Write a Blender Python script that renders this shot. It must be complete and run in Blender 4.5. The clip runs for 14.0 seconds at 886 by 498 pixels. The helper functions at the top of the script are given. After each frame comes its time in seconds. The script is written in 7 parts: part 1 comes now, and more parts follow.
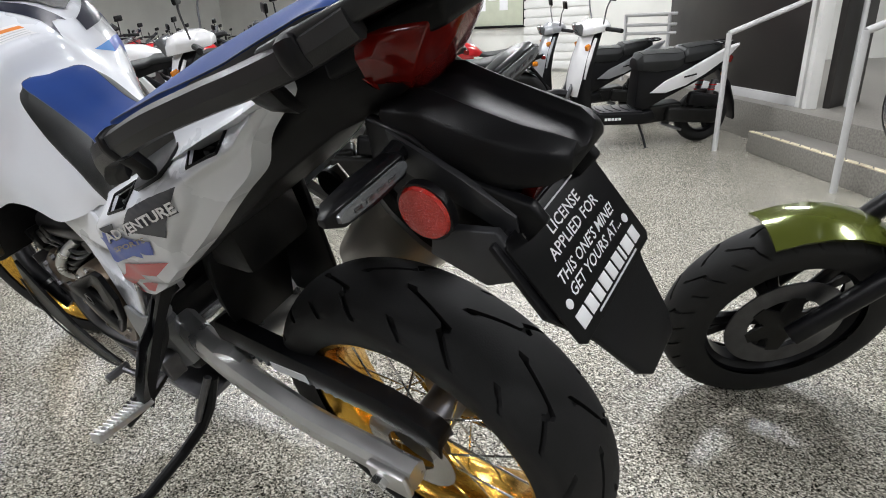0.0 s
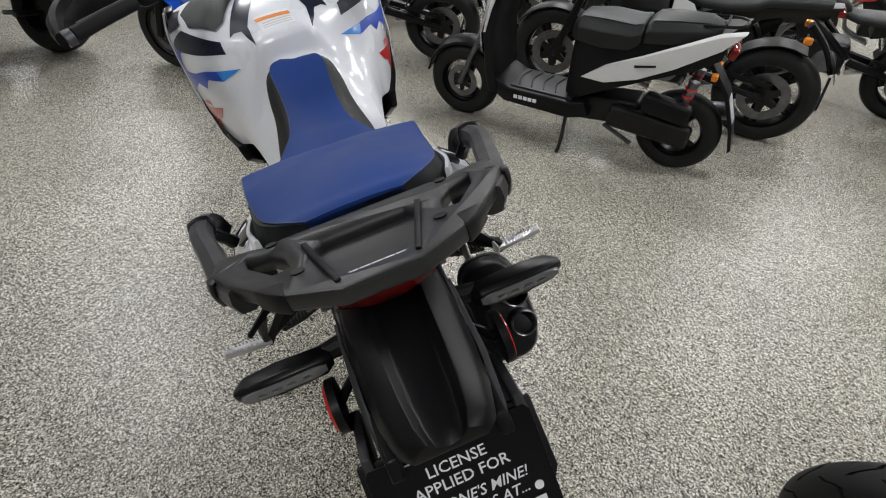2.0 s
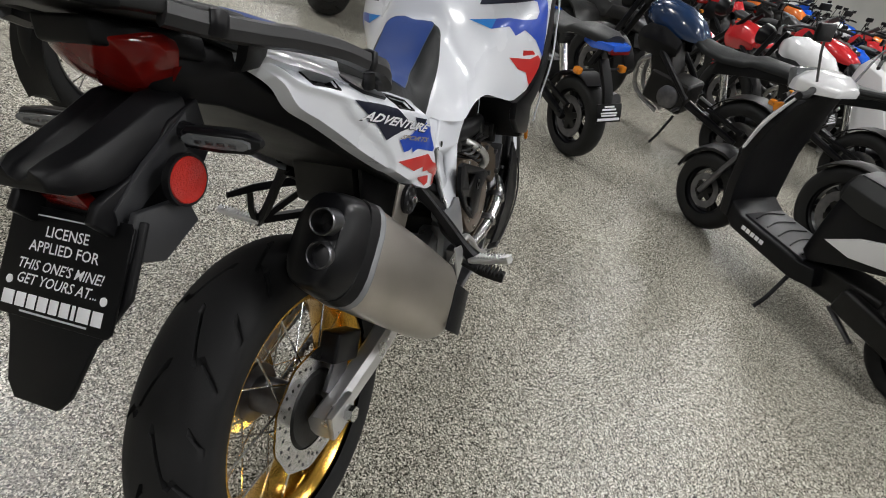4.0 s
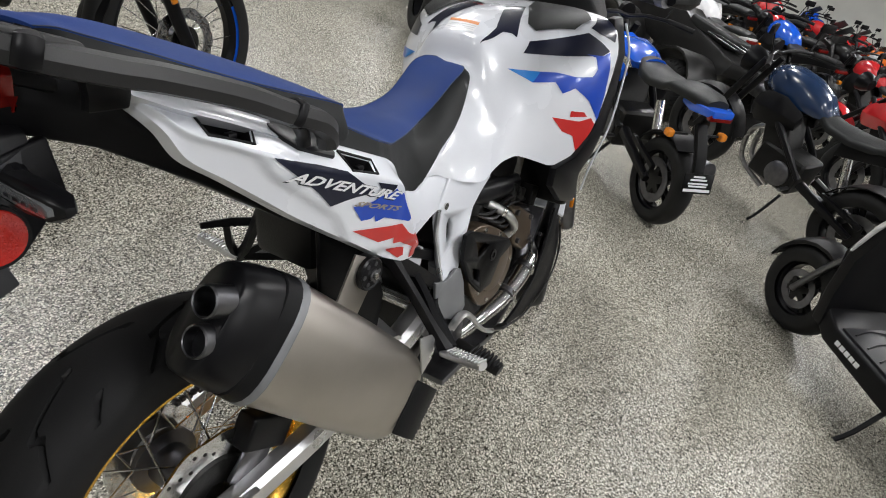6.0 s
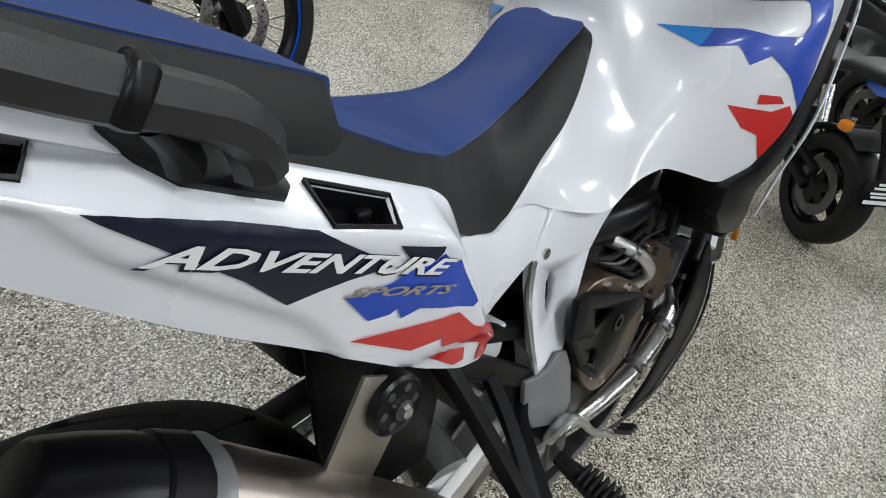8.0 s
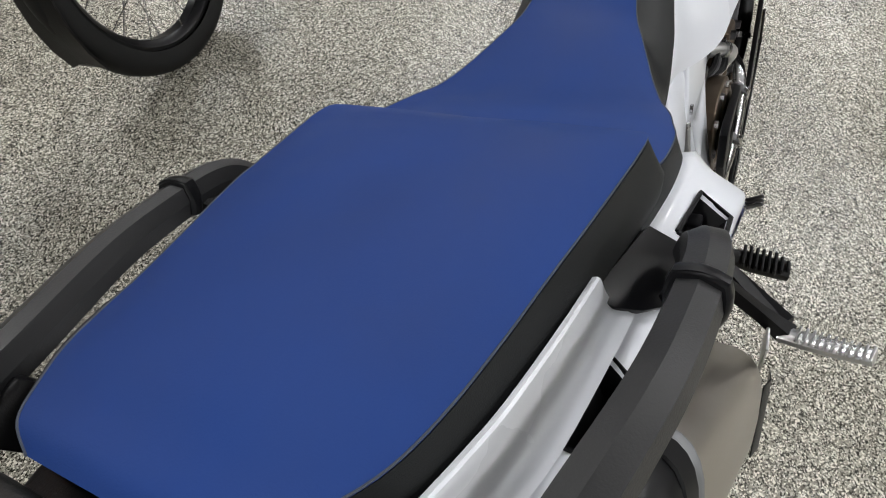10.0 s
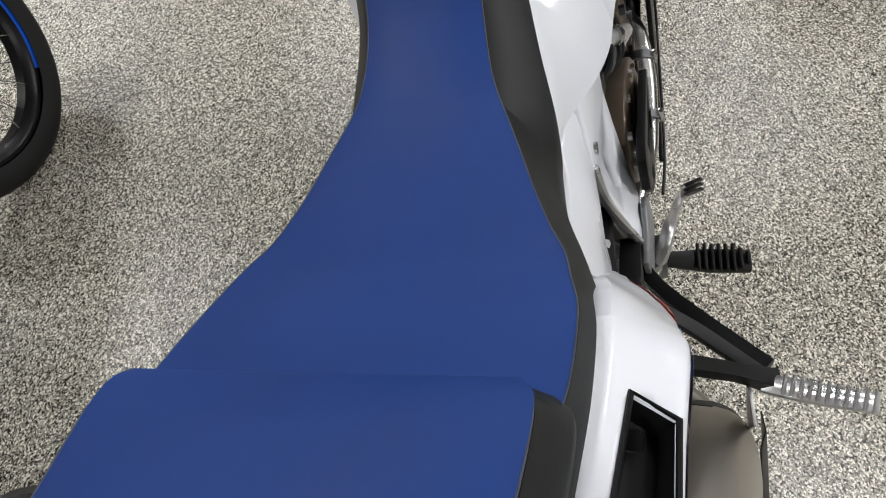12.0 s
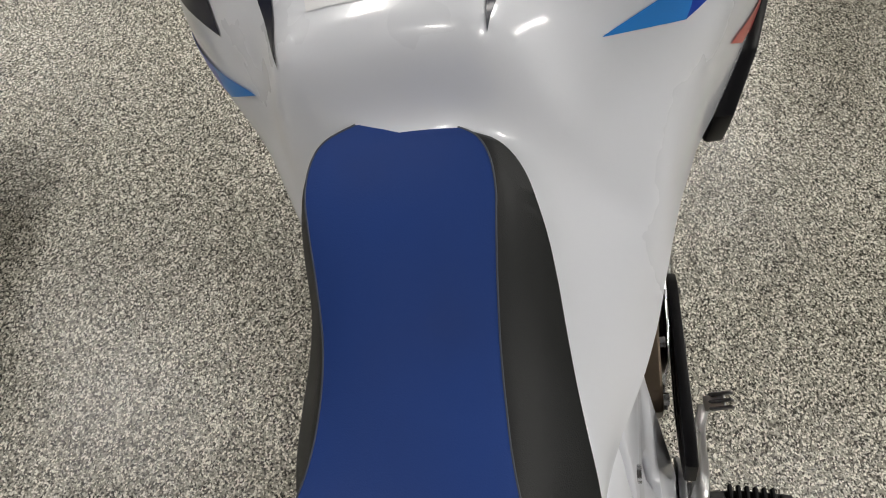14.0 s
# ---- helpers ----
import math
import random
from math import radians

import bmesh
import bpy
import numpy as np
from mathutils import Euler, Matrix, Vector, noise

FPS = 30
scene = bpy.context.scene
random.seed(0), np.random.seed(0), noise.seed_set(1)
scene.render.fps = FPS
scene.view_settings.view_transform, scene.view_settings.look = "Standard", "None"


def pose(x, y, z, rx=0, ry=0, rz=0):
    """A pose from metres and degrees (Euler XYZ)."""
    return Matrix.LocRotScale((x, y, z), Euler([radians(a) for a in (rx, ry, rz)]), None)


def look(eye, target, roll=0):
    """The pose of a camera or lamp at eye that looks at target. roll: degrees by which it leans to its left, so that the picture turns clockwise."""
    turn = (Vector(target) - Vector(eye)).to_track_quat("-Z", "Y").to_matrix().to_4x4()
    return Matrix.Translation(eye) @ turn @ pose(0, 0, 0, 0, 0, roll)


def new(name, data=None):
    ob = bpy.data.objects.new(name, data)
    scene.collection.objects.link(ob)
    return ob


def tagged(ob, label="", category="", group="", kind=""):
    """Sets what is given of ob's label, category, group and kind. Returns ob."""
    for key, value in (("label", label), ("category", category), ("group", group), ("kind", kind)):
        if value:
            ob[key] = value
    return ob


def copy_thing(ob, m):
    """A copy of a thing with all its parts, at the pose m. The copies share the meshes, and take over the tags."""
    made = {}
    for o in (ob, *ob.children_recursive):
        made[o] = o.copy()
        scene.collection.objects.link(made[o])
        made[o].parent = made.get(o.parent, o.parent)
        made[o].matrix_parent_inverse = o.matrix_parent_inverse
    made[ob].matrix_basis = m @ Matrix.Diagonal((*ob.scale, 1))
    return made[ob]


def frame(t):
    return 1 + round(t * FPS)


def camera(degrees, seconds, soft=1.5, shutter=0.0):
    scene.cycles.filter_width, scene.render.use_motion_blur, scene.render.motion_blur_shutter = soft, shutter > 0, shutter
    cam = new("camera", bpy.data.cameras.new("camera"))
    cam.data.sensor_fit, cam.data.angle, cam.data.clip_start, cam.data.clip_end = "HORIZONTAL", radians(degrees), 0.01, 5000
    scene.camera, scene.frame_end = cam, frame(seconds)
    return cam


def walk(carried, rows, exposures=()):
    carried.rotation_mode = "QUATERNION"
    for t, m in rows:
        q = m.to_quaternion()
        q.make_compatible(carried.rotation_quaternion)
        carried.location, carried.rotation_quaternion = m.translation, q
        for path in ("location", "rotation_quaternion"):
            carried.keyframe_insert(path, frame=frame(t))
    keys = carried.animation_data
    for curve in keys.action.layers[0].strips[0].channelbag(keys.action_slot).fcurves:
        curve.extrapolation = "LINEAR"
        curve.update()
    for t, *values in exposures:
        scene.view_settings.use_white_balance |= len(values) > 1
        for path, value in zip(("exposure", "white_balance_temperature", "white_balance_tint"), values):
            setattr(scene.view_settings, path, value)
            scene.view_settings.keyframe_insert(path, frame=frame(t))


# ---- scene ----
cam = camera(74.8, 14.0, soft=1.0)
# seconds, eye, point looked at, roll
PATH = [
    (0, (-0.59, 0.804, 0.996), (0.548, -0.684, 0.296), -2.0),
    (0.5, (-0.676, 0.719, 1.033), (0.655, -0.549, 0.246), -0.7),
    (1, (-0.79, 0.613, 1.078), (0.646, -0.419, 0.144), 1.2),
    (1.5, (-0.782, 0.531, 1.247), (0.716, -0.299, 0.215), 4.1),
    (2, (-0.701, 0.438, 1.363), (0.856, -0.16, 0.26), 6.2),
    (2.5, (-0.686, 0.329, 1.364), (0.947, -0.009, 0.26), 8.3),
    (3, (-0.741, 0.111, 1.317), (0.947, 0.059, 0.247), 11.7),
    (3.2, (-0.765, 0.021, 1.304), (0.931, 0.064, 0.245), 13.5),
    (5.3, (-0.624, -0.453, 1.35), (0.931, 0.091, 0.215), 26.2),
    (5.5, (-0.586, -0.433, 1.327), (0.974, 0.13, 0.21), 25.3),
    (6, (-0.429, -0.34, 1.365), (1.11, 0.276, 0.246), 25.5),
    (6.5, (-0.33, -0.237, 1.366), (1.152, 0.451, 0.213), 25.2),
    (7, (-0.206, -0.174, 1.318), (1.209, 0.592, 0.13), 23.6),
    (7.5, (-0.09, -0.156, 1.223), (1.283, 0.654, 0.016), 22.5),
    (8, (-0.021, -0.125, 1.17), (1.306, 0.712, -0.071), 21.0),
    (8.5, (-0.026, -0.049, 1.208), (1.236, 0.765, -0.113), 17.0),
    (9, (-0.11, 0.053, 1.284), (1.073, 0.728, -0.18), 10.4),
    (9.2, (-0.141, 0.104, 1.313), (0.989, 0.701, -0.225), 9.4),
    (11.3, (0.014, 0.225, 1.297), (0.944, 0.472, -0.456), -5.9),
    (11.5, (0.053, 0.213, 1.299), (0.972, 0.464, -0.46), -6.8),
    (12, (0.151, 0.186, 1.283), (1.043, 0.42, -0.492), -7.5),
    (12.5, (0.214, 0.182, 1.28), (1.115, 0.402, -0.492), -7.3),
    (13, (0.291, 0.197, 1.264), (1.203, 0.377, -0.507), -5.0),
    (13.5, (0.365, 0.221, 1.25), (1.302, 0.368, -0.511), -2.7),
    (14, (0.493, 0.262, 1.243), (1.438, 0.363, -0.517), 1.6),
]
# seconds, stops, white balance
EXPOSURES = [(0.0, 0.50, 6150, 10), (0.9, 0.42, 6150, 10), (1.6, 0.15, 6200, 10), (2.3, 0.02, 6280, 10), (3.0, 0.0, 6350, 9), (5.5, 0.14, 6350, 10), (6.5, 0.15, 6250, 9), (8.3, 0.03, 6150, 7), (9.2, 0.05, 6250, 8),
             (11.5, 0.17, 6350, 10), (12.5, -0.02, 6400, 10), (13.2, -0.10, 6580, 10), (14.0, -0.22, 6680, 9)]
walk(cam, [(t, look(eye, target, roll)) for t, eye, target, roll in PATH], EXPOSURES)

# ---- light: a shop lit by rows of ceiling panels ----
world = bpy.data.worlds.new("world")
scene.world = world
world.use_nodes = True
world.node_tree.nodes["Background"].inputs[0].default_value = (0.9, 0.95, 1.0, 1)
world.node_tree.nodes["Background"].inputs[1].default_value = 0.03
CEILING = 4.6
LAMPS = [(0.4, -7.0), (5.0, -7.2), (9.8, -7.2), (5.2, -2.4), (9.7, -2.4), (14.3, -2.6), (0.6, -2.6), (1.4, 3.6), (5.9, 6.6), (10.4, 2.2),
         (14.6, 5.8), (5.0, -11.4), (9.8, -11.4), (-4.0, -2.6), (-4.0, 2.4), (0.6, 8.4), (10.5, 7.2), (5.7, 2.1)]
LAMP_POWER = 88.0

from mathutils.bvhtree import BVHTree


# ---- materials ----
def material(name, base=(0.5, 0.5, 0.5), rough=0.5, metal=0.0, coat=0.0, bump=None, vary=None, spec=0.5, trans=0.0, coat_rough=0.05, glow=None):
    """A principled surface. bump: (scale, strength, distance). vary: (scale, amount) of light and dark patches."""
    m = bpy.data.materials.new(name)
    m.use_nodes = True
    nt = m.node_tree
    b = nt.nodes["Principled BSDF"]
    b.inputs["Base Color"].default_value = (*base, 1)
    b.inputs["Roughness"].default_value = rough
    b.inputs["Metallic"].default_value = metal
    b.inputs["Coat Weight"].default_value = coat
    b.inputs["Coat Roughness"].default_value = coat_rough
    b.inputs["Specular IOR Level"].default_value = spec
    b.inputs["Transmission Weight"].default_value = trans
    if glow:
        b.inputs["Emission Color"].default_value = (*glow[:3], 1)
        b.inputs["Emission Strength"].default_value = glow[3]
    tc = nt.nodes.new("ShaderNodeTexCoord")
    if vary:
        n = nt.nodes.new("ShaderNodeTexNoise")
        n.inputs["Scale"].default_value = vary[0]
        n.inputs["Detail"].default_value = 6
        nt.links.new(tc.outputs["Object"], n.inputs["Vector"])
        r = nt.nodes.new("ShaderNodeMapRange")
        r.inputs[1].default_value, r.inputs[2].default_value = 0.3, 0.7
        r.inputs[3].default_value, r.inputs[4].default_value = 1 - vary[1], 1 + vary[1]
        nt.links.new(n.outputs["Fac"], r.inputs[0])
        mx = nt.nodes.new("ShaderNodeVectorMath")
        mx.operation = "SCALE"
        mx.inputs[0].default_value = base
        nt.links.new(r.outputs[0], mx.inputs["Scale"])
        nt.links.new(mx.outputs[0], b.inputs["Base Color"])
        rr = nt.nodes.new("ShaderNodeMapRange")
        rr.inputs[1].default_value, rr.inputs[2].default_value = 0.3, 0.7
        rr.inputs[3].default_value, rr.inputs[4].default_value = max(0.02, rough * 0.85), min(1, rough * 1.15)
        nt.links.new(n.outputs["Fac"], rr.inputs[0])
        nt.links.new(rr.outputs[0], b.inputs["Roughness"])
    if bump:
        n2 = nt.nodes.new("ShaderNodeTexNoise")
        n2.inputs["Scale"].default_value = bump[0]
        n2.inputs["Detail"].default_value = 3
        nt.links.new(tc.outputs["Object"], n2.inputs["Vector"])
        bp = nt.nodes.new("ShaderNodeBump")
        bp.inputs["Strength"].default_value = bump[1]
        bp.inputs["Distance"].default_value = bump[2]
        nt.links.new(n2.outputs["Fac"], bp.inputs["Height"])
        nt.links.new(bp.outputs[0], b.inputs["Normal"])
    return m


WHITE = material("white gloss bodywork", (0.75, 0.77, 0.82), 0.28, coat=0.6, coat_rough=0.06, vary=(3, 0.03))
SEAT_BLUE = material("blue seat vinyl", (0.0097, 0.0395, 0.187), 0.62, spec=0.26, bump=(900, 0.25, 0.0006), vary=(7, 0.10))
SEAT_BLACK = material("black seat vinyl", (0.0095, 0.0105, 0.0108), 0.52, spec=0.36, bump=(1100, 0.4, 0.0006), vary=(9, 0.14))
PIPING = material("pale seat stitching", (0.05, 0.06, 0.085), 0.6)
BLACK = material("black moulded plastic", (0.0045, 0.0045, 0.0053), 0.42, spec=0.2, bump=(700, 0.3, 0.0005), vary=(6, 0.2))
# Rails and rack: a paler base and more specular than BLACK.
RAIL_BLACK = material("paler black rail plastic", (0.018, 0.018, 0.019), 0.40, spec=0.45, bump=(650, 0.35, 0.0005), vary=(7, 0.25))
BLACK_SATIN = material("satin black plastic", (0.005, 0.005, 0.006), 0.32, spec=0.24, vary=(5, 0.2))
GREY_PLASTIC = material("dark grey plastic", (0.022, 0.0225, 0.025), 0.45, spec=0.4, bump=(600, 0.3, 0.0005), vary=(6, 0.15))
RUBBER = material("tyre rubber", (0.012, 0.012, 0.0125), 0.62, spec=0.2, bump=(350, 0.3, 0.0008), vary=(10, 0.25))
RUBBER_OLD = material("dusty tyre rubber", (0.010, 0.010, 0.010), 0.65, spec=0.3, bump=(250, 0.4, 0.001), vary=(12, 0.3))
GOLD = material("gold anodised rim", (0.72, 0.42, 0.075), 0.22, metal=1.0, vary=(14, 0.06))
ALU = material("cast aluminium", (0.62, 0.62, 0.62), 0.30, metal=0.85, bump=(300, 0.10, 0.0006), vary=(18, 0.03))
STEEL = material("bright steel", (0.66, 0.66, 0.66), 0.2, metal=1.0, vary=(30, 0.1))
DISC_STEEL = material("worn disc steel", (0.36, 0.355, 0.35), 0.32, metal=1.0, vary=(40, 0.2))
DARK_STEEL = material("dark steel", (0.16, 0.16, 0.17), 0.38, metal=1.0, vary=(25, 0.2))
TITAN = material("brushed stainless muffler", (0.47, 0.44, 0.40), 0.36, metal=1.0, bump=(160, 0.08, 0.0005), vary=(8, 0.08))
BRONZE = material("bronze painted engine casing", (0.155, 0.118, 0.085), 0.36, metal=0.75, bump=(260, 0.15, 0.0008), vary=(20, 0.15))
ENGINE_BLACK = material("black engine paint", (0.008, 0.0078, 0.0075), 0.4, metal=0.2, spec=0.35, bump=(200, 0.3, 0.001), vary=(22, 0.3))
GREY_METAL = material("grey painted plate", (0.22, 0.225, 0.235), 0.4, metal=0.4, vary=(20, 0.1))
RED_LENS = material("red lens", (0.15, 0.006, 0.004), 0.12, spec=0.35, coat=0.2, vary=(40, 0.2))
RED_REFLECT = material("red reflector", (0.44, 0.014, 0.008), 0.12, coat=0.5, bump=(420, 0.8, 0.002))
AMBER = material("amber lens", (0.62, 0.20, 0.012), 0.15, coat=0.6, vary=(40, 0.2))
SMOKE = material("smoked clear lens", (0.11, 0.115, 0.12), 0.16, coat=0.6, bump=(260, 0.35, 0.002))
DECAL_NAVY = material("navy decal", (0.006, 0.008, 0.024), 0.36, spec=0.35, coat=0.15)
DECAL_BLUE = material("blue decal", (0.010, 0.060, 0.46), 0.3, coat=0.25)
DECAL_SKY = material("bright blue decal", (0.02, 0.24, 0.72), 0.28, coat=0.5)
DECAL_RED = material("red decal", (0.55, 0.022, 0.02), 0.28, coat=0.5)
DECAL_WHITE = material("white lettering", (0.82, 0.82, 0.84), 0.3, coat=0.3)
DECAL_TAN = material("tan lettering", (0.32, 0.27, 0.20), 0.35)
DECAL_ORANGE = material("orange warning strip", (0.75, 0.25, 0.05), 0.4)
DECAL_GREY = material("pale grey print", (0.55, 0.56, 0.58), 0.45)
PLATE_BLACK = material("black plate board", (0.003, 0.003, 0.0035), 0.30, spec=0.2, bump=(200, 0.05, 0.0005))
OLIVE = material("olive green paint", (0.105, 0.125, 0.018), 0.18, metal=0.4, coat=0.9)
BLUE_PAINT = material("bright blue paint", (0.01, 0.10, 0.62), 0.22, coat=0.8)
NAVY_PAINT = material("dark blue paint", (0.012, 0.032, 0.085), 0.25, coat=0.7)
RED_PAINT = material("red paint", (0.52, 0.018, 0.022), 0.22, coat=0.8)
WHITE_PAINT = material("white paint", (0.72, 0.72, 0.73), 0.25, coat=0.7)
SILVER_PAINT = material("silver paint", (0.42, 0.43, 0.45), 0.3, metal=0.5, coat=0.5)
ORANGE_PAINT = material("orange paint", (0.70, 0.16, 0.02), 0.25, coat=0.6)
GREEN_PAINT = material("green tag", (0.30, 0.42, 0.10), 0.5)
TAN_CLOTH = material("khaki fabric", (0.24, 0.19, 0.09), 0.9, bump=(300, 0.4, 0.001), vary=(20, 0.2))


def floor_material():
    m = bpy.data.materials.new("speckled epoxy floor")
    m.use_nodes = True
    nt = m.node_tree
    b = nt.nodes["Principled BSDF"]
    tc = nt.nodes.new("ShaderNodeTexCoord")
    v = nt.nodes.new("ShaderNodeTexVoronoi")
    v.inputs["Scale"].default_value = 290
    warp = nt.nodes.new("ShaderNodeTexNoise")
    warp.inputs["Scale"].default_value = 140
    add = nt.nodes.new("ShaderNodeVectorMath")
    add.operation = "MULTIPLY_ADD"
    add.inputs[1].default_value = (0.005, 0.005, 0.005)
    nt.links.new(tc.outputs["Object"], warp.inputs["Vector"])
    nt.links.new(warp.outputs["Color"], add.inputs[0])
    nt.links.new(tc.outputs["Object"], add.inputs[2])
    nt.links.new(add.outputs[0], v.inputs["Vector"])
    ramp = nt.nodes.new("ShaderNodeValToRGB")
    ramp.color_ramp.interpolation = "CONSTANT"
    stops = [(0.0, (0.022, 0.0205, 0.0150)), (0.17, (0.112, 0.105, 0.0835)), (0.34, (0.256, 0.244, 0.201)), (0.61, (0.422, 0.402, 0.334)), (0.82, (0.74, 0.712, 0.614))]
    e = ramp.color_ramp.elements
    e[0].position, e[0].color = 0, (*stops[0][1], 1)
    e[1].position, e[1].color = stops[1][0], (*stops[1][1], 1)
    for p, c in stops[2:]:
        e.new(p).color = (*c, 1)
    sep = nt.nodes.new("ShaderNodeSeparateColor")
    nt.links.new(v.outputs["Color"], sep.inputs[0])
    nt.links.new(sep.outputs[0], ramp.inputs[0])
    big = nt.nodes.new("ShaderNodeTexNoise")
    big.inputs["Scale"].default_value = 1.3
    big.inputs["Detail"].default_value = 5
    nt.links.new(tc.outputs["Object"], big.inputs["Vector"])
    mr = nt.nodes.new("ShaderNodeMapRange")
    mr.inputs[1].default_value, mr.inputs[2].default_value, mr.inputs[3].default_value, mr.inputs[4].default_value = 0.3, 0.7, 0.88, 1.08
    nt.links.new(big.outputs["Fac"], mr.inputs[0])
    sc = nt.nodes.new("ShaderNodeVectorMath")
    sc.operation = "SCALE"
    nt.links.new(ramp.outputs[0], sc.inputs[0])
    nt.links.new(mr.outputs[0], sc.inputs["Scale"])
    nt.links.new(sc.outputs[0], b.inputs["Base Color"])
    b.inputs["Roughness"].default_value = 0.19
    b.inputs["Specular IOR Level"].default_value = 0.5
    peel = nt.nodes.new("ShaderNodeTexNoise")
    peel.inputs["Scale"].default_value = 150
    peel.inputs["Detail"].default_value = 2
    nt.links.new(tc.outputs["Object"], peel.inputs["Vector"])
    bp = nt.nodes.new("ShaderNodeBump")
    bp.inputs["Strength"].default_value = 0.85
    bp.inputs["Distance"].default_value = 0.0020
    nt.links.new(peel.outputs["Fac"], bp.inputs["Height"])
    nt.links.new(bp.outputs[0], b.inputs["Normal"])
    return m


FLOOR = floor_material()
WALL = material("white painted wall", (0.70, 0.70, 0.66), 0.6, vary=(1.5, 0.06), bump=(60, 0.1, 0.002))
CEIL = material("grey ceiling", (0.22, 0.22, 0.22), 0.8, vary=(1.0, 0.05))
DARK_WALL = material("black panel", (0.018, 0.016, 0.015), 0.35, vary=(2, 0.2))
GREY_RAIL = material("pale grey painted rail", (0.52, 0.52, 0.52), 0.4, vary=(9, 0.05))
STEP_GREY = material("speckled grey step", (0.20, 0.19, 0.17), 0.4, vary=(60, 0.3))
TREAD_STRIP = material("pale nosing strip", (0.62, 0.56, 0.40), 0.5, vary=(40, 0.15))
WHITE_TRIM = material("white painted trim", (0.72, 0.72, 0.70), 0.45, vary=(4, 0.05))
PALE_GREEN = material("pale green board", (0.50, 0.53, 0.42), 0.6, vary=(5, 0.06))
CREAM = material("cream cabinet paint", (0.50, 0.45, 0.34), 0.45, vary=(4, 0.06))
RED_DARK = material("dark red lamp inside", (0.10, 0.004, 0.003), 0.3)
LAMP_GLOW = material("lamp panel", (0.9, 0.9, 0.9), 0.5, glow=(1.0, 0.97, 0.92, 9.0))


# ---- mesh helpers ----
def part(name, bm, mat, parent=None, label="", smooth=True, sharp=35):
    """Links a bmesh as one mesh object under a thing or a part."""
    me = bpy.data.meshes.new(name)
    bmesh.ops.recalc_face_normals(bm, faces=bm.faces)
    bm.to_mesh(me)
    bm.free()
    for f in me.polygons:
        f.use_smooth = smooth
    if smooth:
        me.set_sharp_from_angle(angle=radians(sharp))
    me.materials.append(mat)
    ob = new(name, me)
    if parent is not None:
        ob.parent = parent
    if label:
        tagged(ob, label)
    return ob


def shared(name, me, parent, m):
    ob = new(name, me)
    ob.parent = parent
    ob.matrix_local = m
    return ob


def thing(name, label, category, m=None, group="", kind=""):
    ob = new(name)
    if m is not None:
        ob.matrix_world = m
    ob.empty_display_size = 0.1
    return tagged(ob, label, category, group, kind)


def join(*bms):
    out = bms[0]
    for b in bms[1:]:
        me = bpy.data.meshes.new("tmp")
        b.to_mesh(me)
        b.free()
        out.from_mesh(me)
        bpy.data.meshes.remove(me)
    return out


def loft(sections, caps=True, close=True):
    bm = bmesh.new()
    rows = [[bm.verts.new(p) for p in s] for s in sections]
    n = len(rows[0])
    for a, b in zip(rows, rows[1:]):
        for i in range(n if close else n - 1):
            j = (i + 1) % n
            bm.faces.new((a[i], a[j], b[j], b[i]))
    if caps:
        bm.faces.new(rows[0][::-1])
        bm.faces.new(rows[-1])
    return bm


def soften(bm, width=0.004, seg=2, angle=30):
    """Rounds the edges that are sharper than the angle."""
    bm.normal_update()
    es = [e for e in bm.edges if len(e.link_faces) == 2 and e.calc_face_angle(0) > radians(angle)]
    if es:
        bmesh.ops.bevel(bm, geom=es, offset=width, segments=seg, profile=0.6, affect="EDGES", clamp_overlap=True)
    return bm


def block(size, m=None, bevel=0.004, seg=2):
    bm = bmesh.new()
    bmesh.ops.create_cube(bm, size=1, matrix=Matrix.Diagonal((*size, 1)))
    if bevel:
        bmesh.ops.bevel(bm, geom=bm.edges[:], offset=min(bevel, min(size) * 0.45), segments=seg, profile=0.6, affect="EDGES")
    if m is not None:
        bm.transform(m)
    return bm


def prism(outline, axis="y", a=0.0, b=0.1, bevel=0.003, seg=2):
    """An outline in the plane across the axis, drawn out from a to b. axis y: (x, z); x: (y, z); z: (x, y)."""
    put = {"y": lambda p, d: (p[0], d, p[1]), "x": lambda p, d: (d, p[0], p[1]), "z": lambda p, d: (p[0], p[1], d)}[axis]
    bm = loft([[put(p, a) for p in outline], [put(p, b) for p in outline]])
    if bevel:
        soften(bm, bevel, seg)
    return bm


def smooth_line(points, per=6):
    """A curve through the points (Catmull-Rom)."""
    pts = [Vector(p) for p in points]
    if len(pts) < 3 or per < 2:
        return pts
    out = []
    for i in range(len(pts) - 1):
        p0, p1, p2, p3 = pts[max(i - 1, 0)], pts[i], pts[i + 1], pts[min(i + 2, len(pts) - 1)]
        for k in range(per):
            t = k / per
            out.append(0.5 * (2 * p1 + (p2 - p0) * t + (2 * p0 - 5 * p1 + 4 * p2 - p3) * t * t + (3 * p1 - p0 - 3 * p2 + p3) * t ** 3))
    out.append(pts[-1])
    return out


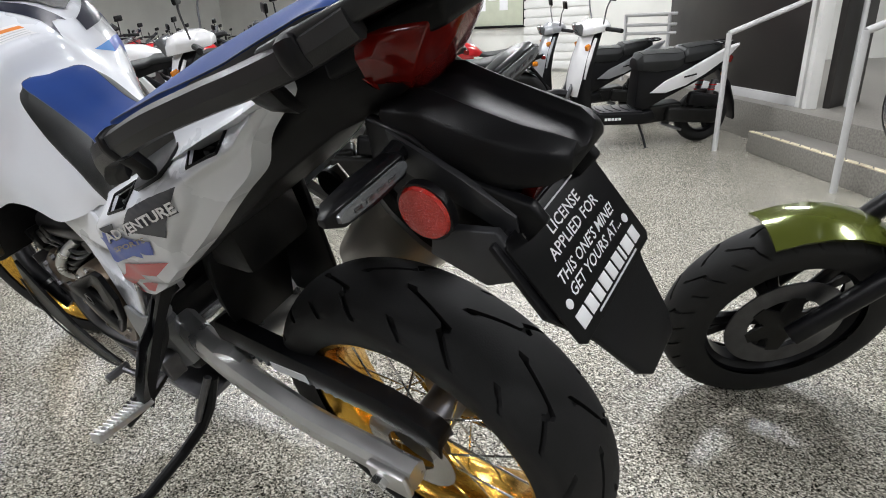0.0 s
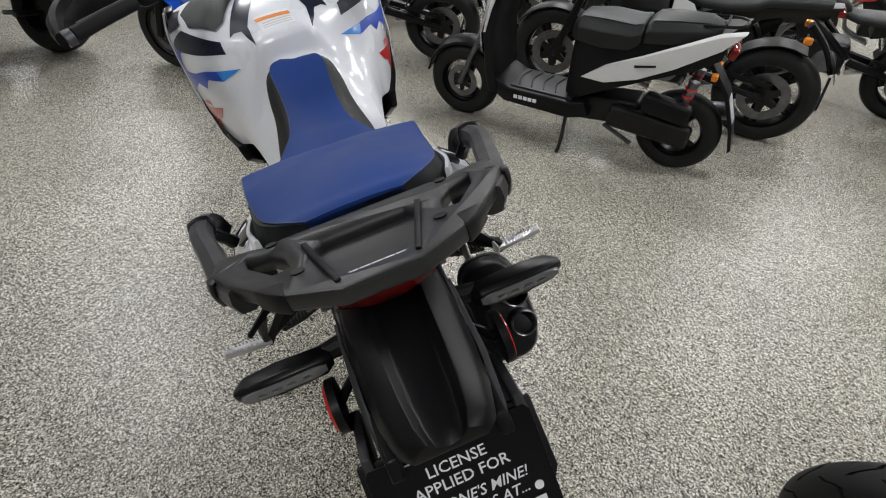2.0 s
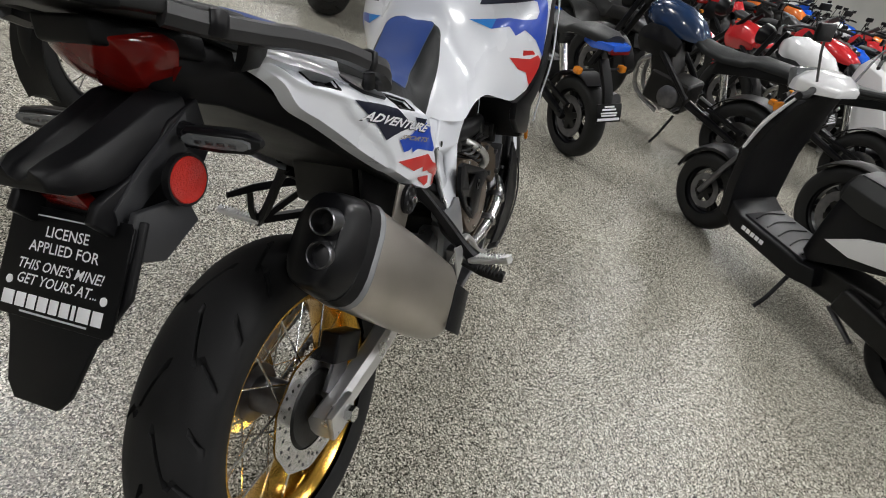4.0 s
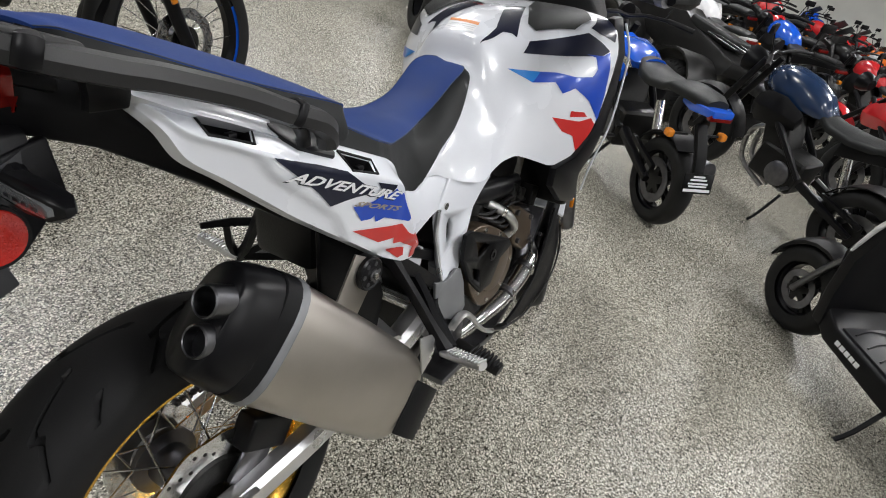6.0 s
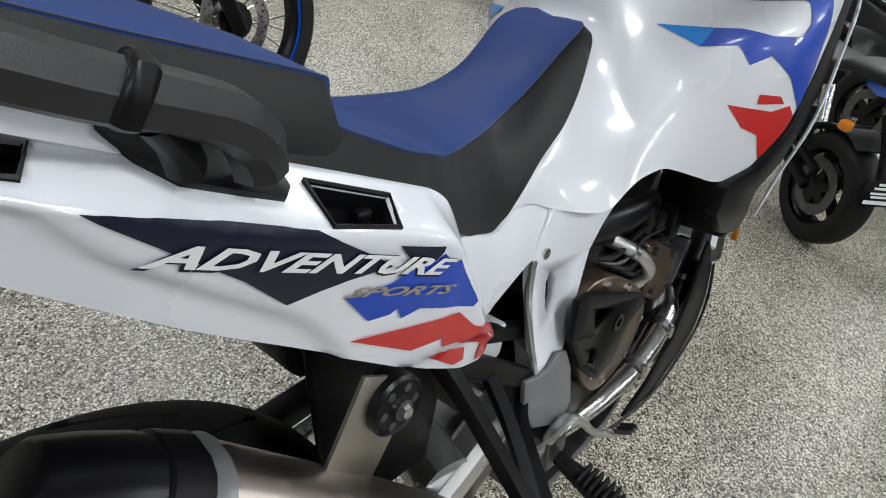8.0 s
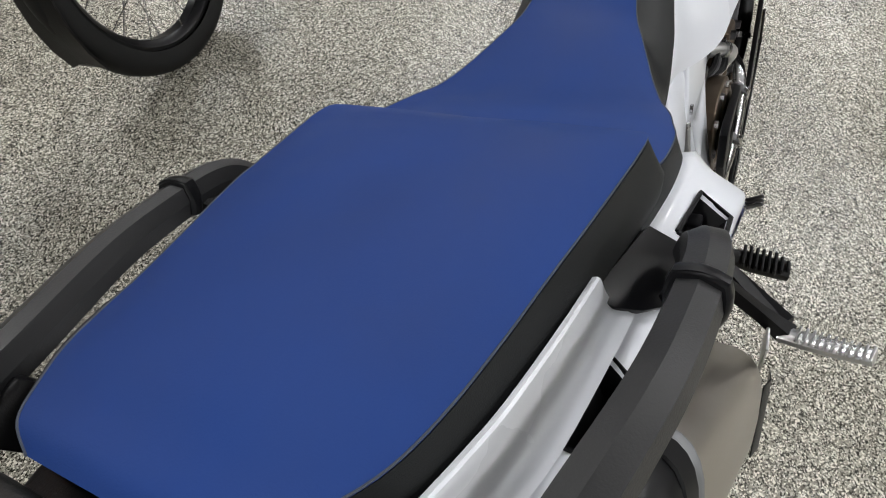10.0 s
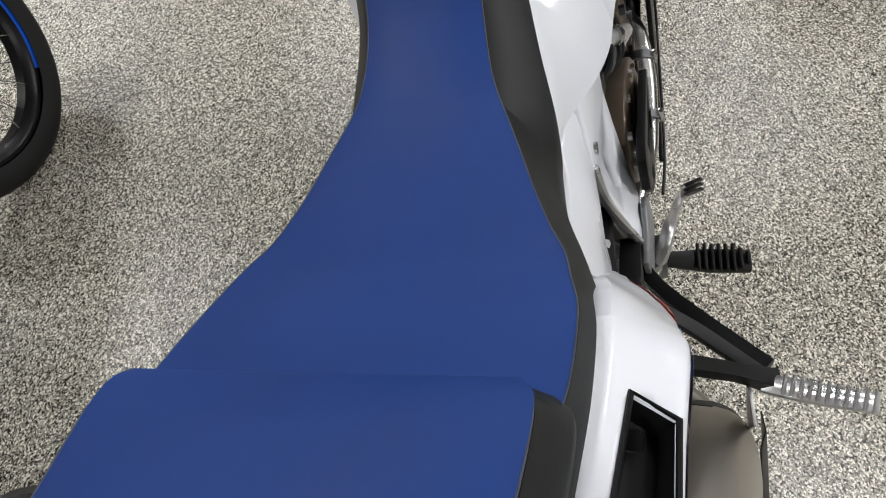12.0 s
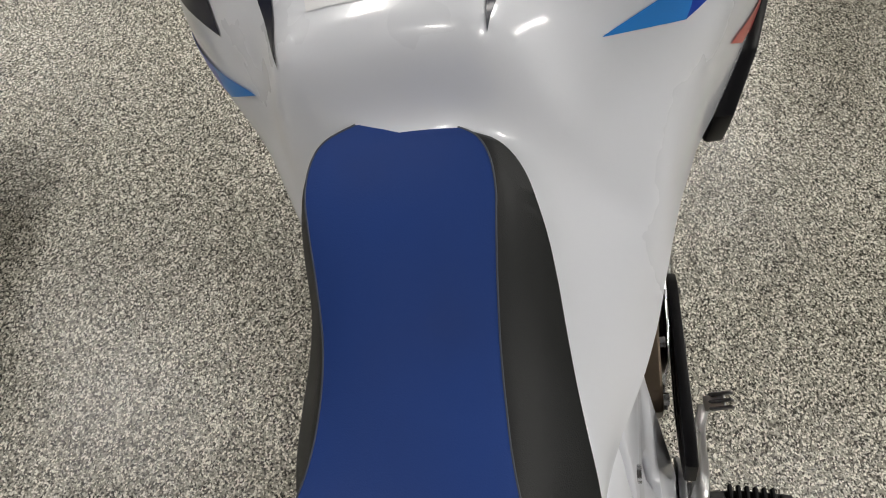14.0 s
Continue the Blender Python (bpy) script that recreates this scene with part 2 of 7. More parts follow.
def sweep(points, r, n=10, per=6, flat=1.0, up=(0, 0, 1), square=0.0, caps=True):
    """A tube along a line. r: a radius or one per given point; flat: its height over its width; square: 0 round to 1 boxy."""
    line = smooth_line(points, per)
    rs = [r] * len(line) if isinstance(r, (int, float)) else [float(np.interp(i / (len(line) - 1) * (len(r) - 1), range(len(r)), r)) for i in range(len(line))]
    secs = []
    for i, p in enumerate(line):
        d = (line[min(i + 1, len(line) - 1)] - line[max(i - 1, 0)]).normalized()
        u = Vector(up)
        side = d.cross(u)
        if side.length < 1e-4:
            side = d.cross(Vector((1, 0, 0)))
        side.normalize()
        v = side.cross(d).normalized()
        ring = []
        for k in range(n):
            a = 2 * math.pi * k / n
            c, s = math.cos(a), math.sin(a)
            if square:
                q = 1 / max(abs(c), abs(s))
                f = 1 + (q - 1) * square
                c, s = c * f, s * f
            ring.append(p + side * (c * rs[i]) + v * (s * rs[i] * flat))
        secs.append(ring)
    return loft(secs, caps)


def lathe(profile, n=48, axis="y", start=0.0, turn=360.0):
    """Turns a profile of (distance along the axis, radius) round the axis; the profile is closed by itself."""
    bm = bmesh.new()
    full = abs(turn) >= 359.9
    steps = n if full else n + 1
    rows = []
    for i in range(steps):
        a = radians(start + turn * i / n)
        c, s = math.cos(a), math.sin(a)
        rows.append([bm.verts.new({"y": (r * c, d, r * s), "x": (d, r * c, r * s), "z": (r * c, r * s, d)}[axis]) for d, r in profile])
    for i in range(n):
        a, b = rows[i], rows[(i + 1) % steps]
        for j in range(len(profile)):
            k = (j + 1) % len(profile)
            bm.faces.new((a[j], a[k], b[k], b[j]))
    if not full:
        bm.faces.new(rows[0])
        bm.faces.new(rows[-1][::-1])
    return bm


def rod(a, b, r, n=8):
    a, b = Vector(a), Vector(b)
    bm = bmesh.new()
    d = b - a
    bmesh.ops.create_cone(bm, cap_ends=True, segments=n, radius1=r, radius2=r, depth=d.length, matrix=Matrix.Translation((a + b) / 2) @ d.to_track_quat("Z", "Y").to_matrix().to_4x4())
    return bm


def mirror_y(bm):
    bm.transform(Matrix.Diagonal((1, -1, 1, 1)))
    bmesh.ops.reverse_faces(bm, faces=bm.faces)
    return bm


def text_mesh(words, size, shear=0.0, width=1.0, bold=0.0):
    """Lettering as a flat bmesh in x and y, centred."""
    cu = bpy.data.curves.new("lettering", "FONT")
    cu.body, cu.size, cu.shear, cu.align_x, cu.align_y, cu.offset, cu.resolution_u = words, size, shear, "CENTER", "CENTER", bold, 2
    ob = bpy.data.objects.new("lettering", cu)
    scene.collection.objects.link(ob)
    me = bpy.data.meshes.new_from_object(ob.evaluated_get(bpy.context.evaluated_depsgraph_get()))
    bm = bmesh.new()
    bm.from_mesh(me)
    bm.transform(Matrix.Diagonal((width, 1, 1, 1)))
    bpy.data.objects.remove(ob)
    bpy.data.meshes.remove(me)
    return bm


def lay_on(bm, tree, way, lift=0.0012):
    """Presses a flat bmesh along a direction on a surface, a little proud of it."""
    way = Vector(way).normalized()
    lost = []
    for v in bm.verts:
        hit, normal, _, _ = tree.ray_cast(v.co - way * 0.5, way)
        if hit is None:
            lost.append(v)
            continue
        if normal.dot(way) > 0:
            normal = -normal
        v.co = hit + normal * lift
    bmesh.ops.delete(bm, geom=lost, context="VERTS")
    return bm


def sheet(outline, y=-0.3, step=0.007):
    """A flat patch of (x, z) points, cut into small cells so that it can bend."""
    bm = bmesh.new()
    bm.faces.new([bm.verts.new((x, y, z)) for x, z in outline])
    xs, zs = [p[0] for p in outline], [p[1] for p in outline]
    for k in range(1, int((max(xs) - min(xs)) / step) + 1):
        bmesh.ops.bisect_plane(bm, geom=bm.verts[:] + bm.edges[:] + bm.faces[:], plane_co=(min(xs) + k * step, 0, 0), plane_no=(1, 0, 0))
    for k in range(1, int((max(zs) - min(zs)) / step) + 1):
        bmesh.ops.bisect_plane(bm, geom=bm.verts[:] + bm.edges[:] + bm.faces[:], plane_co=(0, 0, min(zs) + k * step), plane_no=(0, 0, 1))
    bmesh.ops.triangulate(bm, faces=bm.faces)
    return bm


def tree_of(ob):
    return BVHTree.FromPolygons([v.co.copy() for v in ob.data.vertices], [p.vertices[:] for p in ob.data.polygons])


# ---- the setting ----
def slab(name, size, at, mat, label, category, bevel=0.0):
    ob = part(name, block(size, Matrix.Translation(at), bevel), mat, smooth=False)
    return tagged(ob, label, category, kind="structure")


slab("floor", (34, 34, 0.2), (5, -1, -0.1), FLOOR, "glossy grey speckled epoxy floor with flakes", "floor")
slab("ceiling", (34, 34, 0.2), (5, -1, CEILING + 0.165), CEIL, "plain grey shop ceiling", "ceiling")
slab("wall_north", (34, 0.2, 5.2), (5, 15.0, 2.5), WALL, "white painted shop wall", "wall")
slab("wall_south", (34, 0.2, 5.2), (5, -13.0, 2.5), WALL, "white painted shop wall", "wall")
slab("wall_east", (0.2, 27.8, 5.2), (20.0, 1.0, 2.5), WALL, "white painted shop wall", "wall")
slab("wall_west", (0.2, 27.8, 5.2), (-9.0, 1.0, 2.5), WALL, "white painted shop wall", "wall")


def ceiling_lamp(x, y):
    t = thing("ceiling_light", "white rectangular ceiling light panel", "ceiling light", pose(x, y, CEILING), group="ceiling lights")
    part("frame", block((1.28, 0.68, 0.06), pose(0, 0, 0.035), 0.01), GREY_RAIL, t)
    part("diffuser", block((1.2, 0.6, 0.02), pose(0, 0, 0.0), 0.004), LAMP_GLOW, t)
    return t


lamp = ceiling_lamp(*LAMPS[0])
for x, y in LAMPS[1:]:
    copy_thing(lamp, pose(x, y, CEILING))
for x, y in LAMPS:
    d = bpy.data.lights.new("lamp", "AREA")
    d.shape, d.size, d.size_y, d.energy, d.color = "RECTANGLE", 1.2, 0.6, LAMP_POWER, (1.0, 0.98, 0.965)
    new("lamp", d).matrix_world = pose(x, y, CEILING - 0.03)


# ---- the motorcycle: built upright, x ahead, y to its left, then leant on its stand ----
LEAN = 19.0
bike = thing("motorcycle", "white adventure motorcycle, blue seat and gold wheels, on side stand", "motorcycle", pose(0, -0.018, 0.0075, -LEAN, 0, 1.1))
AXLE = 0.332


def tread_line(a):
    """Where a groove runs round the tyre, in half pitches, at a (0 middle, 1 shoulder)."""
    return float(np.interp(a, (0, 0.05, 0.36, 0.44, 0.95), (0, 0, 0.95, 0.80, 1.30)))


def tyre_mesh(outer, bead, half, pitches=0, cut=0.010, around=None, across=48):
    """A round tyre about y. pitches: how many tread blocks go round it, 0 for slick."""
    bm = bmesh.new()
    hgt = outer - bead
    if pitches:
        stations = [(k + f, k, inside) for k in range(2 * pitches) for f, inside in ((-0.10, -2), (-0.085, -1), (0.085, 1), (0.10, 2), (0.33, 0), (0.5, 0), (0.67, 0))]
        turn = 2 * math.pi / (2 * pitches)
    else:
        around = around or 72
        stations = [(k, k, 0) for k in range(around)]
        turn = 2 * math.pi / around
    rows = []
    for u, k, inside in stations:
        row = []
        for j in range(across + 1):
            v = -1 + 2 * j / across
            th = v * radians(118)
            y = half * math.sin(th)
            r = bead + hgt * (0.47 + (0.53 if abs(th) < radians(90) else 1.0) * math.cos(th))
            ang = u * turn
            if pitches:
                w = min(abs(th) / radians(75), 1)
                if inside:
                    wide = float(np.interp(w, (0, 0.36, 0.46, 1), (0.080, 0.075, 0.055, 0.050)))
                    ang = (k + math.copysign(wide + (0.022 if abs(inside) == 2 else 0.0), inside)) * turn
                ang += tread_line(w) * turn
                own = (k % 2 == 0) == (v > 0)
                if abs(inside) == 1 and ((own and 0.05 < w < 0.90) or (not own and 0.60 < w < 0.94)):
                    r -= cut
            row.append(bm.verts.new((r * math.cos(ang), y, r * math.sin(ang))))
        rows.append(row)
    n = len(rows)
    for i in range(n):
        p, q = rows[i], rows[(i + 1) % n]
        for j in range(across):
            bm.faces.new((p[j], p[j + 1], q[j + 1], q[j]))
    return bm


def spoked_wheel(parent, outer, rim_r, half, rim_half, pitches, rim_mat, hub_r, spokes, tyre_mat=RUBBER, disc=None, name="rear_wheel", inner_tape=False):
    """Wheel about y at its parent's origin: tyre, rim, hub, spokes, discs."""
    w = new(name)
    w.parent = parent
    part("tyre", tyre_mesh(outer, rim_r + 0.001, half, pitches), tyre_mat, w, "black treaded tyre", sharp=40)
    h = rim_half
    prof = [(-h, rim_r), (-h, rim_r - 0.010), (-h * 0.82, rim_r - 0.020), (-h * 0.45, rim_r - 0.030), (h * 0.45, rim_r - 0.030), (h * 0.82, rim_r - 0.020), (h, rim_r - 0.010), (h, rim_r), (h * 0.9, rim_r + 0.002), (h * 0.5, rim_r - 0.016), (-h * 0.5, rim_r - 0.016), (-h * 0.9, rim_r + 0.002)]
    part("rim", lathe(prof, 96), rim_mat, w, sharp=25)
    part("hub", lathe([(-0.062, 0.0001), (-0.062, hub_r), (-0.05, hub_r), (-0.045, hub_r * 0.62), (0.045, hub_r * 0.62), (0.05, hub_r), (0.062, hub_r), (0.062, 0.0001)], 40), DARK_STEEL, w)
    me = None
    for k in range(spokes):
        s = 1 if k % 2 else -1
        a = 2 * math.pi * k / spokes
        b = a + (0.62 if (k // 2) % 2 else -0.62)
        p = Vector((hub_r * math.cos(b), s * 0.05, hub_r * math.sin(b)))
        q = Vector(((rim_r - 0.026) * math.cos(a), s * h * 0.5, (rim_r - 0.026) * math.sin(a)))
        d = q - p
        if me is None:
            o = part("spoke", rod((0, 0, 0), (0, 0, 1), 0.0021, 6), STEEL, w)
            me = o.data
        else:
            o = shared("spoke", me, w, Matrix())
        o.matrix_local = Matrix.Translation(p) @ d.to_track_quat("Z", "Y").to_matrix().to_4x4() @ Matrix.Diagonal((1, 1, d.length, 1))
    return w


def brake_disc(parent, r0, r1, y, waves=10):
    bm = bmesh.new()
    n = 120
    rows = []
    for i in range(n):
        a = 2 * math.pi * i / n
        ro = r1 * (1 + 0.018 * math.cos(waves * a))
        rows.append([bm.verts.new((r * math.cos(a), yy, r * math.sin(a))) for r, yy in ((r0, y - 0.0025), (ro, y - 0.0025), (ro, y + 0.0025), (r0, y + 0.0025))])
    for i in range(n):
        p, q = rows[i], rows[(i + 1) % n]
        for j in range(4):
            k = (j + 1) % 4
            bm.faces.new((p[j], p[k], q[k], q[j]))
    d = part("brake_disc", bm, STEEL, parent, "drilled steel brake disc")
    hole = None
    s = 1 if y > 0 else -1
    for i in range(40):
        a = 2 * math.pi * (i + 0.5) / 40
        r = r0 + (r1 - r0) * (0.28 + 0.22 * (i % 3))
        m = Matrix.Translation((r * math.cos(a), y + s * 0.0026, r * math.sin(a)))
        if hole is None:
            hole = part("disc_hole", lathe([(-0.0004, 0.0001), (-0.0004, 0.0036), (0.0004, 0.0036), (0.0004, 0.0001)], 10), ENGINE_BLACK, d)
            hole.matrix_local = m
        else:
            shared("disc_hole", hole.data, d, m)
    return d


rear = spoked_wheel(bike, 0.343, 0.2435, 0.082, 0.066, 11, GOLD, 0.062, 32)
rear.location = (-0.014, 0, AXLE)
brake_disc(rear, 0.083, 0.128, -0.083)
part("disc_carrier", lathe([(-0.088, 0.03), (-0.088, 0.075), (-0.078, 0.086), (-0.072, 0.086), (-0.072, 0.03)], 40), ENGINE_BLACK, rear)
part("sprocket", lathe([(0.080, 0.05), (0.080, 0.094), (0.086, 0.094), (0.086, 0.05)], 44), STEEL, rear)
front = spoked_wheel(bike, 0.329, 0.2545, 0.056, 0.046, 0, GOLD, 0.05, 32, name="front_wheel")
front.location = (1.56, 0, 0.33)
front.rotation_euler = (0, 0, radians(17))
brake_disc(front, 0.10, 0.155, -0.062)

# swingarm
for s in (-1, 1):
    arm = sweep([(0.62, s * 0.085, 0.43), (0.40, s * 0.118, 0.40), (0.20, s * 0.128, 0.363), (0.06, s * 0.122, 0.337), (-0.05, s * 0.120, 0.325)], [0.032, 0.027, 0.024, 0.024, 0.024], n=12, per=5, flat=1.15, square=0.75)
    part("swingarm", arm, ALU, bike, "cast aluminium swingarm")
    part("axle_block", block((0.085, 0.016, 0.058), pose(-0.012, s * 0.147, AXLE), 0.006), ALU, bike)
    part("axle_nut", lathe([(-0.01, 0.0001), (-0.01, 0.017), (0.01, 0.017), (0.01, 0.0001)], 6), STEEL, bike).location = (0.0, s * 0.162, AXLE)
part("swingarm_bridge", sweep([(0.42, 0.12, 0.405), (0.44, 0.0, 0.42), (0.42, -0.12, 0.405)], 0.04, n=12, flat=1.2, square=0.5), ALU, bike)

# chain and its guard
for dz, z0 in ((0.082, 0.0), (-0.082, 0.0)):
    run = []
    for k in range(46):
        f = k / 46
        p = Vector((0.04 + 0.55 * f, 0.083, AXLE + dz * (1 - 0.55 * f) + 0.06 * f))
        run.append(block((0.0105, 0.011 if k % 2 else 0.018, 0.011), Matrix.Translation(p) @ Euler((0, math.atan2(dz * 0.55 - 0.06, 0.55), 0)).to_matrix().to_4x4(), 0.002, 1))
    part("chain", join(*run), DARK_STEEL, bike, "steel drive chain")
guard = loft([[(x, 0.062, z), (x, 0.062, z + 0.03), (x, 0.098, z + 0.034), (x, 0.106, z + 0.016), (x, 0.106, z - 0.010), (x, 0.100, z - 0.010), (x, 0.096, z + 0.008), (x, 0.07, z + 0.01)] for x, z in ((-0.112, 0.402), (-0.095, 0.420), (0.0, 0.446), (0.15, 0.458), (0.30, 0.470), (0.43, 0.482))])
part("chain_guard", soften(guard, 0.003), BLACK, bike, "black plastic chain guard")
part("guard_sticker", block((0.10, 0.0015, 0.022), pose(0.22, 0.1075, 0.462, 0, 3, 0), 0), DECAL_GREY, bike, "small pale warning label")

# rear caliper
part("caliper", soften(block((0.10, 0.045, 0.065), pose(0.085, -0.098, 0.425, 0, 28, 0), 0.008), 0.002), BLACK_SATIN, bike)
part("caliper_bracket", prism([(0.0, 0.37), (0.03, 0.40), (0.09, 0.46), (0.12, 0.44), (0.08, 0.36), (0.03, 0.33)], "y", -0.11, -0.10), DARK_STEEL, bike)


# ---- seats ----
def left_rise(x):
    """The cushion stands a little higher on its left, but for its tail."""
    return 0.010 * min(max((x + 0.03) / 0.12, 0), 1)


def left_width(x):
    """The cushion runs in a little on its left towards the tail."""
    return 0.95 + 0.075 * min(max((x + 0.06) / 0.12, 0), 1) - 0.025 * min(max((x - 0.20) / 0.10, 0), 1)


def seat_loft(rows):
    """rows: x, half width of the top, half width of the skirt, height of the edge, crown, height of the skirt's foot."""
    secs = []
    for x, wt, wo, ze, cr, zb in rows:
        top = [(x, wt * q, ze + cr * (1 - abs(q) ** 2.4)) for q in (-1, -0.93, -0.75, -0.5, -0.25, 0, 0.25, 0.5, 0.75, 0.93, 1)]
        top = [(q[0], q[1] * (left_width(x) if q[1] > 0 else 1), q[2] + left_rise(x) * max(q[1], 0) / wt) for q in top]
        secs.append((top, [(x, wt * 1.004, ze - 0.002), (x, wt + (wo - wt) * 0.45, ze - (ze - zb) * 0.3), (x, wo, ze - (ze - zb) * 0.62), (x, wo * 0.985, zb)]))
    return secs


def dense(rows, per=5):
    return [tuple(p) for p in zip(*[[v[0] for v in smooth_line([(r[i], 0, 0) for r in rows], per)] for i in range(len(rows[0]))])]


def seat(name, rows, label):
    rows = dense(rows)
    deep = lambda x: 0.02 + (0.05 * min(max((x - 0.19) / 0.02, 0), 1) if name == "pillion_seat" else 0)
    s = seat_loft(rows)
    top = loft([[(p[0] * (1.012 if p[0] > 0.2 and name == "pillion_seat" else 1), p[1], p[2]) for p in a] + [(p[0] * (1.012 if p[0] > 0.2 and name == "pillion_seat" else 1), p[1] * 0.98, p[2] - deep(p[0])) for p in a[::-1]] for a, _ in s])
    o = part(name, top, SEAT_BLUE, bike, label, sharp=60)
    skirt = loft([[(p[0], -p[1], p[2]) for p in b[::-1]] + [(p[0], p[1], p[2] + left_rise(p[0]) * (1 if k == 0 else 0.6)) for k, p in enumerate(b)] for a, b in s], caps=True)
    part("skirt", skirt, SEAT_BLACK, o, "black vinyl side skirt", sharp=60)
    for q in (-1, 1):
        part("seam", sweep([(a[0][0], (a[-1] if q > 0 else a[0])[1], (a[-1] if q > 0 else a[0])[2] + 0.0002) for a, _ in s], 0.0007, n=5, per=1), PIPING, o)
    return o


RIDER_REAR = [
    (0.12, 0.146, 0.160, 0.985, 0.006, 0.90), (0.205, 0.152, 0.166, 0.962, 0.008, 0.88), (0.249, 0.157, 0.169, 0.943, 0.010, 0.86), (0.298, 0.156, 0.169, 0.921, 0.011, 0.84),
    (0.326, 0.149, 0.162, 0.911, 0.012, 0.83), (0.351, 0.142, 0.154, 0.902, 0.012, 0.822), (0.38, 0.128, 0.144, 0.893, 0.013, 0.815), (0.417, 0.113, 0.130, 0.889, 0.013, 0.795),
    (0.457, 0.099, 0.118, 0.888, 0.013, 0.775), (0.496, 0.085, 0.112, 0.889, 0.013, 0.769)]
RIDER_FRONT = [
    (0.528, 0.073, 0.113, 0.891, 0.012, 0.795), (0.556, 0.066, 0.111, 0.897, 0.012, 0.817), (0.587, 0.062, 0.105, 0.907, 0.012, 0.836), (0.619, 0.060, 0.099, 0.922, 0.011, 0.850),
    (0.652, 0.061, 0.094, 0.944, 0.010, 0.867), (0.681, 0.063, 0.091, 0.964, 0.009, 0.90), (0.702, 0.064, 0.086, 0.976, 0.008, 0.93), (0.722, 0.060, 0.078, 0.984, 0.006, 0.955),
    (0.736, 0.050, 0.064, 0.988, 0.004, 0.972), (0.747, 0.030, 0.040, 0.988, 0.002, 0.978)]
rider = seat("rider_seat", RIDER_REAR + RIDER_FRONT, "blue and black stepped rider seat")
pillion = seat("pillion_seat", [
    (-0.136, 0.058, 0.063, 1.093, 0.003, 1.066), (-0.125, 0.080, 0.087, 1.094, 0.005, 1.056), (-0.106, 0.096, 0.105, 1.088, 0.008, 1.043), (-0.081, 0.111, 0.121, 1.080, 0.016, 1.03), (-0.047, 0.120, 0.132, 1.069, 0.021, 1.01), (0.0, 0.126, 0.139, 1.053, 0.024, 0.99),
    (0.05, 0.131, 0.144, 1.037, 0.025, 0.975), (0.10, 0.137, 0.149, 1.022, 0.024, 0.96), (0.15, 0.143, 0.155, 1.008, 0.021, 0.945), (0.20, 0.148, 0.160, 0.994, 0.015, 0.93), (0.224, 0.147, 0.160, 0.986, 0.006, 0.925), (0.234, 0.138, 0.154, 0.979, 0.003, 0.922)],
    "blue and black pillion seat")

# ---- tank and shrouds: half sections from the top's middle to the lower edge ----
TANK_REAR = [
    (0.5, [(0, 0.775), (0.03, 0.775), (0.06, 0.774), (0.085, 0.774), (0.098, 0.775), (0.103, 0.777), (0.104, 0.778)]),
    (0.555, [(0, 0.815), (0.03, 0.815), (0.06, 0.816), (0.09, 0.82), (0.105, 0.819), (0.111, 0.806), (0.112, 0.788)]),
    (0.6, [(0, 0.838), (0.03, 0.838), (0.06, 0.84), (0.09, 0.842), (0.104, 0.835), (0.116, 0.808), (0.123, 0.772)]),
    (0.655, [(0, 0.895), (0.03, 0.894), (0.06, 0.888), (0.084, 0.879), (0.098, 0.858), (0.124, 0.806), (0.142, 0.756)]),
    (0.7, [(0, 0.95), (0.03, 0.948), (0.06, 0.938), (0.082, 0.922), (0.102, 0.884), (0.136, 0.818), (0.155, 0.752)]),
]
TANK_MIDDLE = [
    (0.73, [(0, 0.982), (0.034, 0.98), (0.062, 0.968), (0.085, 0.942), (0.11, 0.895), (0.145, 0.838), (0.163, 0.774)]),
    (0.748, [(0, 1.0), (0.035, 0.998), (0.064, 0.988), (0.09, 0.962), (0.118, 0.902), (0.152, 0.848), (0.168, 0.786)]),
    (0.765, [(0, 1.049), (0.035, 1.048), (0.068, 1.039), (0.098, 0.99), (0.126, 0.925), (0.159, 0.86), (0.172, 0.792)]),
    (0.8, [(0, 1.066), (0.04, 1.064), (0.077, 1.054), (0.11, 1.02), (0.14, 0.972), (0.172, 0.89), (0.181, 0.797)]),
    (0.835, [(0, 1.081), (0.045, 1.079), (0.092, 1.069), (0.14, 1.04), (0.184, 0.972), (0.192, 0.885), (0.191, 0.788)]),
]
TANK_FRONT = [
    (0.88, [(0, 1.097), (0.055, 1.095), (0.115, 1.086), (0.175, 1.056), (0.222, 0.982), (0.217, 0.885), (0.204, 0.772)]),
    (0.93, [(0, 1.11), (0.07, 1.108), (0.145, 1.099), (0.21, 1.068), (0.252, 0.985), (0.245, 0.88), (0.224, 0.757)]),
    (0.985, [(0, 1.12), (0.08, 1.118), (0.168, 1.11), (0.242, 1.078), (0.275, 0.99), (0.268, 0.89), (0.25, 0.768)]),
    (1.03, [(0, 1.125), (0.085, 1.123), (0.182, 1.116), (0.257, 1.088), (0.285, 1.01), (0.282, 0.92), (0.275, 0.826)]),
    (1.075, [(0, 1.128), (0.085, 1.125), (0.187, 1.119), (0.262, 1.1), (0.289, 1.045), (0.289, 0.99), (0.286, 0.93)]),
]
TANK = TANK_REAR + TANK_MIDDLE + TANK_FRONT


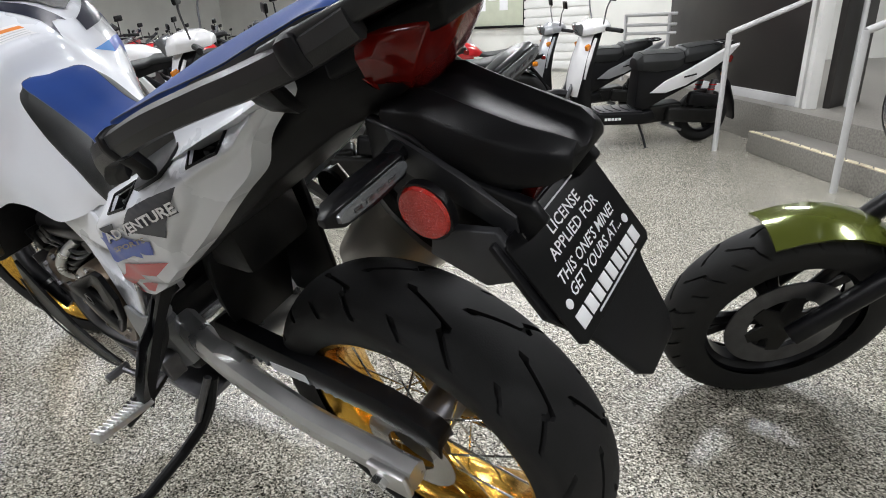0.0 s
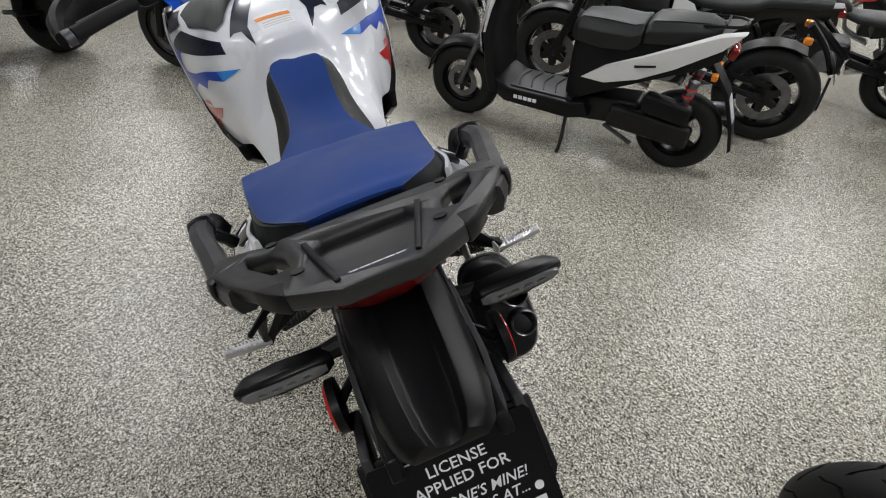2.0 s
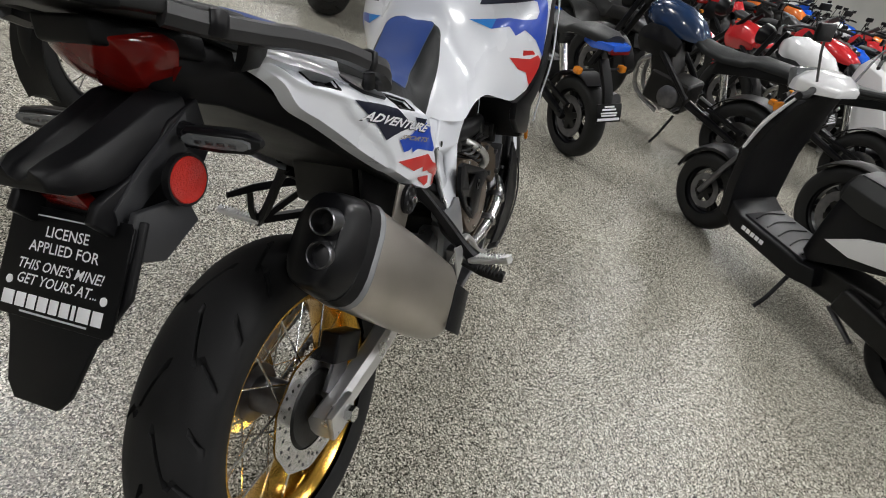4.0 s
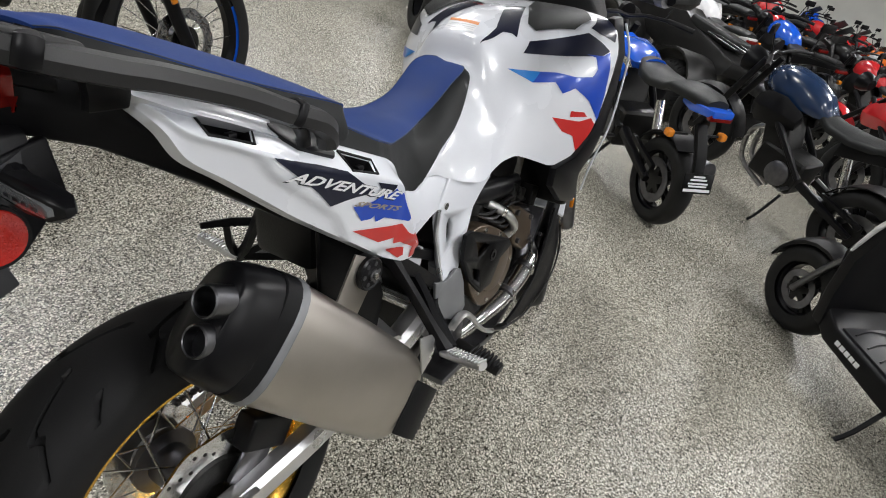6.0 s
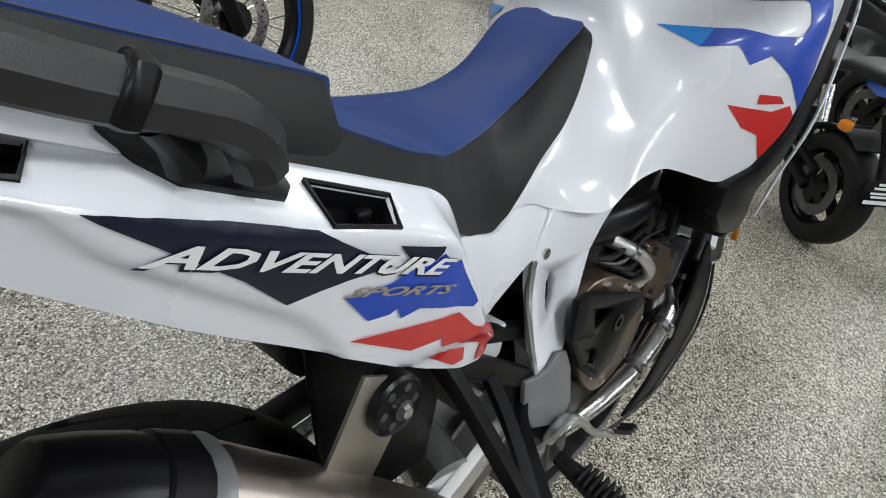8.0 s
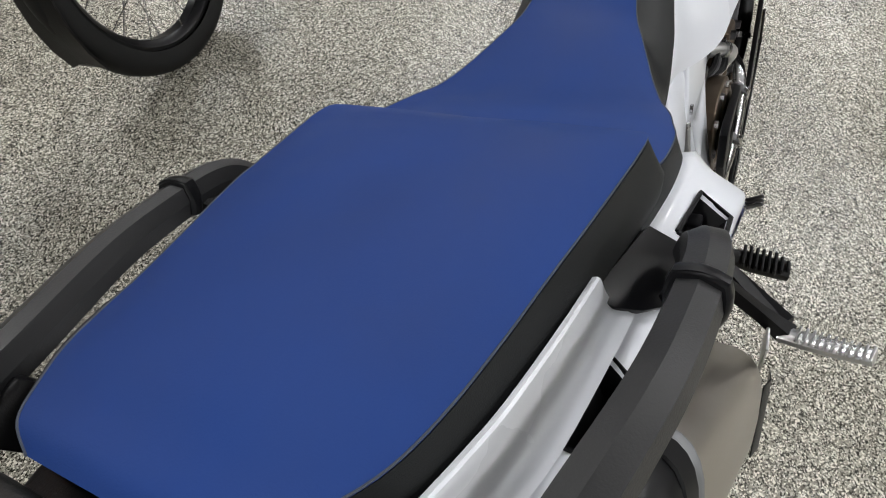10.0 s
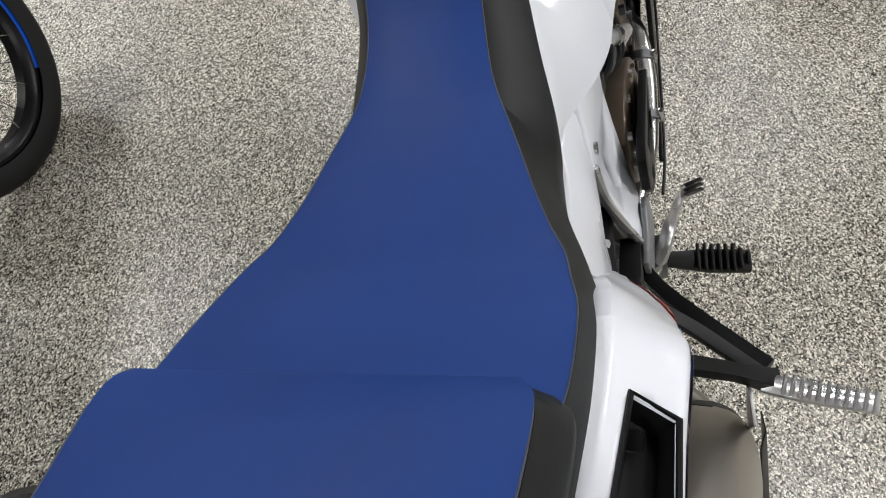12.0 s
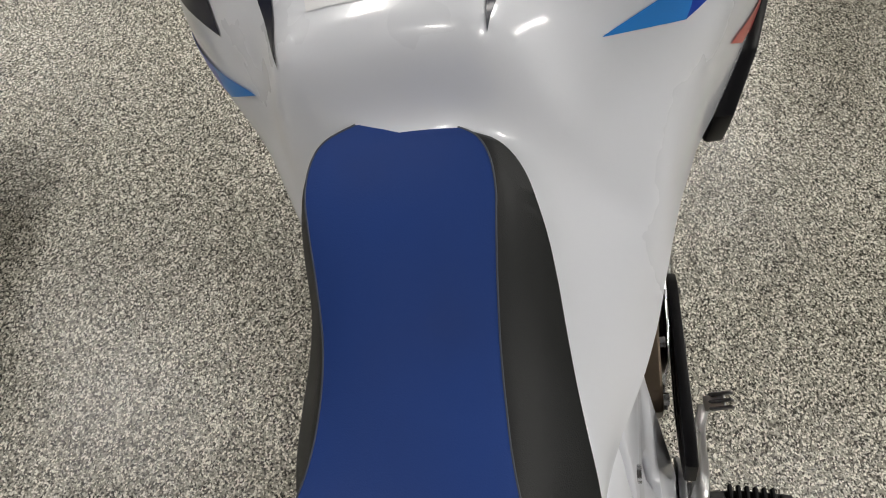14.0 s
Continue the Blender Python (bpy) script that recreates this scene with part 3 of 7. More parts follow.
def tank_mesh():
    half = []
    for x, pts in TANK:
        line = smooth_line([(x, y, z) for y, z in pts], 4)
        half.append(line)
    secs = []
    for line in half:
        right = [(p[0], -p[1], p[2]) for p in line]
        left = [(p[0], p[1], p[2]) for p in line[::-1]]
        inner = [(line[-1][0], line[-1][1] - 0.012, line[-1][2] + 0.004), (line[-1][0], -line[-1][1] + 0.012, line[-1][2] + 0.004)]
        secs.append([Vector(q) for q in left[:-1] + right + inner[::-1]])
    n = len(secs[0])
    cols = [smooth_line([s[i] for s in secs], 4) for i in range(n)]
    return loft([[c[k] for c in cols] for k in range(len(cols[0]))])


tank = part("fuel_tank", tank_mesh(), WHITE, bike, "glossy white fuel tank with side shrouds", sharp=50)
tank_tree = tree_of(tank)

# ---- tail side covers ----
# x, the inner edge of the top, the fold, the foot: half width and height
COWL = [
    (-0.092, (0.108, 1.044), (0.117, 1.037), (0.118, 1.03)),
    (-0.068, (0.112, 1.036), (0.15, 1.014), (0.155, 0.996)),
    (-0.044, (0.118, 1.028), (0.166, 0.992), (0.161, 0.957)),
    (0, (0.13, 1.01), (0.182, 0.973), (0.17, 0.924)),
    (0.05, (0.141, 0.99), (0.195, 0.951), (0.176, 0.886)),
    (0.1, (0.151, 0.97), (0.203, 0.932), (0.179, 0.848)),
    (0.166, (0.162, 0.944), (0.212, 0.909), (0.182, 0.803)),
    (0.22, (0.168, 0.924), (0.216, 0.892), (0.186, 0.767)),
    (0.286, (0.172, 0.899), (0.222, 0.866), (0.19, 0.722)),
    (0.31, (0.172, 0.889), (0.217, 0.84), (0.191, 0.708)),
    (0.33, (0.171, 0.875), (0.213, 0.80), (0.193, 0.698)),
    (0.345, (0.168, 0.856), (0.211, 0.77), (0.194, 0.691)),
    (0.361, (0.160, 0.835), (0.207, 0.742), (0.195, 0.688)),
    (0.38, (0.156, 0.797), (0.200, 0.720), (0.194, 0.686)),
    (0.404, (0.154, 0.754), (0.183, 0.702), (0.182, 0.684)),
    (0.418, (0.153, 0.726), (0.168, 0.692), (0.168, 0.682)),
    (0.430, (0.155, 0.692), (0.160, 0.686), (0.160, 0.680)),
]
STEP = [(0.028, 0.985), (0.035, 0.962), (0.043, 0.940), (0.056, 0.924), (0.168, 0.836), (0.184, 0.813), (0.199, 0.788), (0.206, 0.740)]


def cowl_mesh(side):
    """The cover: a sloping top, a fold, and a side whose lower band lies behind the raised panel."""
    secs = []
    for x, a, f, l in COWL:
        a, f, l = Vector(a), Vector(f), Vector(l)
        pts = [a, a.lerp(f, 0.45), a.lerp(f, 0.86), f + (l - f) * 0.03 - (f - a) * 0.02, f.lerp(l, 0.14), f.lerp(l, 0.45), f.lerp(l, 0.75), l]
        line = smooth_line([(x, side * q[0], q[1]) for q in pts], 4)
        secs.append(line)
    n = len(secs[0])
    cols = [smooth_line([s[i] for s in secs], 6) for i in range(n)]
    rings = []
    for k in range(len(cols[0])):
        ring = [c[k].copy() for c in cols]
        zf = ring[12].z
        for q in ring:
            low = float(np.interp(q.x, [p[0] for p in STEP], [p[1] for p in STEP])) if q.x > 0.028 else 2.0
            f = min(max((low - q.z) / 0.011, 0), 1) * min(max((zf - q.z) / 0.012, 0), 1)
            q.y -= side * 0.0065 * f * f * (3 - 2 * f)
        thick = 0.026 - 0.016 * min(max((ring[0].x - 0.33) / 0.08, 0), 1)
        rings.append(ring + [Vector((q.x, side * (abs(q.y) - thick), q.z - 0.006)) for q in ring[::-1]])
    return loft(rings)


def cut(ob, cutter):
    """Takes the cutter's space out of the object and clears the cutter away."""
    m = ob.modifiers.new("cut", "BOOLEAN")
    m.object, m.operation, m.solver = cutter, "DIFFERENCE", "EXACT"
    me = bpy.data.meshes.new_from_object(ob.evaluated_get(bpy.context.evaluated_depsgraph_get()))
    ob.modifiers.clear()
    old = ob.data
    ob.data = me
    bpy.data.meshes.remove(old)
    bpy.data.objects.remove(cutter)


POCKETS = [[(-0.027, 1.008), (0.047, 0.981), (0.032, 0.967), (-0.025, 0.986)], [(0.182, 0.929), (0.250, 0.903), (0.237, 0.890), (0.181, 0.907)]]
covers = {}
for side in (-1, 1):
    cover = part("side_cover", cowl_mesh(side), WHITE, bike, "white tail side cover with decals", sharp=50)
    covers[side] = tree_of(cover)
    for k, o in enumerate(POCKETS):
        hits = [covers[side].ray_cast(Vector((x, side * 0.5, z)), Vector((0, -side, 0)))[0] for x, z in o]
        out = (hits[1] - hits[0]).cross(hits[3] - hits[0]).normalized()
        if out.z < 0:
            out = -out
        mid = sum(hits, Vector()) / 4
        cut(cover, part("cutter", loft([[h + out * 0.03 for h in hits], [mid + (h - mid) * 0.94 - out * 0.045 for h in hits]]), BLACK, bike))
        lip = [mid + (h - mid) * 1.0 + out * 0.0006 for h in hits]
        low = [mid + (h - mid) * 0.86 - out * 0.020 for h in hits]
        pk = part("pocket", soften(loft([[h + out * 0.0002 for h in hits], low], caps=False), 0.001), BLACK, cover, "black recessed pocket")
        base = bmesh.new()
        base.faces.new([base.verts.new(v) for v in low])
        part("pocket_floor", base, BLACK_SATIN, pk)
        part("pocket_rim", sweep(lip + [lip[0]], 0.0022, n=6, per=1), BLACK, cover)
        part("pocket_clip", block((0.014, 0.012, 0.008), Matrix.Translation(mid + (low[1] - mid) * 0.4 - out * 0.004), 0.003), BLACK_SATIN, pk)
    lip = []
    for x, y, z, zc in ((-0.092, 0.1235, 1.066, 1.034), (-0.060, 0.133, 1.057, 1.020), (-0.028, 0.1395, 1.045, 1.008), (0.03, 0.1455, 1.021, 0.986), (0.08, 0.149, 1.000, 0.966)):
        lip.append(smooth_line([(x, side * (y + 0.020), zc), (x, side * (y + 0.010), zc + 0.006), (x, side * (y + 0.003), zc + (z - zc) * 0.55), (x, side * y, z), (x, side * (y - 0.005), z)], 3) + [Vector((x, side * (y - 0.006), zc - 0.012))])
    flange = loft([[c[k] for c in cols] for cols in [[smooth_line([r[i] for r in lip], 4) for i in range(len(lip[0]))]] for k in range(len(cols[0]))])
    part("cover_flange", flange, WHITE, cover)


# ---- decals laid on the bodywork ----
def decal(name, outline, mat, parent, tree, side, label="", lift=0.0018):
    part(name, lay_on(sheet(outline, side * 0.45), tree, (0, -side, 0), lift), mat, parent, label, sharp=60)


def decal_top(name, outline, mat, parent, tree, label="", lift=0.0012):
    bm = sheet([(x, y) for x, y in outline], 0)
    for v in bm.verts:
        v.co = Vector((v.co.x, v.co.z, 1.4))
    part(name, lay_on(bm, tree, (0, 0, -1), lift), mat, parent, label, sharp=60)


TANK_DECALS = [
    ("navy_decal", DECAL_NAVY, [(0.831, 1.025), (0.852, 1.050), (0.979, 1.076), (1.036, 1.037), (1.009, 1.028), (0.906, 1.025)], 0.0012),
    ("navy_decal", DECAL_NAVY, [(0.994, 1.086), (1.045, 1.108), (1.070, 1.104), (1.070, 1.075), (1.059, 1.056), (1.007, 1.076)], 0.0012),
    ("blue_decal", DECAL_BLUE, [(0.848, 0.990), (0.877, 0.990), (0.923, 0.981), (0.974, 0.980), (0.989, 0.997), (0.984, 1.024), (0.958, 1.031), (1.011, 1.027), (1.036, 1.035), (1.052, 0.930), (1.046, 0.865), (0.982, 0.922), (0.925, 0.955), (0.895, 0.943), (0.874, 0.969), (0.831, 0.966)], 0.0013),
    ("sky_blue_decal", DECAL_SKY, [(0.799, 0.991), (0.848, 0.990), (0.831, 0.966)], 0.0013),
    ("red_decal", DECAL_RED, [(0.932, 0.900), (0.978, 0.894), (0.995, 0.881), (0.934, 0.885)], 0.0012),
    ("red_decal", DECAL_RED, [(0.886, 0.886), (0.971, 0.871), (1.012, 0.877), (1.036, 0.858), (1.026, 0.832), (1.008, 0.806), (0.992, 0.792), (0.964, 0.834), (0.924, 0.849)], 0.0012),
]
for side in (-1, 1):
    for name, mat, o, lift in TANK_DECALS:
        decal(name, o, mat, tank, tank_tree, side, lift=lift)
for s in (-1, 1):
    star = [(0.944, 0.031), (0.967, 0.074), (0.882, 0.105), (0.837, 0.124), (0.837, 0.110), (0.827, 0.092), (0.765, 0.069), (0.826, 0.074)]
    decal_top("navy_decal", [(x, s * y) for x, y in star], DECAL_NAVY, tank, tank_tree)
    panel = [(0.965, 0.082), (1.05, 0.062), (1.06, 0.190), (1.015, 0.228), (0.950, 0.214), (0.876, 0.150), (0.880, 0.126)]
    decal_top("grip_panel", [(x, s * y) for x, y in panel], SEAT_BLACK, tank, tank_tree, "black textured panel", 0.004)
decal_top("warning_label", [(0.787, 0.042), (0.783, -0.038), (0.836, -0.028), (0.843, 0.056)], DECAL_WHITE, tank, tank_tree, "white warning label", 0.0008)
decal_top("warning_strip", [(0.834, 0.055), (0.825, -0.030), (0.813, -0.033), (0.822, 0.050)], DECAL_ORANGE, tank, tank_tree, "orange warning strip", 0.0014)
for k in range(3):
    f = 0.790 + 0.008 * k
    decal_top("label_line", [(f + 0.003, 0.038), (f, -0.032), (f + 0.003, -0.032), (f + 0.006, 0.038)], DECAL_GREY, tank, tank_tree, "", 0.0013)
decal_top("emblem_bar", [(0.958, 0.066), (0.946, 0.030), (0.940, 0.030), (0.951, 0.066)], DECAL_NAVY, tank, tank_tree, "small dark emblem bar")
decal_top("emblem_bar", [(0.944, 0.060), (0.934, 0.028), (0.930, 0.028), (0.939, 0.060)], DECAL_RED, tank, tank_tree)

COVER_DECALS = [
    ("navy_decal", DECAL_NAVY, [(0.048, 0.950), (0.113, 0.929), (0.168, 0.909), (0.214, 0.876), (0.230, 0.862), (0.194, 0.862), (0.173, 0.860), (0.151, 0.856), (0.123, 0.886)]),
    ("navy_decal", DECAL_NAVY, [(0.233, 0.879), (0.277, 0.865), (0.276, 0.861), (0.270, 0.855), (0.259, 0.854), (0.250, 0.863), (0.243, 0.866)]),
    ("blue_decal", DECAL_BLUE, [(0.194, 0.845), (0.208, 0.844), (0.234, 0.846), (0.245, 0.852), (0.270, 0.854), (0.277, 0.859), (0.292, 0.844), (0.297, 0.847), (0.314, 0.821), (0.329, 0.797), (0.334, 0.787), (0.330, 0.783), (0.265, 0.808), (0.248, 0.804), (0.242, 0.817), (0.236, 0.813), (0.217, 0.814)]),
    ("red_decal", DECAL_RED, [(0.204, 0.798), (0.315, 0.782), (0.338, 0.757), (0.350, 0.750), (0.356, 0.752), (0.380, 0.729), (0.404, 0.712), (0.421, 0.697), (0.425, 0.687), (0.404, 0.688), (0.380, 0.691), (0.364, 0.693), (0.366, 0.717), (0.321, 0.743), (0.303, 0.745), (0.301, 0.758), (0.266, 0.759)]),
    ("red_decal", DECAL_RED, [(0.289, 0.738), (0.341, 0.724), (0.345, 0.705), (0.332, 0.703)]),
]


def dice(bm, step=0.008):
    """Cuts flat lettering into small cells so that it can bend."""
    for axis in (0, 1):
        at = [v.co[axis] for v in bm.verts]
        no = (1, 0, 0) if axis == 0 else (0, 1, 0)
        for k in range(1, int((max(at) - min(at)) / step) + 1):
            bmesh.ops.bisect_plane(bm, geom=bm.verts[:] + bm.edges[:] + bm.faces[:], plane_co=[c * (min(at) + k * step) for c in no], plane_no=no)
    bmesh.ops.triangulate(bm, faces=bm.faces)
    return bm


def fitted_text(words, long, high, shear, bold=0.0):
    """Lettering stretched to a length and a height."""
    bm = text_mesh(words, 0.1, shear, 1.0, bold)
    xs, ys = [v.co.x for v in bm.verts], [v.co.y for v in bm.verts]
    bm.transform(Matrix.Diagonal((long / (max(xs) - min(xs)), high / (max(ys) - min(ys)), 1, 1)) @ Matrix.Translation((-(max(xs) + min(xs)) / 2, -(max(ys) + min(ys)) / 2, 0)))
    return bm


cover_obs = [o for o in bike.children if o.name.startswith("side_cover")]
for cover in cover_obs:
    side = -1 if cover.data.vertices[0].co.y < 0 else 1
    for name, mat, o in COVER_DECALS:
        decal(name, o, mat, cover, covers[side], side)
    for words, long, high, at, tilt, mat, lift in (("ADVENTURE", 0.232, 0.0155, (0.180, 0.8825), -20.0, DECAL_WHITE, 0.0032), ("SPORTS", 0.110, 0.0090, (0.2460, 0.8345), -18.5, DECAL_TAN, 0.0032)):
        a = radians(-tilt)
        u = Vector((-side * math.cos(a), 0, side * math.sin(a)))
        v = Vector((math.sin(a), 0, math.cos(a)))
        m = Matrix(((u.x, v.x, 0, at[0]), (0, 0, 1, side * 0.45), (u.z, v.z, 0, at[1]), (0, 0, 0, 1)))
        if words == "ADVENTURE":
            back = dice(fitted_text(words, long * 1.01, high * 1.16, 0.45, 0.0030), 0.005)
            back.transform(m @ Matrix.Translation((-0.0010, -0.0010, 0)))
            part("letter_shadow", lay_on(back, covers[side], (0, -side, 0), 0.0025), DECAL_NAVY, cover, sharp=60)
        bm = dice(fitted_text(words, long, high, 0.45, 0.0030), 0.005)
        bm.transform(m)
        part("lettering", lay_on(bm, covers[side], (0, -side, 0), lift), mat, cover, sharp=60)


# ---- tail: under-tray, rack, rails, lamps, mudguard, plate ----
part("tail_underside", soften(loft([[(x, -w, zt), (x, w, zt), (x, w * 1.02, (zt + zb) / 2), (x, w * 0.8, zb), (x, -w * 0.8, zb), (x, -w * 1.02, (zt + zb) / 2)] for x, w, zt, zb in (
    (-0.225, 0.050, 1.060, 1.030), (-0.17, 0.060, 1.055, 0.985), (-0.10, 0.088, 1.045, 0.962), (0.0, 0.125, 0.985, 0.905), (0.12, 0.152, 0.905, 0.825), (0.24, 0.162, 0.820, 0.755), (0.335, 0.158, 0.742, 0.696), (0.38, 0.14, 0.72, 0.692))]), 0.006), BLACK, bike, "black tail underside")
part("inner_fender", soften(loft([[(x - 0.02, -w, z), (x - 0.02, w, z), (x + 0.03, w * 0.8, z + 0.01), (x + 0.03, -w * 0.8, z + 0.01)] for x, w, z in (
    (0.325, 0.060, 0.745), (0.350, 0.085, 0.69), (0.375, 0.09, 0.62), (0.40, 0.085, 0.53), (0.41, 0.07, 0.46))]), 0.004), BLACK, bike, "black inner fender")
part("inner_guard", soften(prism([(0.225, 0.80), (0.30, 0.775), (0.37, 0.70), (0.42, 0.55), (0.40, 0.46), (0.30, 0.46), (0.235, 0.56), (0.228, 0.68)], "y", -0.088, -0.098, 0.003), 0.002), BLACK, bike, "black inner guard")
part("battery_box", block((0.20, 0.15, 0.15), pose(0.33, 0, 0.74), 0.02), ENGINE_BLACK, bike)

def lathe_at(at, r):
    bm = lathe([(-0.001, 0.0001), (-0.001, r), (0.001, r), (0.001, 0.0001)], 14, "z")
    bm.transform(Matrix.Translation(at))
    return bm


RAIL = [(-0.235, 0.126, 1.104), (-0.181, 0.151, 1.084), (-0.12, 0.168, 1.068), (-0.075, 0.179, 1.058), (0.0, 0.196, 1.036), (0.06, 0.203, 1.012), (0.100, 0.205, 0.998), (0.122, 0.204, 0.988), (0.136, 0.201, 0.974), (0.142, 0.197, 0.954)]
def left_bow(x, s):
    """The left rail is bent slightly up and out towards its front end."""
    return 0.009 * min(max((x + 0.05) / 0.12, 0), 1) * (s > 0)


for s in (-1, 1):
    r = part("grab_rail", sweep([(x, s * (y + left_bow(x, s)), z - 0.003 + left_bow(x, s)) for x, y, z in RAIL], 0.0153, n=8, per=6, flat=1.05, square=0.25), RAIL_BLACK, bike, "black moulded grab rail", sharp=28)
    part("rail_collar", sweep([(x, s * (y + left_bow(x, s)), z + left_bow(x, s)) for x, y, z in ((0.071, 0.2035, 1.0070), (0.074, 0.204, 1.0055), (0.080, 0.2045, 1.0035), (0.083, 0.205, 1.002))], [0.0162, 0.0186, 0.0186, 0.0162], n=16, per=3, square=0.35), BLACK_SATIN, r)
    part("rail_collar", sweep([(-0.194, s * 0.1455, 1.0885), (-0.189, s * 0.148, 1.0868), (-0.181, s * 0.151, 1.084), (-0.176, s * 0.1525, 1.0825)], [0.0162, 0.0186, 0.0186, 0.0162], n=16, per=3, square=0.35), BLACK_SATIN, r)
    part("rail_foot", soften(loft([[(x + dx, s * (y + dy), z) for dx, dy in ((-0.022, -0.008), (0.022, -0.008), (0.022, 0.010), (-0.022, 0.010))] for x, y, z in ((-0.128, 0.158, 1.060), (-0.118, 0.140, 1.035), (-0.112, 0.122, 1.018))]), 0.004), BLACK, r)
    part("rail_leg", sweep([(0.086, s * (0.202 + left_bow(0.08, s)), 0.990 + left_bow(0.08, s)), (0.097, s * 0.196, 0.974), (0.103, s * 0.190, 0.959)], [0.010, 0.009, 0.010], n=10, per=4, square=0.6), BLACK, r)
    well = [(0.066, 0.982), (0.160, 0.944), (0.153, 0.932), (0.097, 0.954)]
    rows = []
    for x, q0, q1 in ((0.074, -0.1, 0.15), (0.084, -0.12, 0.40), (0.100, -0.12, 0.60), (0.130, -0.12, 0.62), (0.158, -0.12, 0.62), (0.166, -0.1, 0.45)):
        f = (x - 0.10) / 0.066
        a, b = Vector((x, 0.151 + 0.011 * f, 0.970 - 0.026 * f)), Vector((x, 0.203 + 0.009 * f, 0.932 - 0.023 * f))
        up = Vector((0, 0.6, 0.8)) * 0.006
        p, q = a.lerp(b, q0) + up, a.lerp(b, q1) + up
        rows.append([Vector((c.x, s * c.y, c.z)) for c in (p, q, q - up * 1.3, p - up * 3)])
    part("rail_socket", soften(loft(rows), 0.001), BLACK_SATIN, r)
    part("rail_well", lay_on(sheet(well, s * 0.45), covers[s], (0, -s, 0), 0.0015), BLACK_SATIN, r, sharp=60)


# luggage rack: one moulded plate with a tray and two slots, rising to the rear
def rise(bm):
    for v in bm.verts:
        v.co.z += 1.098 - 0.30 * (v.co.x + 0.165)
    return bm


half_rack = [(-0.148, 0.086), (-0.158, 0.100), (-0.146, 0.118), (-0.138, 0.160), (-0.186, 0.160), (-0.236, 0.134), (-0.292, 0.094), (-0.308, 0.080), (-0.338, 0.034)]
rack = part("luggage_rack", rise(soften(prism(half_rack + [(x, -y) for x, y in half_rack[::-1]], "z", -0.021, 0, 0.005), 0.002)), RAIL_BLACK, bike, "black plastic luggage rack", sharp=30)
c = part("cutter", rise(prism([(-0.314, 0.024), (-0.304, 0.034), (-0.216, 0.054), (-0.202, 0.046), (-0.202, -0.046), (-0.216, -0.054), (-0.304, -0.034), (-0.314, -0.024)], "z", -0.013, 0.03, 0.003)), BLACK, bike)
cut(rack, c)
for s in (-1, 1):
    for o in ([(-0.174, 0.126), (-0.206, 0.120), (-0.252, 0.092), (-0.250, 0.074), (-0.212, 0.082), (-0.186, 0.098)],):
        c = part("cutter", rise(prism([(x, s * y) for x, y in o], "z", -0.05, 0.03, 0.002)), BLACK, bike)
        cut(rack, c)
    for x, y in ((-0.162, 0.096), (-0.268, 0.068)):
        part("screw_hole", rise(lathe_at((x, s * y, 0.0008), 0.0065)), ENGINE_BLACK, rack)
    part("tip_block", rise(soften(prism([(-0.276, s * 0.080), (-0.270, s * 0.112), (-0.296, s * 0.094), (-0.310, s * 0.080)], "z", -0.024, 0.0015, 0.004), 0.002)), BLACK, rack)
    part("tray_rib", rise(soften(prism([(-0.200, s * 0.058), (-0.322, s * 0.032), (-0.324, s * 0.037), (-0.201, s * 0.064)], "z", -0.004, 0.003, 0.001), 0.001)), BLACK, rack)
for k, w in enumerate((0.0095, 0.0105, 0.0105, 0.0105, 0.0095)):
    part("emblem_bar", rise(block((0.0105, w, 0.0015), pose(-0.292, 0.0225 - 0.0112 * k, -0.0122, 0, 0, 0), 0.0005)), DECAL_WHITE, rack, "raised white emblem bar" if k == 0 else "")
part("rack_base", rise(soften(prism([(-0.262, 0.045), (-0.20, 0.066), (-0.135, 0.088), (-0.135, -0.088), (-0.20, -0.066), (-0.262, -0.045)], "z", -0.06, -0.028, 0.006), 0.003)), BLACK, bike)

# tail lamp: a wedge whose upper edge stands back
lamp_rows = []
for z, xr, w in ((0.998, -0.200, 0.036), (1.010, -0.214, 0.050), (1.028, -0.232, 0.063), (1.050, -0.246, 0.068), (1.070, -0.258, 0.062), (1.076, -0.258, 0.056)):
    lamp_rows.append([(x, y, z) for x, y in ((-0.172, w * 1.16), (xr + 0.055, w * 1.12), (xr + 0.012, w * 0.86), (xr, w * 0.35), (xr, -w * 0.35), (xr + 0.012, -w * 0.86), (xr + 0.055, -w * 1.12), (-0.172, -w * 1.16))])
lampbox = part("tail_light", soften(loft(lamp_rows), 0.003), RED_LENS, bike, "dark red tail light lens")
part("lamp_reflector", loft([[(x + 0.016, y * 0.86, 1.042 + (z - 1.042) * 0.8) for x, y, z in r] for r in lamp_rows]), RED_DARK, lampbox)

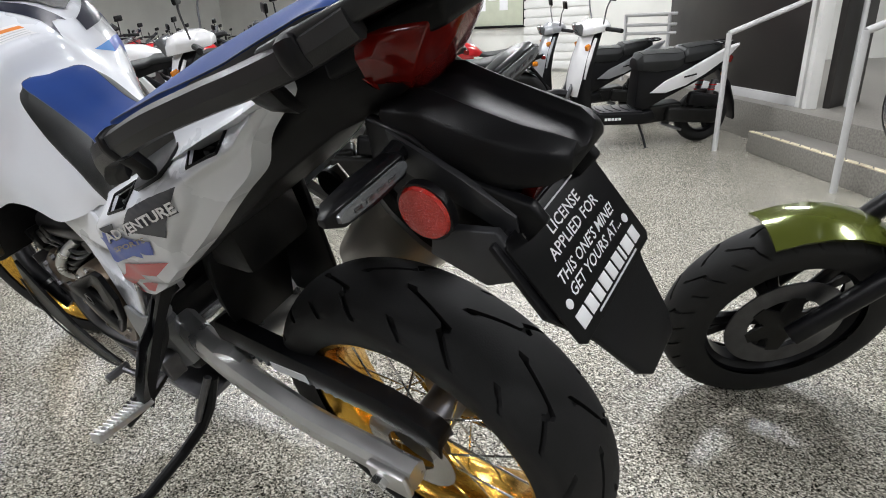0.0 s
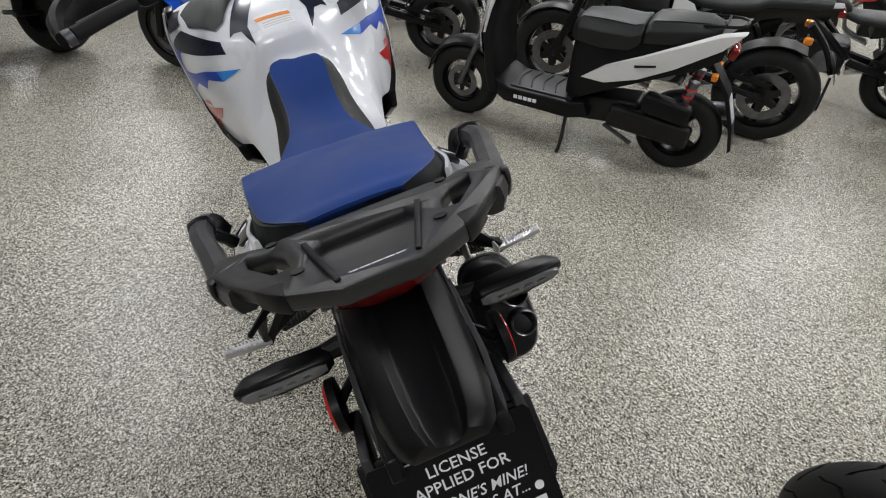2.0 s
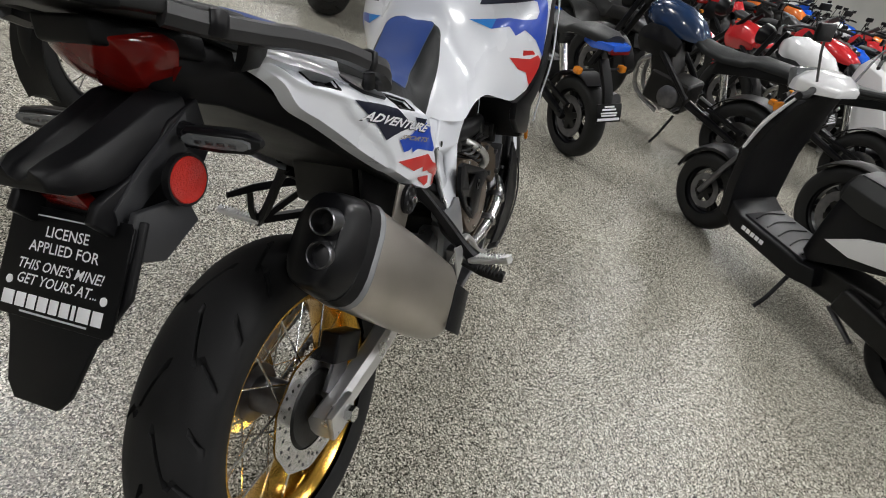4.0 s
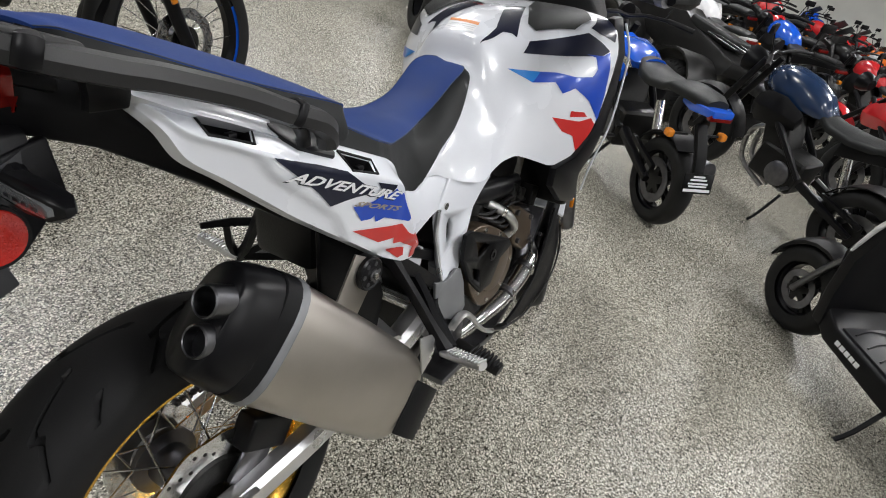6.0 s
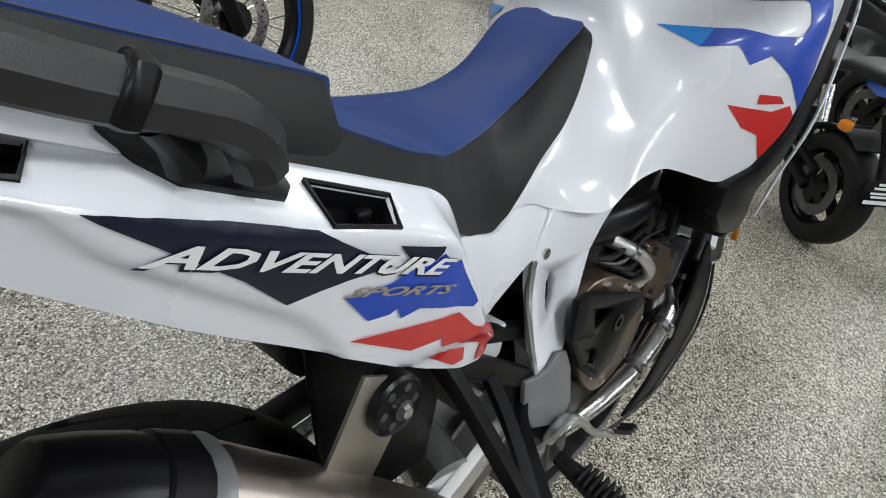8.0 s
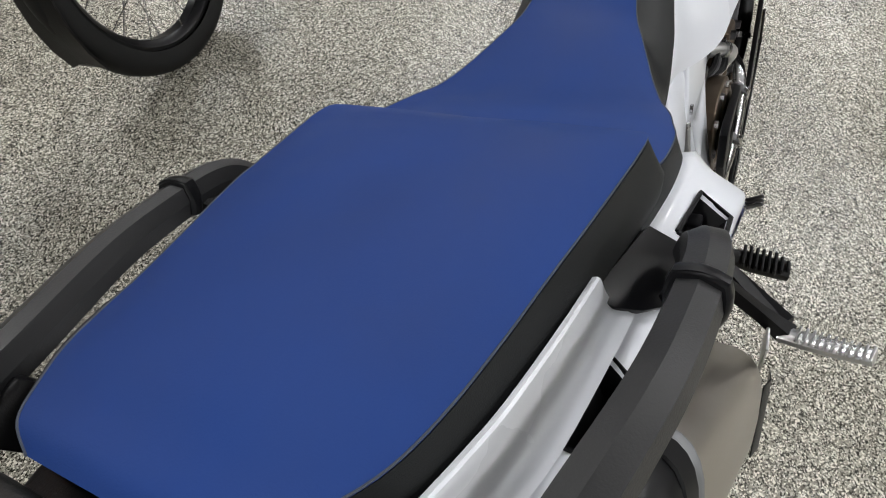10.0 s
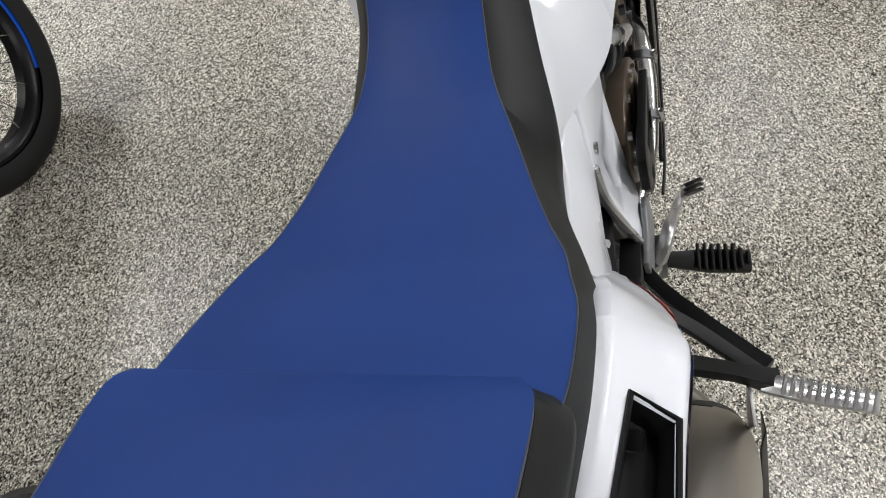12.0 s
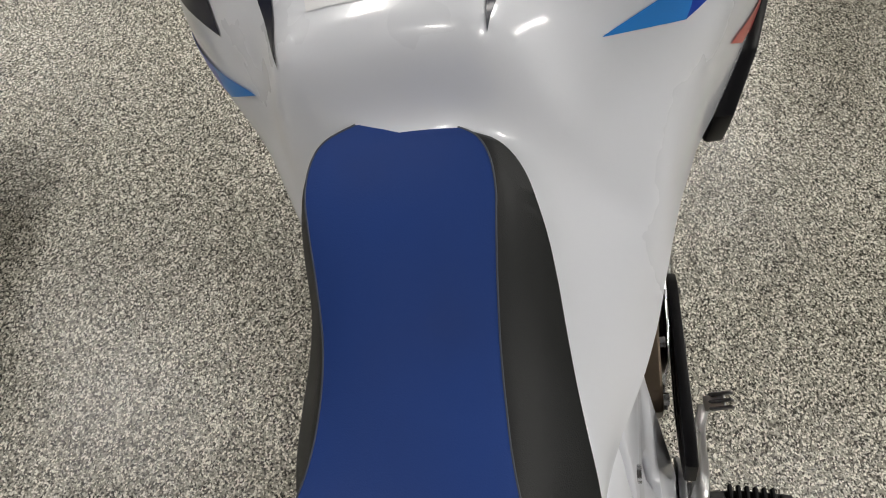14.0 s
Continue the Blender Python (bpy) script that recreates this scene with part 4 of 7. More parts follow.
# mudguard hood and its sides
hood = [(-0.165, 0.070, 1.002, 0.925), (-0.215, 0.068, 0.999, 0.918), (-0.262, 0.066, 0.981, 0.914), (-0.312, 0.062, 0.964, 0.914), (-0.345, 0.054, 0.955, 0.918), (-0.362, 0.040, 0.946, 0.926)]
part("mudguard", soften(loft([[(x, q * w, zt + (zb - zt) * f + up) for q, f, up in ((-1, 1, 0), (-1.02, 0.55, 0), (-0.88, 0.16, 0), (-0.52, 0, 0.005), (-0.36, 0, -0.006), (0, 0, -0.011), (0.36, 0, -0.006), (0.52, 0, 0.005), (0.88, 0.16, 0), (1.02, 0.55, 0), (1, 1, 0))] for x, w, zt, zb in hood]), 0.003, 2), BLACK, bike, "black plastic rear mudguard", sharp=35)
for s in (-1, 1):
    part("mudguard_side", soften(prism([(-0.15, 0.985), (-0.205, 0.968), (-0.262, 0.925), (-0.33, 0.905), (-0.345, 0.885), (-0.31, 0.845), (-0.25, 0.840), (-0.19, 0.865), (-0.14, 0.92)], "y", s * 0.056, s * 0.071, 0.003), 0.002), BLACK, bike)
    part("mudguard_fin", soften(loft([[(-0.178, s * 0.074, 0.975), (-0.178, s * 0.068, 0.975), (-0.182, s * 0.066, 0.93), (-0.182, s * 0.074, 0.93)], [(-0.262, s * 0.078, 0.93), (-0.262, s * 0.070, 0.932), (-0.262, s * 0.070, 0.895), (-0.262, s * 0.078, 0.893)], [(-0.315, s * 0.074, 0.89), (-0.315, s * 0.068, 0.892), (-0.315, s * 0.068, 0.862), (-0.315, s * 0.074, 0.860)]]), 0.001), GREY_PLASTIC, bike)
part("plate_bracket", soften(loft([[(-0.225, -0.062, 0.925), (-0.225, 0.064, 0.925), (-0.25, 0.064, 0.83), (-0.25, -0.062, 0.83)], [(-0.285, -0.060, 0.930), (-0.285, 0.062, 0.930), (-0.318, 0.076, 0.84), (-0.318, -0.074, 0.84)]]), 0.003), BLACK, bike, "black plate bracket")
part("plate_light", block((0.016, 0.070, 0.030), pose(-0.312, 0.002, 0.899, 0, -28, 0), 0.005), RED_LENS, bike, "red plate light")

# number board: tilted so that its foot stands back
PLATE_M = Matrix.Translation((-0.3475, 0.001, 0.8195)) @ Matrix.Rotation(radians(32.7), 4, "Y")
board = part("plate_holder", soften(prism([(0.105, 0.072), (-0.105, 0.072), (-0.108, -0.02), (-0.07, -0.085), (-0.052, -0.15), (-0.035, -0.168), (0.035, -0.168), (0.052, -0.15), (0.07, -0.085), (0.108, -0.02)], "x", 0.006, 0.014, 0.002), 0.001), BLACK, bike, "black plastic plate holder")
board.matrix_local = PLATE_M
for s in (-1, 1):
    part("plate_holder_wing", soften(prism([(0.0, 0.08), (0.07, 0.115), (0.10, 0.09), (0.06, 0.03), (0.0, 0.02)], "y", s * 0.085, s * 0.097, 0.002), 0.001), GREY_PLASTIC, bike).matrix_local = PLATE_M
plate = part("license_plate", soften(prism([(0.099, 0.060), (0.093, 0.067), (-0.093, 0.067), (-0.099, 0.060), (-0.099, -0.063), (-0.092, -0.070), (0.092, -0.070), (0.099, -0.063)], "x", -0.001, 0.003, 0.0006), 0.0004), PLATE_BLACK, bike, "black dealer plate with white lettering")
plate.matrix_local = PLATE_M


def on_plate(bm, y, z, lift=-0.0016):
    """Lettering is read from behind: its right is the motorcycle's right."""
    bm.transform(Matrix(((0, 0, -1, lift), (-1, 0, 0, y), (0, 1, 0, z), (0, 0, 0, 1))))
    return bm


for words, size, z, sh, wide in (("LICENSE", 0.0188, 0.0375, 0, 1.04), ("APPLIED FOR", 0.0188, 0.0178, 0, 1.04), ("THIS ONE'S MINE!", 0.0180, -0.0055, 0.25, 0.99), ("GET YOURS AT...", 0.0180, -0.0235, 0.25, 0.99)):
    part("lettering", on_plate(text_mesh(words, size, sh, wide, 0.0002), 0.0, z), DECAL_WHITE, plate)
x = -0.0845
for w in (0.022, 0.0185, 0.0165, 0.0185, 0.0165, 0.0175, 0.008, 0.022, 0.0185):
    part("dealer_name_bar", block((0.0012, w - 0.0028, 0.0175), pose(-0.0014, -(x + w / 2) - 0.0, -0.0495), 0.0004), DECAL_WHITE, plate)
    x += w
    x += 0.0012
part("small_print_bar", block((0.001, 0.11, 0.0022), pose(-0.0013, -0.006, -0.0628), 0), DECAL_GREY, plate)
part("small_print_bar", block((0.001, 0.105, 0.0018), pose(-0.0013, 0.006, 0.0565), 0), DECAL_GREY, plate)
for s in (-1, 1):
    part("plate_bolt", block((0.003, 0.011, 0.007), pose(-0.002, s * 0.066, 0.0565), 0.0015), STEEL, plate)
    part("plate_hole", lathe([(-0.0018, 0.0001), (-0.0018, 0.0055), (0.0, 0.0055), (0.0, 0.0001)], 16, "x"), DECAL_WHITE, plate).location = (0, s * 0.078, -0.028)

# indicators and side reflectors
for s in (-1, 1):
    sig = part("turn_signal", soften(loft([[(-0.200 + dx, s * y, 0.952 + dz) for dx, dz in ((-0.014 * k, -0.011 * k), (-0.014 * k, 0.010 * k), (-0.008 * k, 0.014 * k), (0.012 * k, 0.011 * k), (0.014 * k, -0.006 * k), (-0.004 * k, -0.0145 * k))] for y, k in ((0.088, 0.55), (0.098, 1.0), (0.15, 1.12), (0.190, 0.95), (0.205, 0.35))]), 0.002), BLACK_SATIN, bike, "smoked clear turn signal")
    part("stalk", sweep([(-0.185, s * 0.045, 0.953), (-0.192, s * 0.10, 0.952)], [0.015, 0.011], n=10, per=1), BLACK, sig)
    part("lens", soften(loft([[(-0.2145 + bx, s * y, 0.952 + dz) for bx, dz in ((0.004, -0.009 * k), (-0.002, -0.007 * k), (-0.002, 0.007 * k), (0.004, 0.009 * k))] for y, k in ((0.096, 0.5), (0.106, 1.0), (0.152, 1.12), (0.188, 0.9), (0.196, 0.4))]), 0.001), SMOKE, sig)
    for k in range(4):
        part("lens_cell", block((0.001, 0.010, 0.004), pose(-0.2172, s * (0.122 + 0.017 * k), 0.951), 0.0004), DARK_STEEL, sig)
    ref = part("side_reflector", lathe([(-0.006, 0.0001), (-0.006, 0.0335), (0.004, 0.0335), (0.004, 0.0001)], 36), BLACK, bike, "round red side reflector")
    ref.location = (-0.232, s * 0.104, 0.905)
    part("reflector_lens", lathe([(s * 0.004, 0.0001), (s * 0.004, 0.031), (s * 0.008, 0.029), (s * 0.009, 0.0001)], 36), RED_REFLECT, ref)
    part("reflector_arm", sweep([(0.0, -s * 0.004, 0), (0.02, -s * 0.02, 0.004), (0.03, -s * 0.035, 0.01)], 0.006, n=8, per=2), BLACK, ref)

# ---- exhaust on the right ----
AX0, AX1 = Vector((0.030, -0.173, 0.682)), Vector((0.283, -0.225, 0.443))
ax = (AX1 - AX0).normalized()
side_v = Vector((0, -1, 0)) - ax * Vector((0, -1, 0)).dot(ax)
side_v.normalize()
up_v = ax.cross(side_v).normalized()
if up_v.z < 0:
    up_v = -up_v


def muffler_ring(c, a, b, n=26, e=3.0, tilt=0.0):
    out = []
    for k in range(n):
        t = 2 * math.pi * k / n
        cx, sy = math.cos(t), math.sin(t)
        u = math.copysign(abs(cx) ** (2 / e), cx) * a
        v = math.copysign(abs(sy) ** (2 / e), sy) * b * 1.15
        out.append(c + side_v * u + up_v * v + ax * (tilt * v))
    return out


exh = part("muffler", loft([muffler_ring(AX0 + ax * d, a, b) for d, a, b in ((0.0, 0.054, 0.082), (0.02, 0.056, 0.084), (0.20, 0.060, 0.084), (0.325, 0.062, 0.080), (0.352, 0.056, 0.072))]), TITAN, bike, "brushed stainless muffler with black twin-outlet cap", sharp=50)
part("muffler_band", loft([muffler_ring(AX0 + ax * d, a, b) for d, a, b in ((-0.006, 0.0555, 0.0835), (0.0, 0.058, 0.086), (0.007, 0.0585, 0.0865), (0.010, 0.056, 0.084))]), GREY_METAL, exh)
CAP = [(-0.104, 0.046, 0.066, (-0.002, -0.004)), (-0.100, 0.049, 0.070, (-0.002, -0.004)), (-0.08, 0.053, 0.075, (0.0, -0.004)), (-0.05, 0.056, 0.080, (0.0, -0.002)), (-0.02, 0.054, 0.081, (0, 0)), (0.004, 0.055, 0.083, (0, 0))]
part("end_cap", loft([muffler_ring(AX0 + ax * d + Vector((o[0], 0, o[1])), a, b, e=2.6) for d, a, b, o in CAP]), BLACK_SATIN, exh, "black muffler end cap", sharp=50)
part("cap_band", loft([muffler_ring(AX0 + ax * d, a, b) for d, a, b in ((-0.036, 0.0525, 0.0795), (-0.034, 0.0545, 0.0815), (-0.008, 0.057, 0.085), (-0.006, 0.0555, 0.083))]), BLACK, exh)
for p in ((-0.054, -0.183, 0.783), (-0.074, -0.183, 0.733)):
    d = Vector((-0.86, -0.05, 0.42)).normalized()
    q = Vector(p) - d * 0.004
    pipe = lathe([(-0.03, 0.0190), (0.012, 0.0190), (0.0135, 0.0205), (0.011, 0.0225), (-0.03, 0.0225)], 28, "z")
    pipe.transform(Matrix.Translation(q) @ d.to_track_quat("Z", "Y").to_matrix().to_4x4())
    part("outlet", pipe, DARK_STEEL, exh)
    plug = lathe([(-0.028, 0.0001), (-0.028, 0.0195), (-0.024, 0.0195), (-0.024, 0.0001)], 20, "z")
    plug.transform(Matrix.Translation(q) @ d.to_track_quat("Z", "Y").to_matrix().to_4x4())
    part("outlet_back", plug, ENGINE_BLACK, exh)
part("front_cap", loft([muffler_ring(AX0 + ax * d, a, b, e=2.4) for d, a, b in ((0.348, 0.057, 0.074), (0.38, 0.050, 0.062), (0.405, 0.034, 0.040))]), BLACK, exh)
part("heat_shield", soften(loft([[AX0 + ax * d + side_v * (0.062 + w) + up_v * v for v in (0.045, 0.02, -0.03, -0.06)] + [AX0 + ax * d + side_v * (0.060 + w) + up_v * v for v in (-0.06, -0.03, 0.02, 0.045)] for d, w in ((0.33, 0.0), (0.37, 0.004), (0.41, -0.002))]), 0.001), BLACK, exh)
part("mount_tab", prism([(0.226, 0.745), (0.258, 0.728), (0.278, 0.702), (0.275, 0.680), (0.21, 0.595), (0.155, 0.630)], "y", -0.178, -0.183, 0.002), TITAN, exh)
bush = part("mount_bush", lathe([(-0.020, 0.0001), (-0.020, 0.010), (-0.016, 0.013), (-0.014, 0.025), (-0.016, 0.028), (-0.013, 0.031), (0.010, 0.031), (0.010, 0.0001)], 32), BLACK_SATIN, exh, "black rubber mount with steel bolt")
bush.location = (0.256, -0.178, 0.700)
part("mount_bolt", lathe([(-0.027, 0.0001), (-0.027, 0.006), (-0.022, 0.0075), (-0.016, 0.0075), (-0.016, 0.0001)], 6), STEEL, bush)
part("mount_washer", lathe([(-0.0215, 0.0001), (-0.0215, 0.0105), (-0.018, 0.0105), (-0.018, 0.0001)], 20), DARK_STEEL, bush)
for k in range(6):
    part("mount_hole", lathe([(-0.0165, 0.0001), (-0.0165, 0.0045), (-0.012, 0.0045), (-0.012, 0.0001)], 10), DARK_STEEL, bush).location = (0.0195 * math.cos(k * math.pi / 3), 0.0005, 0.0195 * math.sin(k * math.pi / 3))
part("link_pipe", sweep([AX1 + ax * 0.05, AX1 + ax * 0.12 + Vector((0, 0.03, 0)), (0.46, -0.11, 0.34), (0.58, -0.06, 0.28), (0.75, 0.0, 0.25)], 0.025, n=14), TITAN, exh)

# ---- frame, foot plates, pegs, levers ----
PANEL_TOP = [(0.380, 0.140, 0.805), (0.407, 0.131, 0.797), (0.451, 0.120, 0.781), (0.486, 0.116, 0.770), (0.507, 0.115, 0.778), (0.529, 0.112, 0.787), (0.575, 0.112, 0.782), (0.645, 0.116, 0.765)]
PANEL_FOOT = [(0.405, 0.150, 0.700), (0.442, 0.146, 0.689), (0.469, 0.141, 0.694), (0.512, 0.137, 0.708), (0.534, 0.134, 0.713), (0.556, 0.131, 0.716), (0.585, 0.127, 0.725), (0.645, 0.127, 0.738)]
for s in (-1, 1):
    spar = loft([[(x0, s * (y - 0.014), z0), (x0, s * (y + 0.002), z0), (x1, s * (y + 0.002), z1), (x1, s * (y - 0.014), z1)] for x0, z0, x1, z1, y in (
        (0.600, 0.775, 0.800, 0.765, 0.122), (0.572, 0.745, 0.785, 0.735, 0.128), (0.552, 0.712, 0.742, 0.708, 0.130), (0.550, 0.680, 0.704, 0.680, 0.134), (0.549, 0.645, 0.680, 0.645, 0.141), (0.543, 0.602, 0.647, 0.604, 0.152), (0.541, 0.568, 0.612, 0.565, 0.164), (0.545, 0.552, 0.592, 0.552, 0.167))])
    f = part("frame_spar", soften(spar, 0.005, 3), WHITE, bike, "white painted frame spar")
    c = part("cutter", prism([(0.596, 0.686), (0.606, 0.680), (0.613, 0.666), (0.608, 0.640), (0.594, 0.622), (0.585, 0.622), (0.578, 0.638), (0.584, 0.672)], "y", s * 0.06, s * 0.22, 0), BLACK, bike)
    cut(f, c)
    part("frame_bolt", lathe([(-0.006, 0.0001), (-0.006, 0.008), (0.006, 0.008), (0.006, 0.0001)], 12), STEEL, f).location = (0.582, s * 0.129, 0.716)
    ring = []
    for a, b in zip(PANEL_TOP, PANEL_FOOT):
        a, b = Vector((a[0], s * a[1], a[2])), Vector((b[0], s * b[1], b[2]))
        mid = a.lerp(b, 0.5) + Vector((0, s * 0.004, 0))
        ring.append([a + Vector((0, -s * 0.022, 0.006)), a, a.lerp(mid, 0.5) + Vector((0, s * 0.002, 0)), mid, b, b + Vector((0, -s * 0.014, 0.004)), a + Vector((0, -s * 0.03, -0.02))])
    cols = [smooth_line([r[k] for r in ring], 4) for k in range(7)]
    part("knee_panel", soften(loft([[c[k] for c in cols] for k in range(len(cols[0]))]), 0.002), WHITE, bike, "white panel below the seat", sharp=50)
    part("reservoir", block((0.052, 0.04, 0.05), pose(0.470, s * 0.120, 0.630, 0, 12, 0), 0.008), DECAL_GREY, bike)
    part("frame_tube", sweep([(0.556, s * 0.131, 0.715), (0.545, s * 0.137, 0.66), (0.540, s * 0.150, 0.61), (0.540, s * 0.166, 0.555)], 0.0055, n=8), ALU, f)
    part("subframe", sweep([(0.56, s * 0.12, 0.60), (0.42, s * 0.14, 0.67), (0.30, s * 0.15, 0.735)], 0.013, n=10, square=0.6), BLACK, bike)
    part("lower_frame", sweep([(0.60, s * 0.125, 0.57), (0.615, s * 0.13, 0.48), (0.60, s * 0.12, 0.36)], [0.03, 0.034, 0.028], n=12, square=0.5), GREY_METAL, bike)
    part("heel_plate", soften(prism([(0.500, 0.572), (0.540, 0.560), (0.560, 0.562), (0.582, 0.576), (0.604, 0.568), (0.626, 0.526), (0.646, 0.450), (0.622, 0.424), (0.585, 0.440), (0.540, 0.466), (0.505, 0.530)], "y", s * 0.168, s * 0.176, 0.002), 0.001), GREY_METAL, bike, "grey heel plate")
    # rider peg
    peg = part("foot_peg", sweep([(0.603, s * 0.188, 0.374), (0.606, s * 0.250, 0.354), (0.607, s * 0.310, 0.342)], [0.012, 0.020, 0.019], n=12, per=4, flat=0.6, square=0.5), ENGINE_BLACK, bike, "black rubber topped foot peg")
    for k in range(8):
        part("peg_rib", block((0.046 - 0.012 * (k > 5) * (k - 5), 0.0055, 0.012), pose(0.607, s * (0.236 + 0.0102 * k), 0.369 - 0.002 * k), 0.0018, 1), RUBBER, peg)
    part("peg_hanger", soften(prism([(0.57, 0.42), (0.62, 0.43), (0.625, 0.385), (0.61, 0.355), (0.575, 0.36)], "y", s * 0.15, s * 0.19, 0.003), 0.002), DARK_STEEL, bike)
    # pillion peg and its bracket
    part("bracket_arm", sweep([(0.335, s * 0.165, 0.700), (0.345, s * 0.20, 0.655), (0.362, s * 0.262, 0.565), (0.366, s * 0.300, 0.520)], [0.012, 0.009, 0.009, 0.013], n=8, square=0.7), BLACK, bike, "black pillion peg bracket arm")
    part("bracket_arm", sweep([(0.540, s * 0.152, 0.520), (0.480, s * 0.19, 0.522), (0.380, s * 0.298, 0.522)], [0.011, 0.010, 0.011], n=8, square=0.7), BLACK, bike)
    part("bracket_arm", sweep([(0.340, s * 0.165, 0.690), (0.420, s * 0.16, 0.635), (0.540, s * 0.152, 0.545)], 0.014, n=8, square=0.7), BLACK, bike)
    part("bracket_arm", sweep([(0.430, s * 0.165, 0.620), (0.410, s * 0.22, 0.580), (0.372, s * 0.288, 0.528)], 0.008, n=8, square=0.7), BLACK, bike)
    pil = part("pillion_peg", sweep([(0.362, s * 0.292, 0.524), (0.349, s * 0.330, 0.537), (0.333, s * 0.390, 0.556)], [0.012, 0.0125, 0.011], n=12, flat=0.7, square=0.4), ALU, bike, "ribbed aluminium pillion peg")
    for k in range(11):
        part("peg_rib", block((0.024, 0.0035, 0.006), pose(0.3565 - 0.0024 * k, s * (0.310 + 0.0076 * k), 0.5405 + 0.0023 * k, 0, 0, s * 17), 0.001, 1), ALU, pil)
part("bracket_fin", soften(loft([[(x, y, z - h), (x, y + 0.006, z - h), (x, y + 0.006, z + h), (x, y, z + h)] for x, y, z, h in ((0.420, 0.170, 0.636, 0.014), (0.360, 0.215, 0.640, 0.010), (0.325, 0.258, 0.636, 0.010), (0.274, 0.298, 0.630, 0.007))]), 0.001), BLACK, bike, "black peg bracket fin")
part("bracket_arm", sweep([(0.318, 0.270, 0.628), (0.340, 0.292, 0.570), (0.362, 0.298, 0.525)], 0.008, n=8, square=0.7), BLACK, bike)
part("peg_guard", soften(prism([(0.300, 0.580), (0.340, 0.568), (0.360, 0.540), (0.345, 0.512), (0.315, 0.490)], "y", -0.272, -0.276, 0.002), 0.001), ALU, bike)

part("brake_pedal", join(sweep([(0.580, -0.168, 0.380), (0.584, -0.184, 0.428), (0.606, -0.195, 0.452), (0.642, -0.200, 0.428), (0.674, -0.204, 0.390), (0.706, -0.208, 0.362), (0.736, -0.216, 0.348)], [0.013, 0.012, 0.0105, 0.0095, 0.008, 0.0075, 0.008], n=10, flat=0.8), block((0.024, 0.030, 0.007), pose(0.740, -0.230, 0.358, -30, 10, 0), 0.002)), ALU, bike, "forged aluminium brake pedal")
header = part("exhaust_header", sweep([(1.120, -0.120, 0.452), (1.075, -0.150, 0.425), (1.025, -0.160, 0.405), (0.975, -0.164, 0.384), (0.920, -0.164, 0.368), (0.860, -0.162, 0.354), (0.790, -0.152, 0.340), (0.700, -0.130, 0.315)], [0.022, 0.026, 0.027, 0.027, 0.026, 0.025, 0.023, 0.020], n=18), STEEL, bike, "bright steel header pipe with clamps")
for a in ((1.010, -0.161, 0.400), (0.898, -0.164, 0.363)):
    part("pipe_clamp", sweep([Vector(a), Vector(a) + Vector((0.015, 0.001, 0.006))], 0.0305, n=20, per=1), DARK_STEEL, header)
    part("clamp_bolt", block((0.012, 0.012, 0.030), Matrix.Translation(Vector(a) + Vector((0.006, -0.028, 0.008))), 0.003), STEEL, header)
for k in range(3):
    part("pedal_tooth", block((0.004, 0.034, 0.010), pose(0.730 + 0.010 * k, -0.238, 0.369, -30, 0, 0), 0.002, 1), DARK_STEEL, bike)
part("shift_lever", join(sweep([(0.62, 0.17, 0.36), (0.70, 0.20, 0.335), (0.775, 0.215, 0.345)], 0.008, n=8), sweep([(0.775, 0.20, 0.345), (0.775, 0.255, 0.348)], 0.010, n=8, per=1)), DARK_STEEL, bike, "black gear shift lever")

# side stand
stand_foot = bike.matrix_world.inverted() @ Vector((0.60, 0.420, 0.009))
part("side_stand", sweep([(0.555, 0.125, 0.315), (0.575, 0.20, 0.21), tuple(stand_foot)], [0.016, 0.014, 0.012], n=10, per=3), BLACK, bike, "black side stand, down")
foot = block((0.085, 0.05, 0.014), None, 0.006)
foot.transform(Matrix.Translation(stand_foot) @ Matrix.Rotation(radians(LEAN), 4, "X") @ Matrix.Rotation(radians(-20), 4, "Z"))
part("stand_foot", foot, BLACK, bike)
part("stand_spring", sweep([(0.545, 0.135, 0.33), (0.572, 0.20, 0.235)], 0.009, n=10, per=1), DARK_STEEL, bike)

